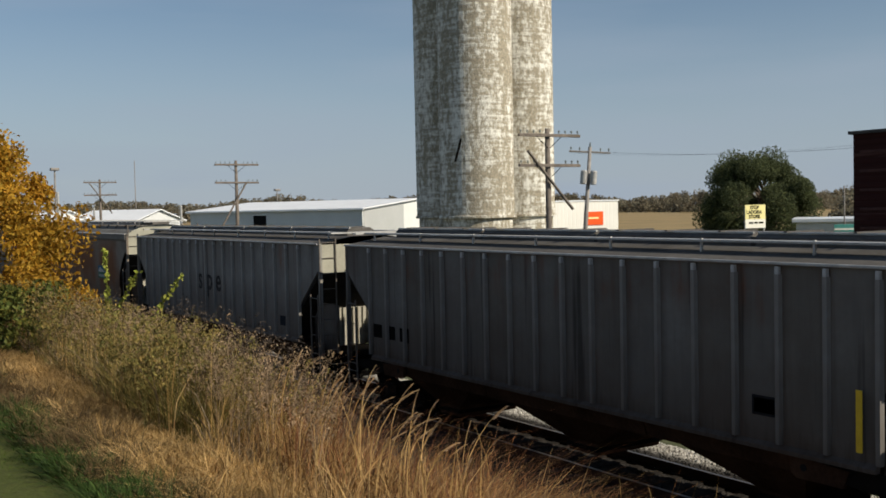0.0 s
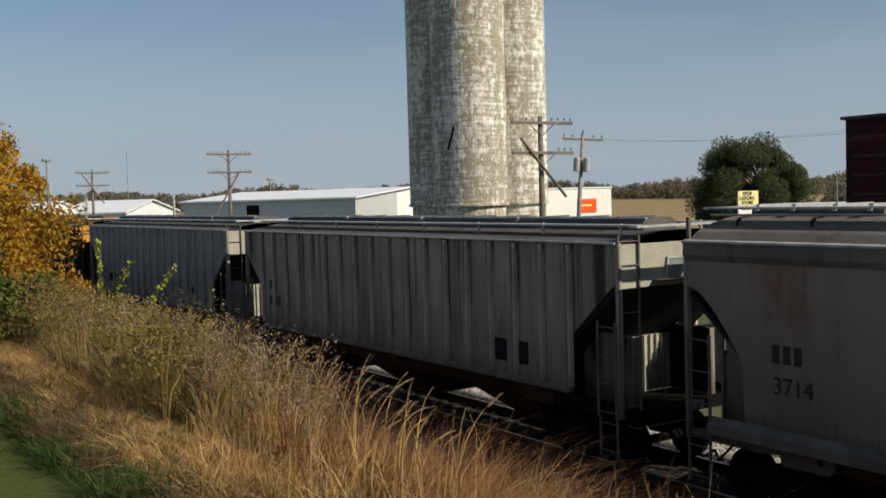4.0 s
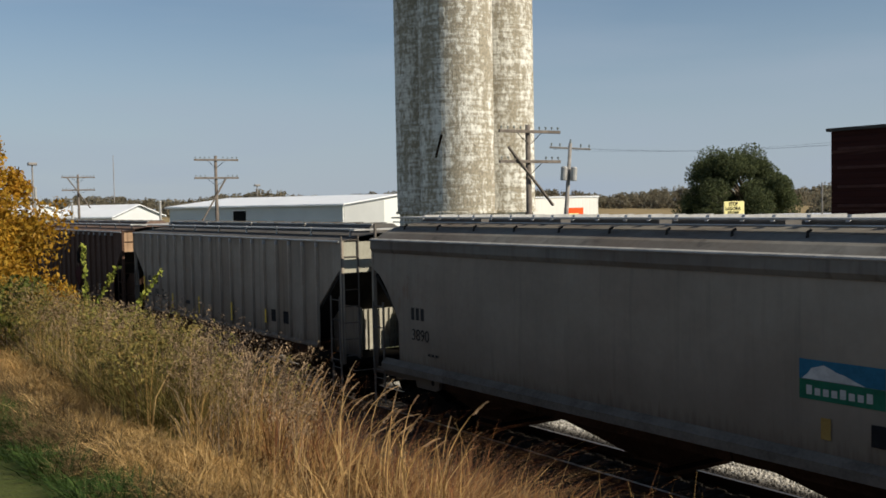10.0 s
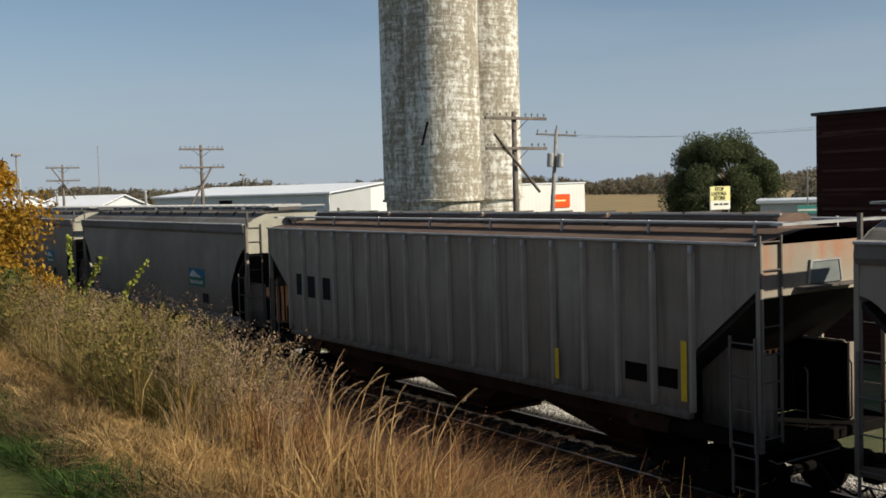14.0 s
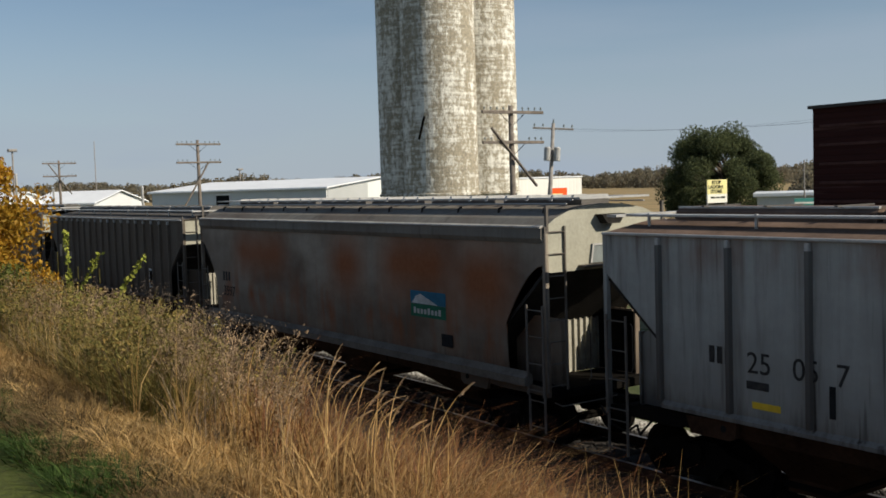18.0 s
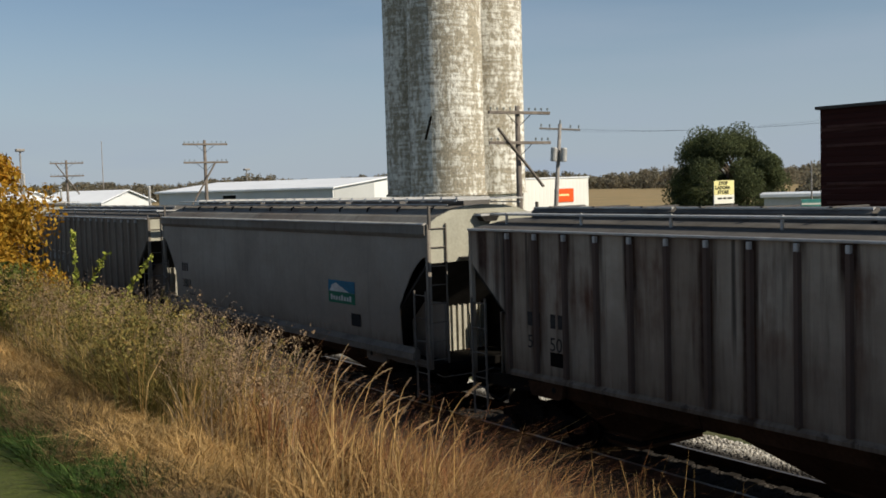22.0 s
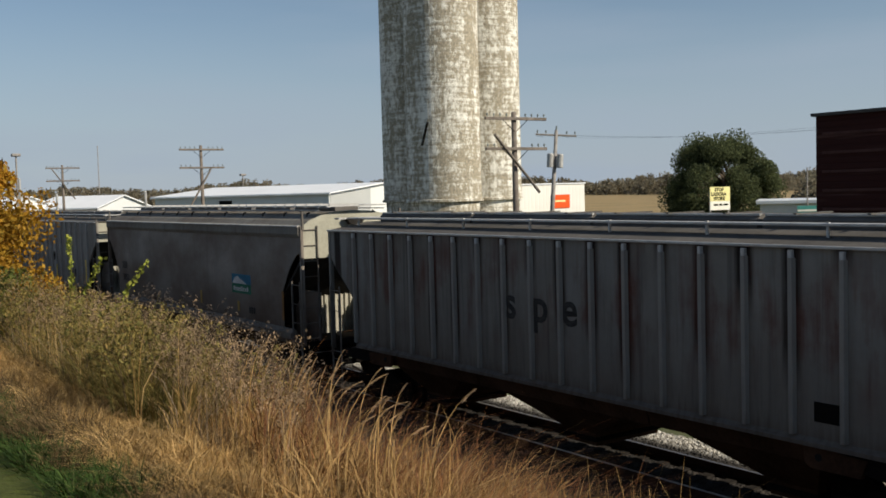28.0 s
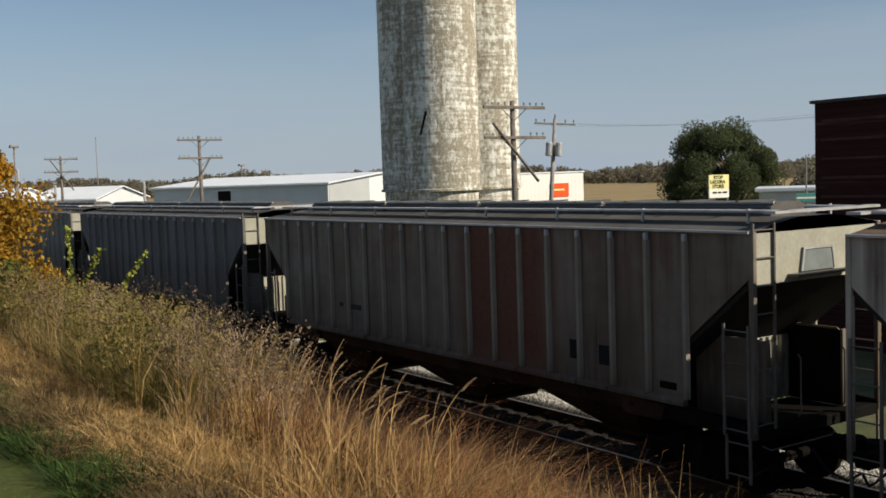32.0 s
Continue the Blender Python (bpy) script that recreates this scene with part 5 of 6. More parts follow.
def marks(car, items, w):
    """Lettering, panels and stripes on the near side. Items: (kind, x, z, ...)."""
    y = -w - 0.004
    for it in items:
        kind, x, z = it[:3]
        if kind == "num":
            me = letters(it[3], it[4])
            pale = len(it) > 5
            if pale:
                me = me.copy()
            if not me.materials:
                me.materials.append(MARK_DULL if pale else INK)
            part("car_number", me, None, car, "pale stencilled number" if pale else "black stencilled number", at=pose(x, y - (0.012 if pale else 0.002), z))
        elif kind == "bars":          # illegible marks: (n, width, height)
            n, bw, bh = it[3:6]
            ink = it[6] if len(it) > 6 else INK
            me = shared(("bar", bw, bh, ink.name), lambda: Mesh().box(0, bw, -0.003, 0, 0, bh).data("stencil_mark", ink))
            for i in range(n):
                part("stencil_mark", me, None, car, at=pose(x + i * bw * 1.5, y, z))
        elif kind == "panel":         # black data panel
            part("data_panel", Mesh().box(x, x + it[3], y - 0.004, y, z, z + it[4]), it[5] if len(it) > 5 else BLACK_PAINT, car)
        elif kind == "stripe":        # yellow reflector strip
            part("reflector_strip", Mesh().box(x, x + it[3], y - 0.09, y - 0.082, z, z + it[4]), YELLOW_PAINT, car, "yellow reflector strip")
        elif kind == "logo":
            faint = len(it) > 3
            blue, green, pale = (LOGO_DULL, LOGO_DULL, MARK_DULL) if faint else (LOGO_BLUE, LOGO_GREEN, EMBLEM_WHITE)
            p = part("emblem_panel", Mesh().box(x, x + 1.34, y - 0.004, y, z + 0.28, z + 0.56), blue, car, "faded teal emblem panel" if faint else "blue and green emblem panel with a white hill shape")
            part("emblem_foot", Mesh().box(x, x + 1.34, y - 0.004, y, z, z + 0.275), green, p)
            hill = [(0.04, 0.285), (0.14, 0.36), (0.2, 0.44), (0.3, 0.47), (0.4, 0.5), (0.52, 0.46), (0.6, 0.42), (0.72, 0.40), (0.9, 0.33), (1.05, 0.285)]
            part("emblem_hill", Mesh().prism([(x + a, z + b) for a, b in hill], y - 0.008, y - 0.005, "y"), pale, p)
            for i in range(8):
                hb = 0.13 if i in (0, 4, 7) else 0.10
                me = shared(("emblem_bar", hb, pale.name), lambda: Mesh().box(0, 0.09, -0.003, 0, 0, hb).data("emblem_bar", pale))
                part("emblem_bar", me, None, p, at=pose(x + 0.12 + i * 0.135, y - 0.005, z + 0.07))
        elif kind == "scrawl":        # spray-painted strokes that cannot be read
            rnd = random.Random(it[5])
            m = Mesh()
            wd, ht = it[3], it[4]
            path, n = [], max(4, int(wd / (0.11 if wd < 3 else 0.3)))
            knots = [(x + wd * i / n + rnd.uniform(-0.16, 0.16), z + ht * (0.5 + 0.5 * math.sin(i * rnd.uniform(1.3, 2.0)) * rnd.uniform(0.5, 1))) for i in range(n)]
            for i in range(len(knots) - 1):
                (ax, az), (bx, bz), (cx, cz), (dx, dz) = (knots[min(len(knots) - 1, max(0, i + j))] for j in (-1, 0, 1, 2))
                for f in (0, 0.25, 0.5, 0.75):
                    w0, w1, w2, w3 = -f * (1 - f) ** 2 / 2, (2 - 5 * f * f + 3 * f ** 3) / 2, f * (1 + 4 * f - 3 * f * f) / 2, -f * f * (1 - f) / 2
                    path.append((ax * w0 + bx * w1 + cx * w2 + dx * w3, y - 0.004, az * w0 + bz * w1 + cz * w2 + dz * w3))
            m.tube(path, it[7] if len(it) > 7 else 0.02, 4)
            m.v = [(p[0], y - 0.003 - (abs(p[1] - y) % 0.003), p[2]) for p in m.v]
            part("graffiti", m, it[6] if len(it) > 6 else BLACK_PAINT, car, "sprayed strokes of graffiti")
        elif kind == "tag":           # filled sprayed shapes that cannot be read
            rnd = random.Random(it[5])
            wd, ht, n = it[3], it[4], max(3, int(it[3] / 0.55))
            for i in range(n):
                x0 = x + wd * i / n
                cx, cz, p1, p2 = x0 + wd / n * 0.5, z + ht * rnd.uniform(0.4, 0.58), rnd.uniform(0, 6), rnd.uniform(0, 6)
                b = []
                for j in range(22):
                    a = 2 * math.pi * j / 22
                    q = 1 + 0.22 * math.sin(2 * a + p1) + 0.2 * math.sin(3 * a + p2)
                    b.append((cx + wd / n * 0.66 * q * math.cos(a), max(z, cz + ht * 0.46 * q * math.sin(a))))
                part("graffiti", Mesh().prism(b, y - 0.0015 - 0.0002 * i, y, "y"), it[6], car, "dark sprayed graffiti shape")
        elif kind == "word":          # large spaced letters
            for i, ch in enumerate(it[3]):
                me = letters(ch, it[4], 0.018 * it[4])
                if not me.materials:
                    me.materials.append(INK)
                part("lettering", me, None, car, "large faded black letter", at=pose(x + i * it[5], y - 0.002, z))


def ribbed_car(label, mat, seed, ribs=None, items=(), rib_mat=None, roof_mat=None, high=False, end_mat=None, bays=3, half=8.25):
    """A three-bay covered hopper with ribbed sides."""
    car = thing("hopper_car", label, "freight car", "cars of the freight train")
    w, sill, eave = 1.58, 1.5, 4.18 if not high else 4.26
    roof_mat = roof_mat or ROOF_GREY
    tone = TONES[mat.name]
    rib_mat = rib_mat or paint("rib_paint", tuple(c * (1.35 if tone[2] > 0.17 else 1.15) for c in tone), seed=seed + 70, dirt=0.5, streaks=0.6, wash=0.45)
    cut = [(-half + 1.32, sill), (half - 1.32, sill), (half - 1.30, 2.42), (half - 0.02, 3.5), (half - 0.02, eave), (-half + 0.02, eave), (-half + 0.02, 3.5), (-half + 1.30, 2.42)]
    for s in (-1, 1):
        part("side_sheet", Mesh().prism(cut, (w - 0.03) * s, w * s, "y"), mat, car)
        part("side_sill", Mesh().prism([((w - 0.05) * s, sill - 0.1), ((w + 0.07) * s, sill - 0.1), ((w + 0.07) * s, sill - 0.04), (w * s, sill + 0.02), ((w - 0.05) * s, sill + 0.02)], -half + 1.3, half - 1.3, "x"), mat, car)
        part("eave_angle", Mesh().box(-half, half, min(w * s, (w + 0.07) * s), max(w * s, (w + 0.07) * s), eave - 0.032, eave + 0.012, 0.01), RAILING if not high else roof_mat, car)
        xs = ribs if ribs else [-half + 1.25 + i * (2 * half - 2.5) / 17 for i in range(18)]
        rib = shared(("rib", high, rib_mat.name), lambda: Mesh().prism([(-0.05, 0), (-0.035, 0.075), (0.035, 0.075), (0.05, 0)], sill + 0.02, eave - 0.17, "z").data("rib", rib_mat))
        # Added tabs that carry the painted glint of the rib tops.
        cap = shared(("cap", high), lambda: Mesh().box(-0.034, 0.034, 0.0, 0.08, eave - 0.17, eave - 0.055, 0.012).data("rib_glint", RIB_TIP))
        for x in xs:
            if s < 0:
                part("rib_glint", cap, None, car, at=pose(x, w * s, 0, 0, 0, 180))
            part("rib", rib, None, car, at=pose(x, w * s, 0, 0, 0, 0 if s > 0 else 180))
        for i in range(8):
            part("roof_stay", shared(("stay", high), lambda: Mesh().box(-0.02, 0.02, -0.02, 0.02, 0, 0.26).data("roof_stay", RAILING)), None, car,
                 at=pose(-half + 0.5 + i * (2 * half - 1) / 7, 1.02 * s, eave + 0.05))
        part("running_board", Mesh().box(-half - 0.15, half + 0.15, min(0.78 * s, 1.06 * s), max(0.78 * s, 1.06 * s), eave + 0.25, eave + 0.29, 0.008), RAILING, car, "grating walkway along the roof")
    for s in (-1, 1):
        x1 = half * s
        part("end_wall", Mesh().prism([(-w, 3.38), (w, 3.38), (w, eave), (0.5, eave + 0.17), (-0.5, eave + 0.17), (-w, eave)], x1 - 0.03 * s, x1, "x"), end_mat or END_LIT, car)
        part("slope_sheet", Mesh().prism([(x1, 3.40), (x1 - 2.35 * s, sill - 0.05), (x1 - 2.38 * s, sill + 0.0), (x1 - 0.05 * s, 3.45)], -w + 0.04, w - 0.04, "y"), DARK_SLOPE, car)
        part("end_crossover", Mesh().box(min(x1, x1 + 0.22 * s), max(x1, x1 + 0.22 * s), -1.3, 1.3, eave + 0.25, eave + 0.29), RAILING, car)
        name_plate(car, x1, s, 3.52)
    roof = Mesh()
    prof = [(-w - 0.02, eave), (-0.5, eave + 0.17), (0.5, eave + 0.17), (w + 0.02, eave), (w, eave - 0.03), (-w, eave - 0.03)]
    part("roof", roof.prism(prof, -half, half, "x"), roof_mat, car)
    n = 4
    for i in range(n):
        x0, x1 = -half + 0.55 + i * (2 * half - 1.0) / n, -half + 0.45 + (i + 1) * (2 * half - 1.0) / n
        h = part("hatch_cover", Mesh().prism([(-0.42, eave + 0.17), (0.42, eave + 0.17), (0.42, eave + 0.31), (0.3, eave + 0.39), (-0.3, eave + 0.39), (-0.42, eave + 0.31)], x0, x1, "x"), roof_mat, car)
        part("hatch_rim", Mesh().box(x0, x1, -0.36, -0.3, eave + 0.36, eave + 0.40, 0.01), RAILING, h)
        for j in range(3):
            part("hatch_bar", shared(("hbar", high), lambda: Mesh().box(-0.03, 0.03, -0.46, 0.46, eave + 0.39, eave + 0.415).data("hatch_bar", ROOF_GREY)), None, h, at=pose(x0 + (j + 0.5) * (x1 - x0) / 3, 0, 0))
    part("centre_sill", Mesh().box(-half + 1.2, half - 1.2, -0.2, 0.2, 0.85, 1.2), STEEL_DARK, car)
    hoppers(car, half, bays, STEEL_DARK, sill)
    car_common(car, half, mat, sill, eave, mat if seed in (6, 11) else LADDER_GREY, seed)
    marks(car, items, w)
    return car


def smooth_car(label, mat, seed, items=(), roof_mat=None, half=8.25, tall=0.0, bands=False):
    """A covered hopper with smooth rounded sides and a curved roof."""
    car = thing("hopper_car", label, "freight car", "cars of the freight train")
    w, sill, eave = 1.6, 1.42, 4.13 + tall
    roof_mat = roof_mat or ROOF_PALE
    for s in (-1, 1):
        rows = []
        for z, y in ((sill, 1.56), (1.65, 1.575), (1.9, 1.585), (2.15, 1.595), (2.4, 1.6), (2.55, 1.6), (2.7, 1.6), (2.85, 1.6), (3.0, 1.6), (3.15, 1.6), (3.3, 1.598), (3.42, 1.595), (3.5, 1.593), (3.55, 1.59), (3.8, 1.58), (eave, 1.545)):
            # the ends of the sheet are cut in a hollow curve
            f = min(1.0, max(0.0, (3.55 - z) / 1.15))
            e = half - 0.02 - 1.12 * f ** 0.6
            rows.append([(-e, y * s, z), (-e + 1.5, y * s, z), (0, y * s, z), (e - 1.5, y * s, z), (e, y * s, z)])
        m = Mesh()
        m.loft(rows, closed=False)
        m.loft([[(a, b - 0.025 * s, c) for a, b, c in r] for r in rows], closed=False)
        part("side_sheet", m, mat, car, smooth=True)
        lip = 0.09 if bands else 0.07
        part("side_sill", Mesh().prism([(1.5 * s, sill - 0.16), ((1.63 + lip) * s, sill - 0.16), ((1.63 + lip) * s, sill - 0.08 + lip), (1.575 * s, sill + 0.03 + lip), (1.5 * s, sill + 0.03)], -half + 0.5, half - 0.5, "x"), PALE_SILL if not bands else mat, car)
        if not bands:
            part("eave_fascia", Mesh().prism([(1.52 * s, eave - 0.18), (1.59 * s, eave - 0.18), (1.65 * s, eave - 0.09), (1.64 * s, eave + 0.10), (1.5 * s, eave + 0.13)], -half, half, "x"), roof_mat, car)
            part("eave_bead", Mesh().prism([(1.58 * s, eave + 0.115), (1.66 * s, eave + 0.09), (1.675 * s, eave + 0.105), (1.66 * s, eave + 0.13), (1.58 * s, eave + 0.15)], -half, half, "x"), FASCIA_EDGE, car)
        else:
            for i in range(3):
                part("side_band", Mesh().prism([(1.53 * s, eave - 0.42 + i * 0.14), (1.635 * s, eave - 0.37 + i * 0.14), (1.635 * s, eave - 0.345 + i * 0.14), (1.53 * s, eave - 0.30 + i * 0.14)], -half, half, "x"), mat, car)
        for i in range(12):
            x = -half + 0.6 + i * (2 * half - 1.2) / 11
            part("roof_stay", shared(("sstay", tall), lambda: Mesh().tube([(0, 1.06, eave + 0.33), (0, 1.04, eave + 0.43), (0, 0.97, eave + 0.46)], 0.024, 5).data("roof_stay", DARK_SLOPE)), None, car, at=pose(x, 0, 0, 0, 0, 0 if s > 0 else 180))
        part("running_board", Mesh().box(-half - 0.1, half + 0.1, min(0.62 * s, 0.9 * s), max(0.62 * s, 0.9 * s), eave + 0.60, eave + 0.635, 0.008), RAILING, car, "grating walkway along the roof")
        part("roof_handrail", Mesh().tube([(-half, 1.0 * s, eave + 0.52), (half, 1.0 * s, eave + 0.52)], 0.016, 5), RAILING, car)
    prof = [(-1.55, eave + 0.1), (-1.3, eave + 0.26), (-0.95, eave + 0.39), (-0.5, eave + 0.47), (0, eave + 0.5), (0.5, eave + 0.47), (0.95, eave + 0.39), (1.3, eave + 0.26), (1.55, eave + 0.1)]
    roof = Mesh()
    roof.loft([[(x, y, z) for y, z in prof + [(y * 0.98, z - 0.03) for y, z in prof[::-1]]] for x in (-half + 0.02, half - 0.02)], caps=True)
    part("roof", roof, roof_mat, car)
    for s in (-1, 1):
        x1 = half * s
        low = [(-1.52, 3.4), (1.52, 3.4), (1.545, eave)]
        part("end_wall", Mesh().prism(low + prof[::-1] + [(-1.545, eave)], x1 - 0.03 * s, x1, "x"), END_LIT, car)
        part("slope_sheet", Mesh().prism([(x1, 3.40), (x1 - 2.3 * s, sill - 0.05), (x1 - 2.33 * s, sill), (x1 - 0.05 * s, 3.45)], -1.53, 1.53, "y"), DARK_SLOPE, car)
        part("end_crossover", Mesh().box(min(x1, x1 + 0.25 * s), max(x1, x1 + 0.25 * s), -0.9, 0.9, eave + 0.60, eave + 0.635), RAILING, car)
        name_plate(car, x1, s, 3.52)
        part("platform_bracket", Mesh().prism([(-0.3, eave + 0.3), (0.3, eave + 0.3), (0.16, eave + 0.12), (-0.16, eave + 0.12)], min(x1, x1 + 0.2 * s), max(x1, x1 + 0.2 * s), "x"), DARK_SLOPE, car)
        for y0 in (-1.56, 1.5):
            part("roof_rail_post", Mesh().box(x1 - 0.03, x1 + 0.03, y0 * 0.98, y0 * 0.98 + 0.05, eave, eave + 0.5), LADDER_GREY, car)
    for i in range(6):
        x = -half + 1.5 + i * (2 * half - 3) / 5
        h = part("roof_hatch", shared(("rh", tall), lambda: Mesh().box(-1.2, 1.2, -0.36, 0.36, eave + 0.47, eave + 0.60, 0.03).data("roof_hatch", ROOF_GREY)), None, car, at=pose(x, 0, 0))
        for xl in (-1.0, -0.3, 0.45, 1.05):
            part("hatch_latch", shared(("hl", tall), lambda: Mesh().prism([(-0.5, eave + 0.56), (-0.44, eave + 0.67), (0.44, eave + 0.67), (0.5, eave + 0.56), (0.4, eave + 0.61), (-0.4, eave + 0.61)], -0.035, 0.035, "x").data("hatch_latch", RAILING)), None, h, at=pose(xl, 0, 0))
    part("centre_sill", Mesh().box(-half + 1.2, half - 1.2, -0.2, 0.2, 0.85, 1.2), STEEL_DARK, car)
    hoppers(car, half, 3, STEEL_DARK, sill)
    car_common(car, half, mat, sill, eave, LADDER_GREY, seed)
    marks(car, items, w)
    return car


# paint of the train: greys, browns and rust, each car weathered in its own way
def grey(i, v=0.2, tint=(1.10, 0.985, 0.84), **kw):
    return paint("car_paint", tuple(v * 1.42 * c * f for c, f in zip(tint, (1.04, 1.0, 0.93))), seed=i, **kw)


LOGO = ("logo", 3.75, 2.25)
OLD_LOGO = ("logo", 3.75, 2.25, "faded")
PANEL = ("panel", 4.88, 1.75, 0.44, 0.3)
SMALL = ("bars", -5.9, 1.75, 3, 0.1, 0.05)
NAVY = plain("sprayed_navy", (0.02, 0.024, 0.032), 0.7, 0, 0.4, 4)
FADED_TAG = plain("faded_spray", (0.045, 0.05, 0.058), 0.7, 0, 0.4, 4)
BROWN_ROOF = plain("rusty_roof", (0.13, 0.09, 0.068), 0.8, 0, 0.4, 1.2, 0.15)
CARS = []


def mark(number=None, x=-6.55, z=2.05, size=0.36, row=2.5):
    """The reporting mark as bars over the stencilled number."""
    out = [("bars", x, row, 3, 0.13, 0.27)]
    return (*out, ("num", x, z, number, size)) if number else (*out, ("bars", x, z, 4, 0.13, 0.27))


def make_train():
    R, S = ribbed_car, smooth_car
    C = CARS.append
    C(R("grey ribbed hopper car with rust spots along its eaves", grey(0, 0.135, (1.0, 1.0, 0.98), panel=0.55, dirt=0.8, smear=0.7, wash=0.5, rust=((-6, 8, 3.6, 4.2, 0.35),)), 0, items=(("panel", 4.83, 1.89, 0.46, 0.3), ("panel", 4.87, 1.93, 0.38, 0.22, STEEL_DARK), ("stripe", 6.68, 1.66, 0.1, 0.85), ("bars", -6.9, 1.96, 3, 0.42, 0.32, STEEL_DARK))))
    C(R("grey ribbed hopper car with large faded black letters", grey(1, 0.18, (1.0, 1.0, 0.98), panel=0.55, drips=(0.5, 1.2, (0.03, 0.025, 0.022)), dirt=0.5, wash=0.45, smear=0.5, rust=((5.2, 6.6, 3.2, 4.1, 0.5),)), 1, items=(("word", -1.23, 2.5, "spe", 1.05, 0.8235), ("panel", 5.6, 1.78, 0.46, 0.28, NAVY))))
    C(S("smooth-sided grey hopper car stained orange with rust", grey(2, 0.17, streaks=0.18, smear=0.12, wash=0.9, rust=((-7.6, -1.2, 2.5, 4.0, 1.7), (-1.0, 3.2, 2.3, 4.0, 1.8), (3.9, 6.6, 2.1, 3.9, 1.6), (-5, 7, 1.7, 3.0, 0.8)), rust_colour=(0.17, 0.062, 0.02)), 2, items=(LOGO, ("scrawl", -2.9, 1.75, 0.5, 0.4, 5, BLACK_PAINT, 0.03), ("scrawl", -1.2, 1.6, 1.5, 0.4, 6, BLACK_PAINT, 0.03), ("tag", -0.6, 1.6, 0.6, 0.4, 7, BLACK_PAINT), PANEL, *mark("3864"))))
    C(S("smooth-sided grey hopper car with an emblem panel and dark graffiti", grey(3, 0.165, streaks=0.18, smear=0.12, rust=((4.6, 7.6, 2.8, 4.0, 0.8), (-7.0, -5.6, 3.0, 3.9, 0.9))), 3, items=(LOGO, ("tag", -1.0, 1.5, 2.75, 0.55, 9, FADED_TAG), ("scrawl", -0.9, 1.6, 2.5, 0.45, 11, FADED_TAG, 0.05), ("scrawl", -0.8, 1.6, 2.3, 0.35, 10, grey(301, 0.15), 0.012), PANEL, *mark("3714"))))
    C(R("pale grey ribbed hopper car with dark streaks", grey(4, 0.25, panel=0.55, drips=(0.9, 2.6, (0.018, 0.016, 0.015)), streaks=0.85, smear=0.8), 4, items=(("panel", 4.6, 1.75, 0.4, 0.45), ("panel", 5.3, 1.75, 0.4, 0.45), *mark())))
    C(R("pale grey ribbed hopper car with black numbers", grey(5, 0.205, (1, 1, 1), panel=0.55, dirt=0.35, streaks=0.3), 5, items=(("bars", -6.7, 2.15, 1, 0.08, 0.3), ("bars", -6.5, 2.15, 1, 0.2, 0.3), ("bars", -6.0, 2.15, 1, 0.08, 0.3), ("bars", -5.8, 2.15, 1, 0.2, 0.3), ("num", -6.72, 1.75, "25", 0.42), ("num", -6.08, 1.75, "109", 0.42), ("panel", -5.31, 1.86, 0.52, 0.34, STEEL_DARK), ("bars", -4.5, 2.1, 1, 0.42, 0.1, plain("dull_red_mark", (0.08, 0.03, 0.02), 0.7)), ("bars", -3.72, 2.1, 1, 0.42, 0.08), ("bars", -3.7, 1.92, 1, 0.4, 0.06), ("bars", -3.66, 1.76, 1, 0.36, 0.06), ("panel", 4.86, 1.95, 0.4, 0.23), ("stripe", 6.8, 1.62, 0.1, 0.6))))
    brown = paint("car_paint", (0.062, 0.02, 0.012), seed=6, panel=0.3, dirt=0.5, streaks=0.45, rust_colour=(0.11, 0.035, 0.015))
    patch_grey = grey(601, 0.2)
    C(R("dark brown ribbed hopper car with yellow reflector strips", brown, 6, items=(("stripe", -7.05, 1.7, 0.1, 0.9), ("stripe", -4.05, 1.66, 0.09, 0.5), ("stripe", -0.9, 1.6, 0.09, 0.5), ("stripe", 6.8, 1.7, 0.1, 0.85), ("panel", -6.95, 1.78, 0.72, 0.62, patch_grey), ("panel", -6.1, 1.76, 1.25, 0.66, patch_grey), ("bars", -6.8, 2.52, 3, 0.13, 0.2, WHITE_PAINT), ("num", -6.92, 1.93, "74", 0.4), ("num", -6.05, 1.93, "22", 0.4), ("panel", -4.7, 1.9, 0.5, 0.08, WHITE_PAINT), ("panel", -3.9, 1.9, 0.5, 0.08, WHITE_PAINT), ("panel", 5.76, 2.1, 0.16, 0.8, WHITE_PAINT), ("panel", -5.2, 2.5, 1.6, 0.7, plain("dark_maroon", (0.024, 0.008, 0.006), 0.75, 0, 0.3, 3))),
            end_mat=paint("car_paint", (0.62, 0.30, 0.07), seed=61, dirt=0.4), roof_mat=plain("brown_roof", (0.13, 0.085, 0.06), 0.8, 0, 0.3, 1.2)))
    C(S("smooth blue-grey hopper car with banded upper sides", grey(7, 0.275, (0.97, 0.985, 1.0), smear=0.12, dirt=0.3, streaks=0.12), 7, half=9.0, tall=0.1, bands=True, roof_mat=grey(71, 0.24, (0.95, 1.0, 1.06), dirt=0.3, streaks=0.1, smear=0.0), items=(("bars", -7.2, 2.5, 4, 0.11, 0.2), ("bars", -7.15, 2.17, 5, 0.11, 0.2), ("tag", -2.75, 1.66, 0.5, 0.25, 3, BLACK_PAINT), ("panel", 6.6, 1.68, 0.3, 0.2))))
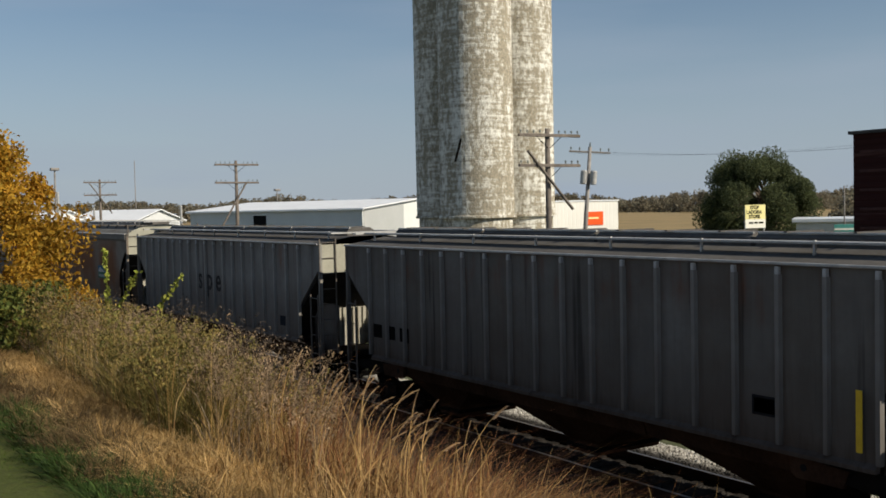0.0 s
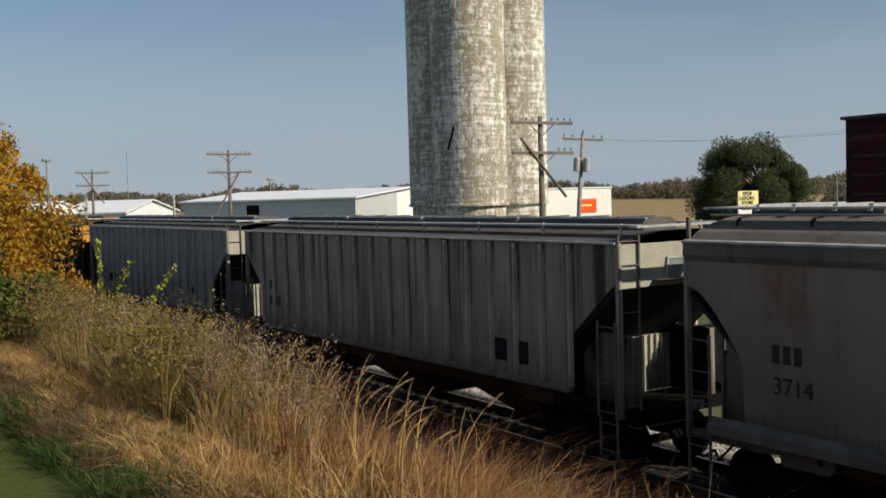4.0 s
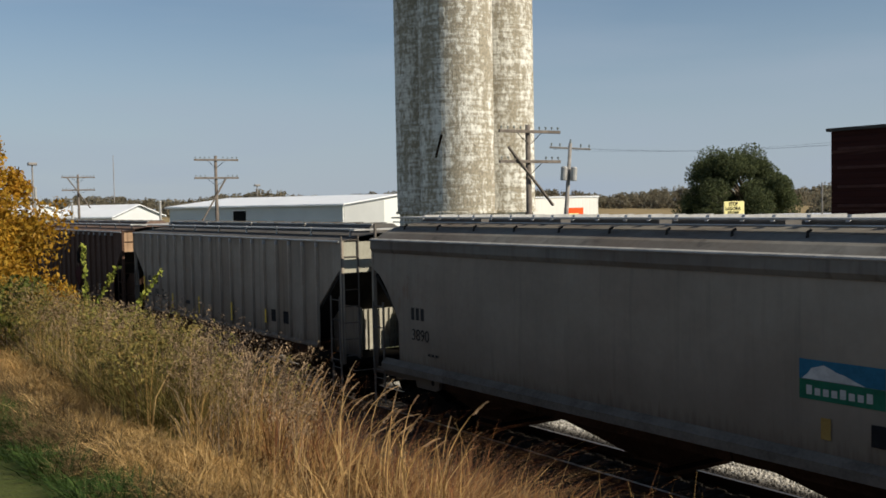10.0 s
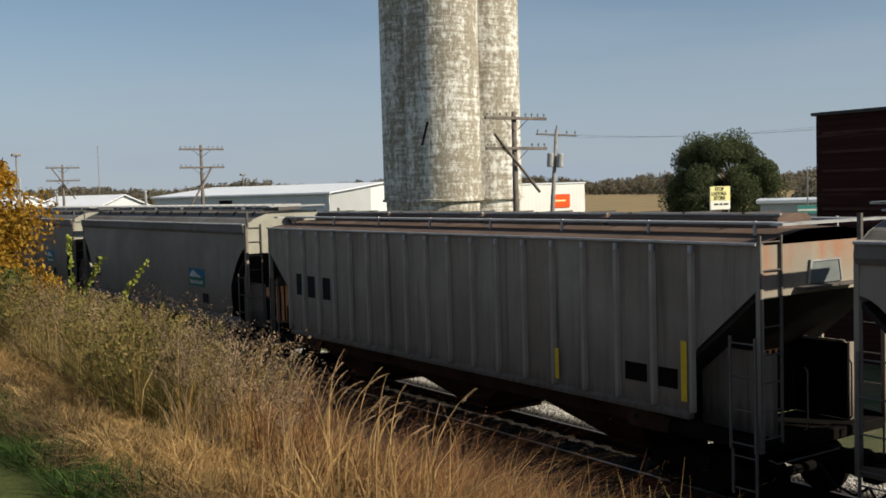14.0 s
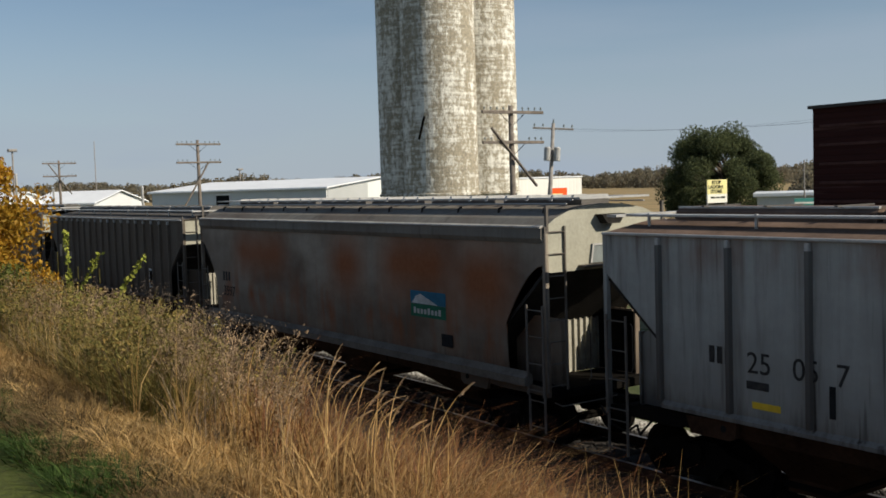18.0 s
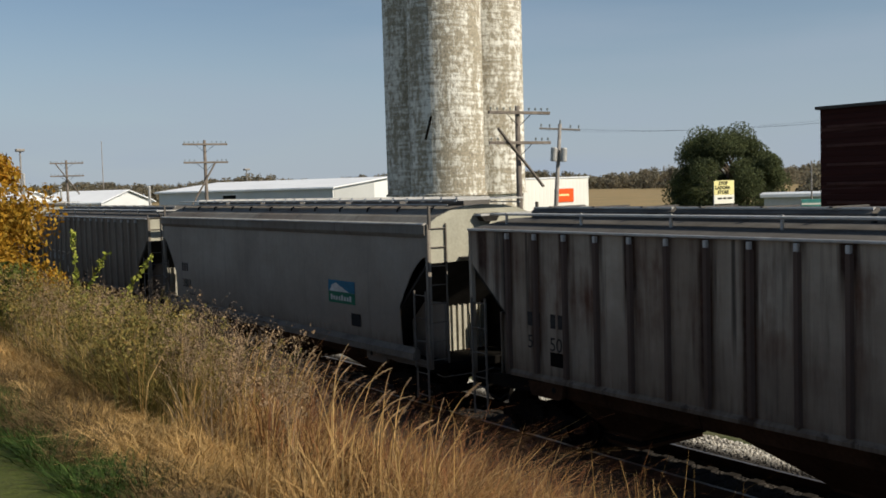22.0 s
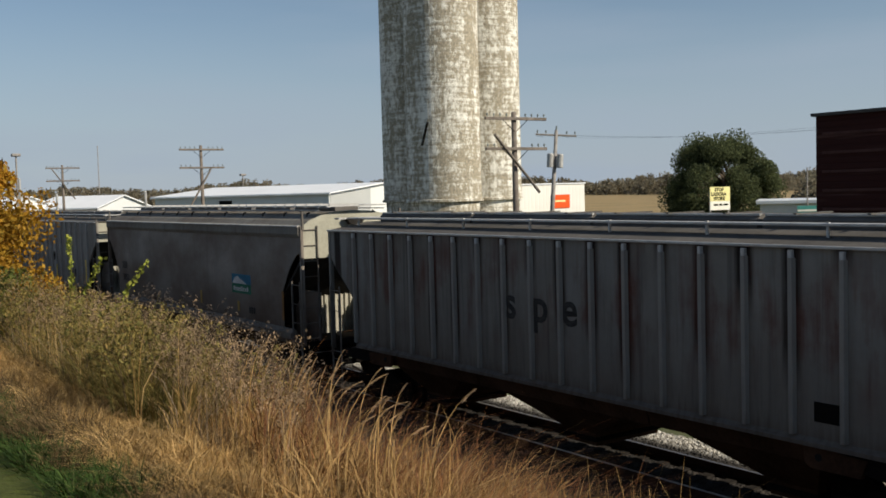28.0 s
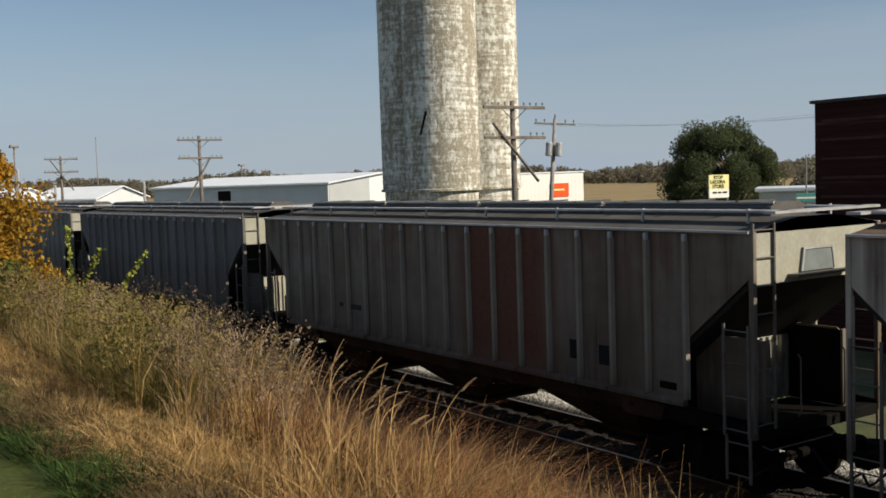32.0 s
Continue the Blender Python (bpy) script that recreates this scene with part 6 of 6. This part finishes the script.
    C(R("brownish grey ribbed hopper car with black graffiti", grey(8, 0.12, (1.1, 0.96, 0.86), panel=0.55, wash=0.9, rust=((-8, 8, 1.8, 4.1, 0.45),), rust_colour=(0.085, 0.042, 0.028), streaks=0.5), 8, items=(("scrawl", 0.0, 1.6, 2.6, 0.75, 12, BLACK_PAINT, 0.026), ("panel", 5.03, 1.75, 0.42, 0.2), ("panel", -7.15, 2.45, 0.12, 0.4, WHITE_PAINT), ("bars", -5.0, 2.8, 1, 0.1, 0.16))))
    C(S("smooth-sided grey hopper car with a blue and green emblem", grey(9, 0.19, streaks=0.18, smear=0.12, dirt=0.4, rust=((5.5, 7.5, 3.0, 4.0, 0.3), (-7.5, -6.3, 2, 4, 0.35))), 9, items=(LOGO, *mark("3890"), ("panel", 4.1, 1.72, 0.16, 0.3, plain("faded_yellow", (0.30, 0.20, 0.06), 0.7)), PANEL, SMALL)))
    C(R("light grey ribbed hopper car with yellow reflector strips", grey(10, 0.24, panel=0.55, dirt=0.35, streaks=0.25), 10, items=(("panel", 4.05, 1.84, 0.42, 0.34), ("panel", 4.84, 1.84, 0.42, 0.34), ("stripe", -6.98, 1.7, 0.1, 0.9), ("stripe", -3.96, 1.64, 0.1, 0.5), ("stripe", -1.45, 1.64, 0.09, 0.55), ("stripe", 1.28, 1.64, 0.1, 0.55), ("stripe", 3.78, 1.78, 0.1, 0.38), ("bars", -6.72, 2.35, 2, 0.14, 0.28), ("bars", -6.0, 2.35, 2, 0.14, 0.28), ("num", -6.74, 1.9, "25", 0.42), ("num", -6.02, 1.9, "08", 0.42), ("num", -5.25, 1.9, "6", 0.42), ("bars", -2.96, 1.86, 1, 0.5, 0.12))))
    rusty = paint("car_paint", (0.105, 0.065, 0.048), seed=11, panel=0.4, dirt=0.5, streaks=0.5)
    C(R("rusty brown ribbed hopper car with a dark red diamond", rusty, 11, items=(("panel", 4.86, 1.75, 0.4, 0.22, WHITE_PAINT), ("panel", 4.9, 1.78, 0.32, 0.16, STEEL_DARK), ("panel", -5.33, 2.35, 0.5, 0.68, grey(611, 0.14, (0.95, 1.0, 0.97), panel=0.55)), ("panel", -6.01, 2.38, 0.41, 0.63, grey(612, 0.10, (1.0, 1.0, 0.97))), ("word", -5.22, 2.72, "IS", 0.3, 0.16), ("bars", -5.24, 2.45, 2, 0.12, 0.2), ("bars", -5.95, 2.72, 2, 0.1, 0.2), ("bars", -5.95, 2.45, 2, 0.1, 0.18)), end_mat=paint("car_paint", (0.50, 0.33, 0.2), seed=62, dirt=0.7, wash=0.6), roof_mat=plain("brown_roof", (0.16, 0.11, 0.085), 0.8, 0, 0.3, 1.2)))
    mark_red = plain("dark_red_mark", (0.05, 0.012, 0.012), 0.7, 0, 0.3, 3)
    part("diamond_mark", Mesh().prism([(2.03, 1.58), (2.64, 2.36), (2.28, 2.66), (2.05, 2.5), (1.8, 2.66), (1.43, 2.3)], -1.672, -1.66, "y"), mark_red, CARS[-1], "dark red diamond")
    part("flame_mark", Mesh().prism([(1.85, 2.75), (2.2, 2.72), (2.3, 3.0), (2.12, 3.4), (1.9, 3.2), (1.78, 3.3)], -1.672, -1.66, "y"), STEEL_DARK, CARS[-1])
    C(S("smooth-sided grey hopper car with an emblem and orange stain", grey(12, 0.2, streaks=0.18, smear=0.12, dirt=0.4, rust=((4.6, 5.5, 3.0, 3.6, 1.3),)), 12, items=(LOGO, ("panel", 4.91, 1.7, 0.4, 0.26), *mark("3877", size=0.33), ("panel", 4.06, 1.74, 0.2, 0.32, plain("faded_yellow", (0.30, 0.20, 0.06), 0.7)), ("panel", 7.15, 1.75, 0.16, 0.75, plain("faded_yellow", (0.30, 0.20, 0.06), 0.7)))))
    C(R("grey ribbed hopper car with dark panels and yellow strips", grey(13, 0.23, panel=0.55, dirt=0.5), 13, roof_mat=BROWN_ROOF, items=(("panel", -6.65, 2.45, 0.34, 0.55), ("panel", -6.02, 2.42, 0.4, 0.55), ("panel", -5.2, 2.42, 0.4, 0.55), ("stripe", 3.8, 1.64, 0.1, 0.55), ("panel", 5.5, 1.85, 0.5, 0.3, STEEL_DARK), ("panel", 6.25, 1.83, 0.42, 0.32, STEEL_DARK), ("stripe", 6.82, 1.68, 0.12, 0.95)), end_mat=paint("car_paint", (0.38, 0.35, 0.28), seed=131, rust=((7, 9, 3.85, 4.4, 0.8),), rust_colour=(0.42, 0.13, 0.04), smear=0.0, streaks=0.15)))
    C(S("smooth-sided grey hopper car with an emblem panel", grey(14, 0.18, streaks=0.18, smear=0.12, dirt=0.5), 14, items=(LOGO, PANEL, *mark("3881"))))
    C(S("smooth-sided grey hopper car with an emblem and a brown stain", grey(15, 0.17, streaks=0.18, smear=0.12, wash=0.6, dirt=0.6, rust=((-7, -4.5, 2.6, 4.0, 0.6),)), 15, items=(LOGO, *mark("3892"), PANEL, SMALL)))
    C(R("bluish grey hopper car with wide panels and black numbers", grey(16, 0.29, (0.95, 1, 1), streaks=0.75, smear=1.0, rust=((-8, 8, 3.9, 4.3, 0.7),)), 16, roof_mat=BROWN_ROOF, rib_mat=grey(716, 0.10, (0.97, 1, 1)), ribs=[-7.0, -5.6, -4.2, -2.8, -1.4, 0.0, 1.4, 2.8, 4.2, 5.6, 7.0], items=(("num", -5.3, 2.18, "25", 0.45), ("num", -4.5, 2.18, "05", 0.45), ("num", -3.8, 2.18, "7", 0.45), ("bars", -6.0, 2.25, 3, 0.1, 0.26), ("panel", 4.8, 1.83, 0.5, 0.24), ("bars", -5.3, 1.94, 1, 0.4, 0.12), ("panel", -5.2, 1.66, 0.5, 0.1, YELLOW_PAINT), ("panel", -3.9, 1.72, 0.1, 0.45)), end_mat=paint("car_paint", (0.40, 0.34, 0.29), seed=63, rust=((6, 9, 3.6, 4.6, 0.75),), rust_colour=(0.34, 0.10, 0.03))))
    C(S("smooth-sided grey hopper car with orange rust blocks", grey(17, 0.2, streaks=0.18, smear=0.12, wash=0.9, rust=((-5.6, -2.4, 2.9, 3.75, 1.9), (0.2, 1.6, 2.65, 3.85, 1.9), (2.6, 5.2, 2.75, 3.95, 1.9), (5.5, 7.2, 2.5, 3.8, 1.9), (-7, 7, 1.6, 2.6, 0.6)), rust_colour=(0.22, 0.068, 0.02)), 17, items=(LOGO, *mark("3597", -6.6, 1.98, 0.42, 2.42), ("panel", 4.9, 1.7, 0.4, 0.26))))
    C(R("dark grey ribbed hopper car with pale number patches", grey(18, 0.088, panel=0.55, dirt=0.6), 18, items=(("panel", 4.81, 1.78, 0.42, 0.66, WHITE_PAINT), ("panel", 4.86, 1.83, 0.32, 0.56), ("panel", -6.86, 2.42, 0.6, 0.55, grey(181, 0.30)), ("panel", -6.1, 2.42, 0.5, 0.55, grey(181, 0.30)), ("panel", -5.35, 2.38, 0.4, 0.3, grey(181, 0.30)), ("num", -6.8, 2.42, "25", 0.38), ("num", -6.05, 2.42, "06", 0.38), ("num", -5.28, 2.42, "6", 0.38), ("bars", -6.75, 2.78, 2, 0.14, 0.24), ("bars", -6.05, 2.78, 2, 0.14, 0.24), ("stripe", -7.05, 1.6, 0.11, 1.0), ("stripe", -3.9, 1.58, 0.11, 0.52), ("stripe", -0.85, 1.58, 0.11, 0.6))))
    C(R("grey ribbed hopper car with a flat top and graffiti", grey(19, 0.15, dirt=0.6, streaks=0.5), 19, ribs=[-7.3 + i * 1.12 for i in range(14)], high=True, items=(("scrawl", -3.9, 1.62, 1.9, 0.66, 22, NAVY, 0.085), ("scrawl", -2.2, 1.6, 2.2, 0.6, 24, NAVY, 0.09), ("scrawl", -3.8, 1.66, 3.6, 0.62, 23, grey(191, 0.22), 0.016), ("scrawl", -3.6, 1.6, 2.9, 0.5, 29, grey(191, 0.22), 0.014), ("bars", -5.46, 2.3, 2, 0.14, 0.26), ("bars", -4.6, 2.3, 2, 0.14, 0.26), ("panel", -5.4, 1.95, 0.42, 0.26), ("bars", -4.6, 1.95, 2, 0.16, 0.24), ("panel", 5.3, 1.75, 0.42, 0.5))))
    C(R("grey ribbed hopper car with brown streaks down its ribs", grey(20, 0.235, panel=0.55, drips=(1.0, 3.2, (0.022, 0.009, 0.006)), streaks=0.85, smear=0.8, wash=0.6, rust=((-8, 6, 2.4, 4.1, 0.45),), rust_colour=(0.08, 0.032, 0.018)), 20, rib_mat=grey(720, 0.065, (1.2, 0.9, 0.8)), items=(("bars", -6.46, 2.4, 2, 0.14, 0.26), ("bars", -5.8, 2.4, 2, 0.14, 0.26), ("num", -6.48, 1.98, "59", 0.36), ("num", -5.84, 1.98, "50", 0.36), ("panel", -5.82, 1.7, 0.42, 0.26, STEEL_DARK), ("panel", 4.2, 1.85, 0.5, 0.28), ("panel", 5.2, 1.85, 0.5, 0.26), ("panel", 6.0, 2.32, 0.3, 0.5, STEEL_DARK))))
    C(S("smooth-sided warm grey hopper car with an emblem", grey(21, 0.195, (1.04, 0.97, 0.88), streaks=0.18, smear=0.12, dirt=0.35), 21, items=(LOGO, *mark("3803", -6.5, 1.98, 0.38), PANEL, SMALL)))
    C(R("dark grey ribbed hopper car with a pale sprayed outline", grey(22, 0.115, panel=0.55, dirt=0.5), 22, items=(("bars", -5.8, 2.2, 1, 0.1, 0.28, MARK_DULL), ("bars", -5.55, 2.2, 1, 0.16, 0.28, MARK_DULL), ("bars", -5.1, 2.2, 2, 0.12, 0.28, MARK_DULL), ("tag", -5.3, 1.6, 4.6, 0.95, 24, grey(222, 0.105)), ("num", -4.45, 2.2, "74", 0.36, "pale"), ("num", -3.72, 2.2, "33", 0.36, "pale"), ("scrawl", -5.3, 2.48, 4.6, 0.16, 25, grey(221, 0.36), 0.022), ("stripe", -6.9, 1.65, 0.1, 0.9), ("stripe", -3.9, 1.58, 0.1, 0.5), ("stripe", -1.38, 1.58, 0.1, 0.55), ("stripe", 1.3, 1.6, 0.1, 0.55), ("panel", -2.95, 1.7, 0.22, 0.26, WHITE_PAINT), ("panel", -2.0, 2.05, 0.3, 0.12, WHITE_PAINT), ("panel", -1.7, 1.7, 0.2, 0.26, WHITE_PAINT), ("tag", -0.39, 1.6, 0.8, 0.3, 27, BLACK_PAINT), ("scrawl", 0.7, 1.95, 0.7, 0.5, 26, BLACK_PAINT, 0.03), ("scrawl", 1.6, 1.75, 0.8, 0.3, 28, BLACK_PAINT, 0.02))))
    C(S("smooth-sided grey hopper car with a faint emblem", grey(23, 0.178, streaks=0.18, smear=0.12, dirt=0.45, wash=0.6, rust=((-4.6, 0.0, 2.9, 3.8, 0.4),), rust_colour=(0.09, 0.04, 0.022)), 23, items=(OLD_LOGO, *mark("3804"), PANEL, SMALL)))
    C(S("smooth-sided hopper car with rust-red panels", grey(24, 0.145, streaks=0.18, smear=0.12, wash=0.8, rust=((-7.2, -5.4, 2.4, 3.85, 1.5), (-4.9, -3.0, 2.4, 3.85, 1.5), (-2.5, -0.6, 2.4, 3.85, 1.5), (-0.1, 1.8, 2.4, 3.85, 1.5), (2.3, 4.2, 2.4, 3.85, 1.5), (4.7, 7.2, 2.4, 3.85, 1.5)), rust_colour=(0.15, 0.036, 0.017)), 24, items=(LOGO, ("scrawl", -3.6, 1.55, 4.4, 0.35, 31, BLACK_PAINT, 0.026), PANEL)))
    C(S("smooth-sided warm grey hopper car with light rust", grey(25, 0.2, (1.02, 0.97, 0.88), streaks=0.18, smear=0.12, wash=0.7, rust=((-5, 4, 2.9, 4.0, 0.5),)), 25, items=(LOGO, *mark("3963"), PANEL, SMALL)))
    C(R("grey ribbed hopper car with large letters and rust streaks", grey(26, 0.155, (1.0, 1.0, 0.97), panel=0.55, drips=(1.0, 2.6, (0.012, 0.009, 0.008)), streaks=0.6, rust=((-7.5, 7.5, 2.3, 4.0, 0.5),), rust_colour=(0.09, 0.027, 0.018)), 26, items=(("word", -1.23, 2.62, "spe", 0.9, 0.8235), ("panel", 5.69, 1.75, 0.4, 0.28, STEEL_DARK))))
    C(S("smooth-sided brownish grey hopper car with a bright emblem", grey(27, 0.17, (1.05, 0.97, 0.9), streaks=0.18, smear=0.12, dirt=0.6, wash=0.9), 27, items=(LOGO, *mark("3852"), ("panel", 4.1, 1.72, 0.14, 0.3, plain("faded_yellow", (0.30, 0.20, 0.06), 0.7)), ("bars", 4.92, 1.72, 3, 0.1, 0.18), ("panel", 7.08, 1.7, 0.12, 0.8, plain("dull_orange", (0.22, 0.11, 0.04), 0.7)), ("panel", 1.2, 1.75, 0.14, 0.4, plain("faded_yellow", (0.30, 0.20, 0.06), 0.7)))))
    C(R("light grey ribbed hopper car with a row of black marks", grey(28, 0.205, (1.0, 0.99, 0.97), panel=0.55, dirt=0.35, streaks=0.25), 28, items=(("panel", -7.67, 3.66, 0.5, 0.36, STEEL_DARK), ("bars", -5.98, 2.32, 2, 0.22, 0.24), ("bars", -5.2, 2.32, 2, 0.2, 0.24), ("bars", -4.4, 2.32, 2, 0.2, 0.24), ("bars", -3.5, 2.32, 2, 0.2, 0.24), ("panel", -2.75, 2.28, 0.4, 0.28), ("stripe", 2.2, 1.63, 0.1, 0.62), ("stripe", 4.6, 1.64, 0.1, 0.5), ("stripe", 6.8, 1.62, 0.12, 1.0), ("panel", 4.08, 1.86, 0.42, 0.28), ("panel", 4.89, 1.85, 0.42, 0.3), ("panel", -0.24, 1.64, 0.5, 0.2, YELLOW_PAINT), ("tag", 1.45, 2.4, 0.3, 0.4, 33, STEEL_DARK))))
    C(R("pale tan-grey ribbed hopper car streaked with rust", grey(29, 0.42, (1.03, 0.98, 0.9), panel=0.55, drips=(0.6, 1.6, (0.06, 0.028, 0.016)), streaks=0.65, smear=0.8, wash=0.5, rust=((-7, 7.5, 3.6, 4.2, 0.6), (-7.5, 7.5, 1.4, 2.0, 0.6))), 29, roof_mat=BROWN_ROOF, items=(("panel", 5.0, 1.86, 0.4, 0.26, STEEL_DARK), ("panel", 6.9, 1.64, 0.13, 0.9, plain("faded_orange", (0.22, 0.10, 0.03), 0.7)))))
    part("repair_plate", Mesh().box(-4.65, 4.73, -1.655, -1.584, 4.02, 4.1), ROOF_PALE, CARS[-1])
    C(R("dark grey ribbed hopper car with a rust-red panel", grey(30, 0.165, panel=0.55, drips=(0.5, 1.6, (0.035, 0.022, 0.018)), streaks=0.6, smear=0.9, wash=0.7, rust=((0.9, 3.8, 1.4, 4.4, 2.0), (-7, 7, 3.4, 4.2, 0.5)), rust_colour=(0.115, 0.043, 0.026)), 30, items=(("panel", 4.23, 1.84, 0.34, 0.34), ("panel", 4.98, 1.82, 0.34, 0.34), ("panel", 6.4, 1.62, 0.36, 0.12, STEEL_DARK), ("bars", -4.22, 2.08, 1, 0.2, 0.1), ("bars", -3.66, 2.05, 1, 0.5, 0.12))))
    C(R("bluish grey ribbed hopper car", grey(31, 0.13, (0.97, 1, 1.02), panel=0.55, dirt=0.5), 31))
    C(R("green-grey ribbed hopper car", grey(32, 0.19, (0.94, 1.02, 0.95), panel=0.55, dirt=0.5), 32))
    C(S("smooth-sided grey hopper car", grey(33, 0.18, streaks=0.18, smear=0.12), 33, items=(LOGO,)))


make_train()

# coupled lengths, front to rear; the seventh car back is longer
LENGTHS = [19.6 if i == 7 else 18.1 for i in range(len(CARS))]
# seconds, place along the track of the coupling behind the leading car
RUN = [(0, -24.5), (3, 25.05), (6, 75.15), (9, 125.45), (13, 192.75), (16, 243.5), (19, 294.3), (23, 362.8), (28, 448.45), (32, 517.25)]


def place(t):
    """Where the coupling behind the leading car is at t seconds."""
    return float(np.interp(t, [a for a, b in RUN], [b for a, b in RUN]))


def motions():
    """The train rolls past; its wheelsets turn while it is in sight."""
    back = 0.0
    for i, (car, length) in enumerate(zip(CARS, LENGTHS)):
        if i:
            back += length
        walk(car, [(t, pose(s - back + length / 2, 0, 0)) for t, s in RUN])
        seen = [k / 30 for k in range(961) if -40 < place(k / 30) - back + length / 2 < 5]
        for owner, wheelset, wx in WHEELSETS:
            if owner is car and seen:
                start = place(seen[0])
                rows = [(t, pose(wx, 0, 0.457, 0, math.degrees((place(t) - start) / 0.457) % 360, 0)) for t in seen]
                if seen[0] > 0:
                    rows.insert(0, (0, rows[0][1]))
                if seen[-1] < 32:
                    rows.append((32, rows[-1][1]))
                walk(wheelset, rows)


motions()
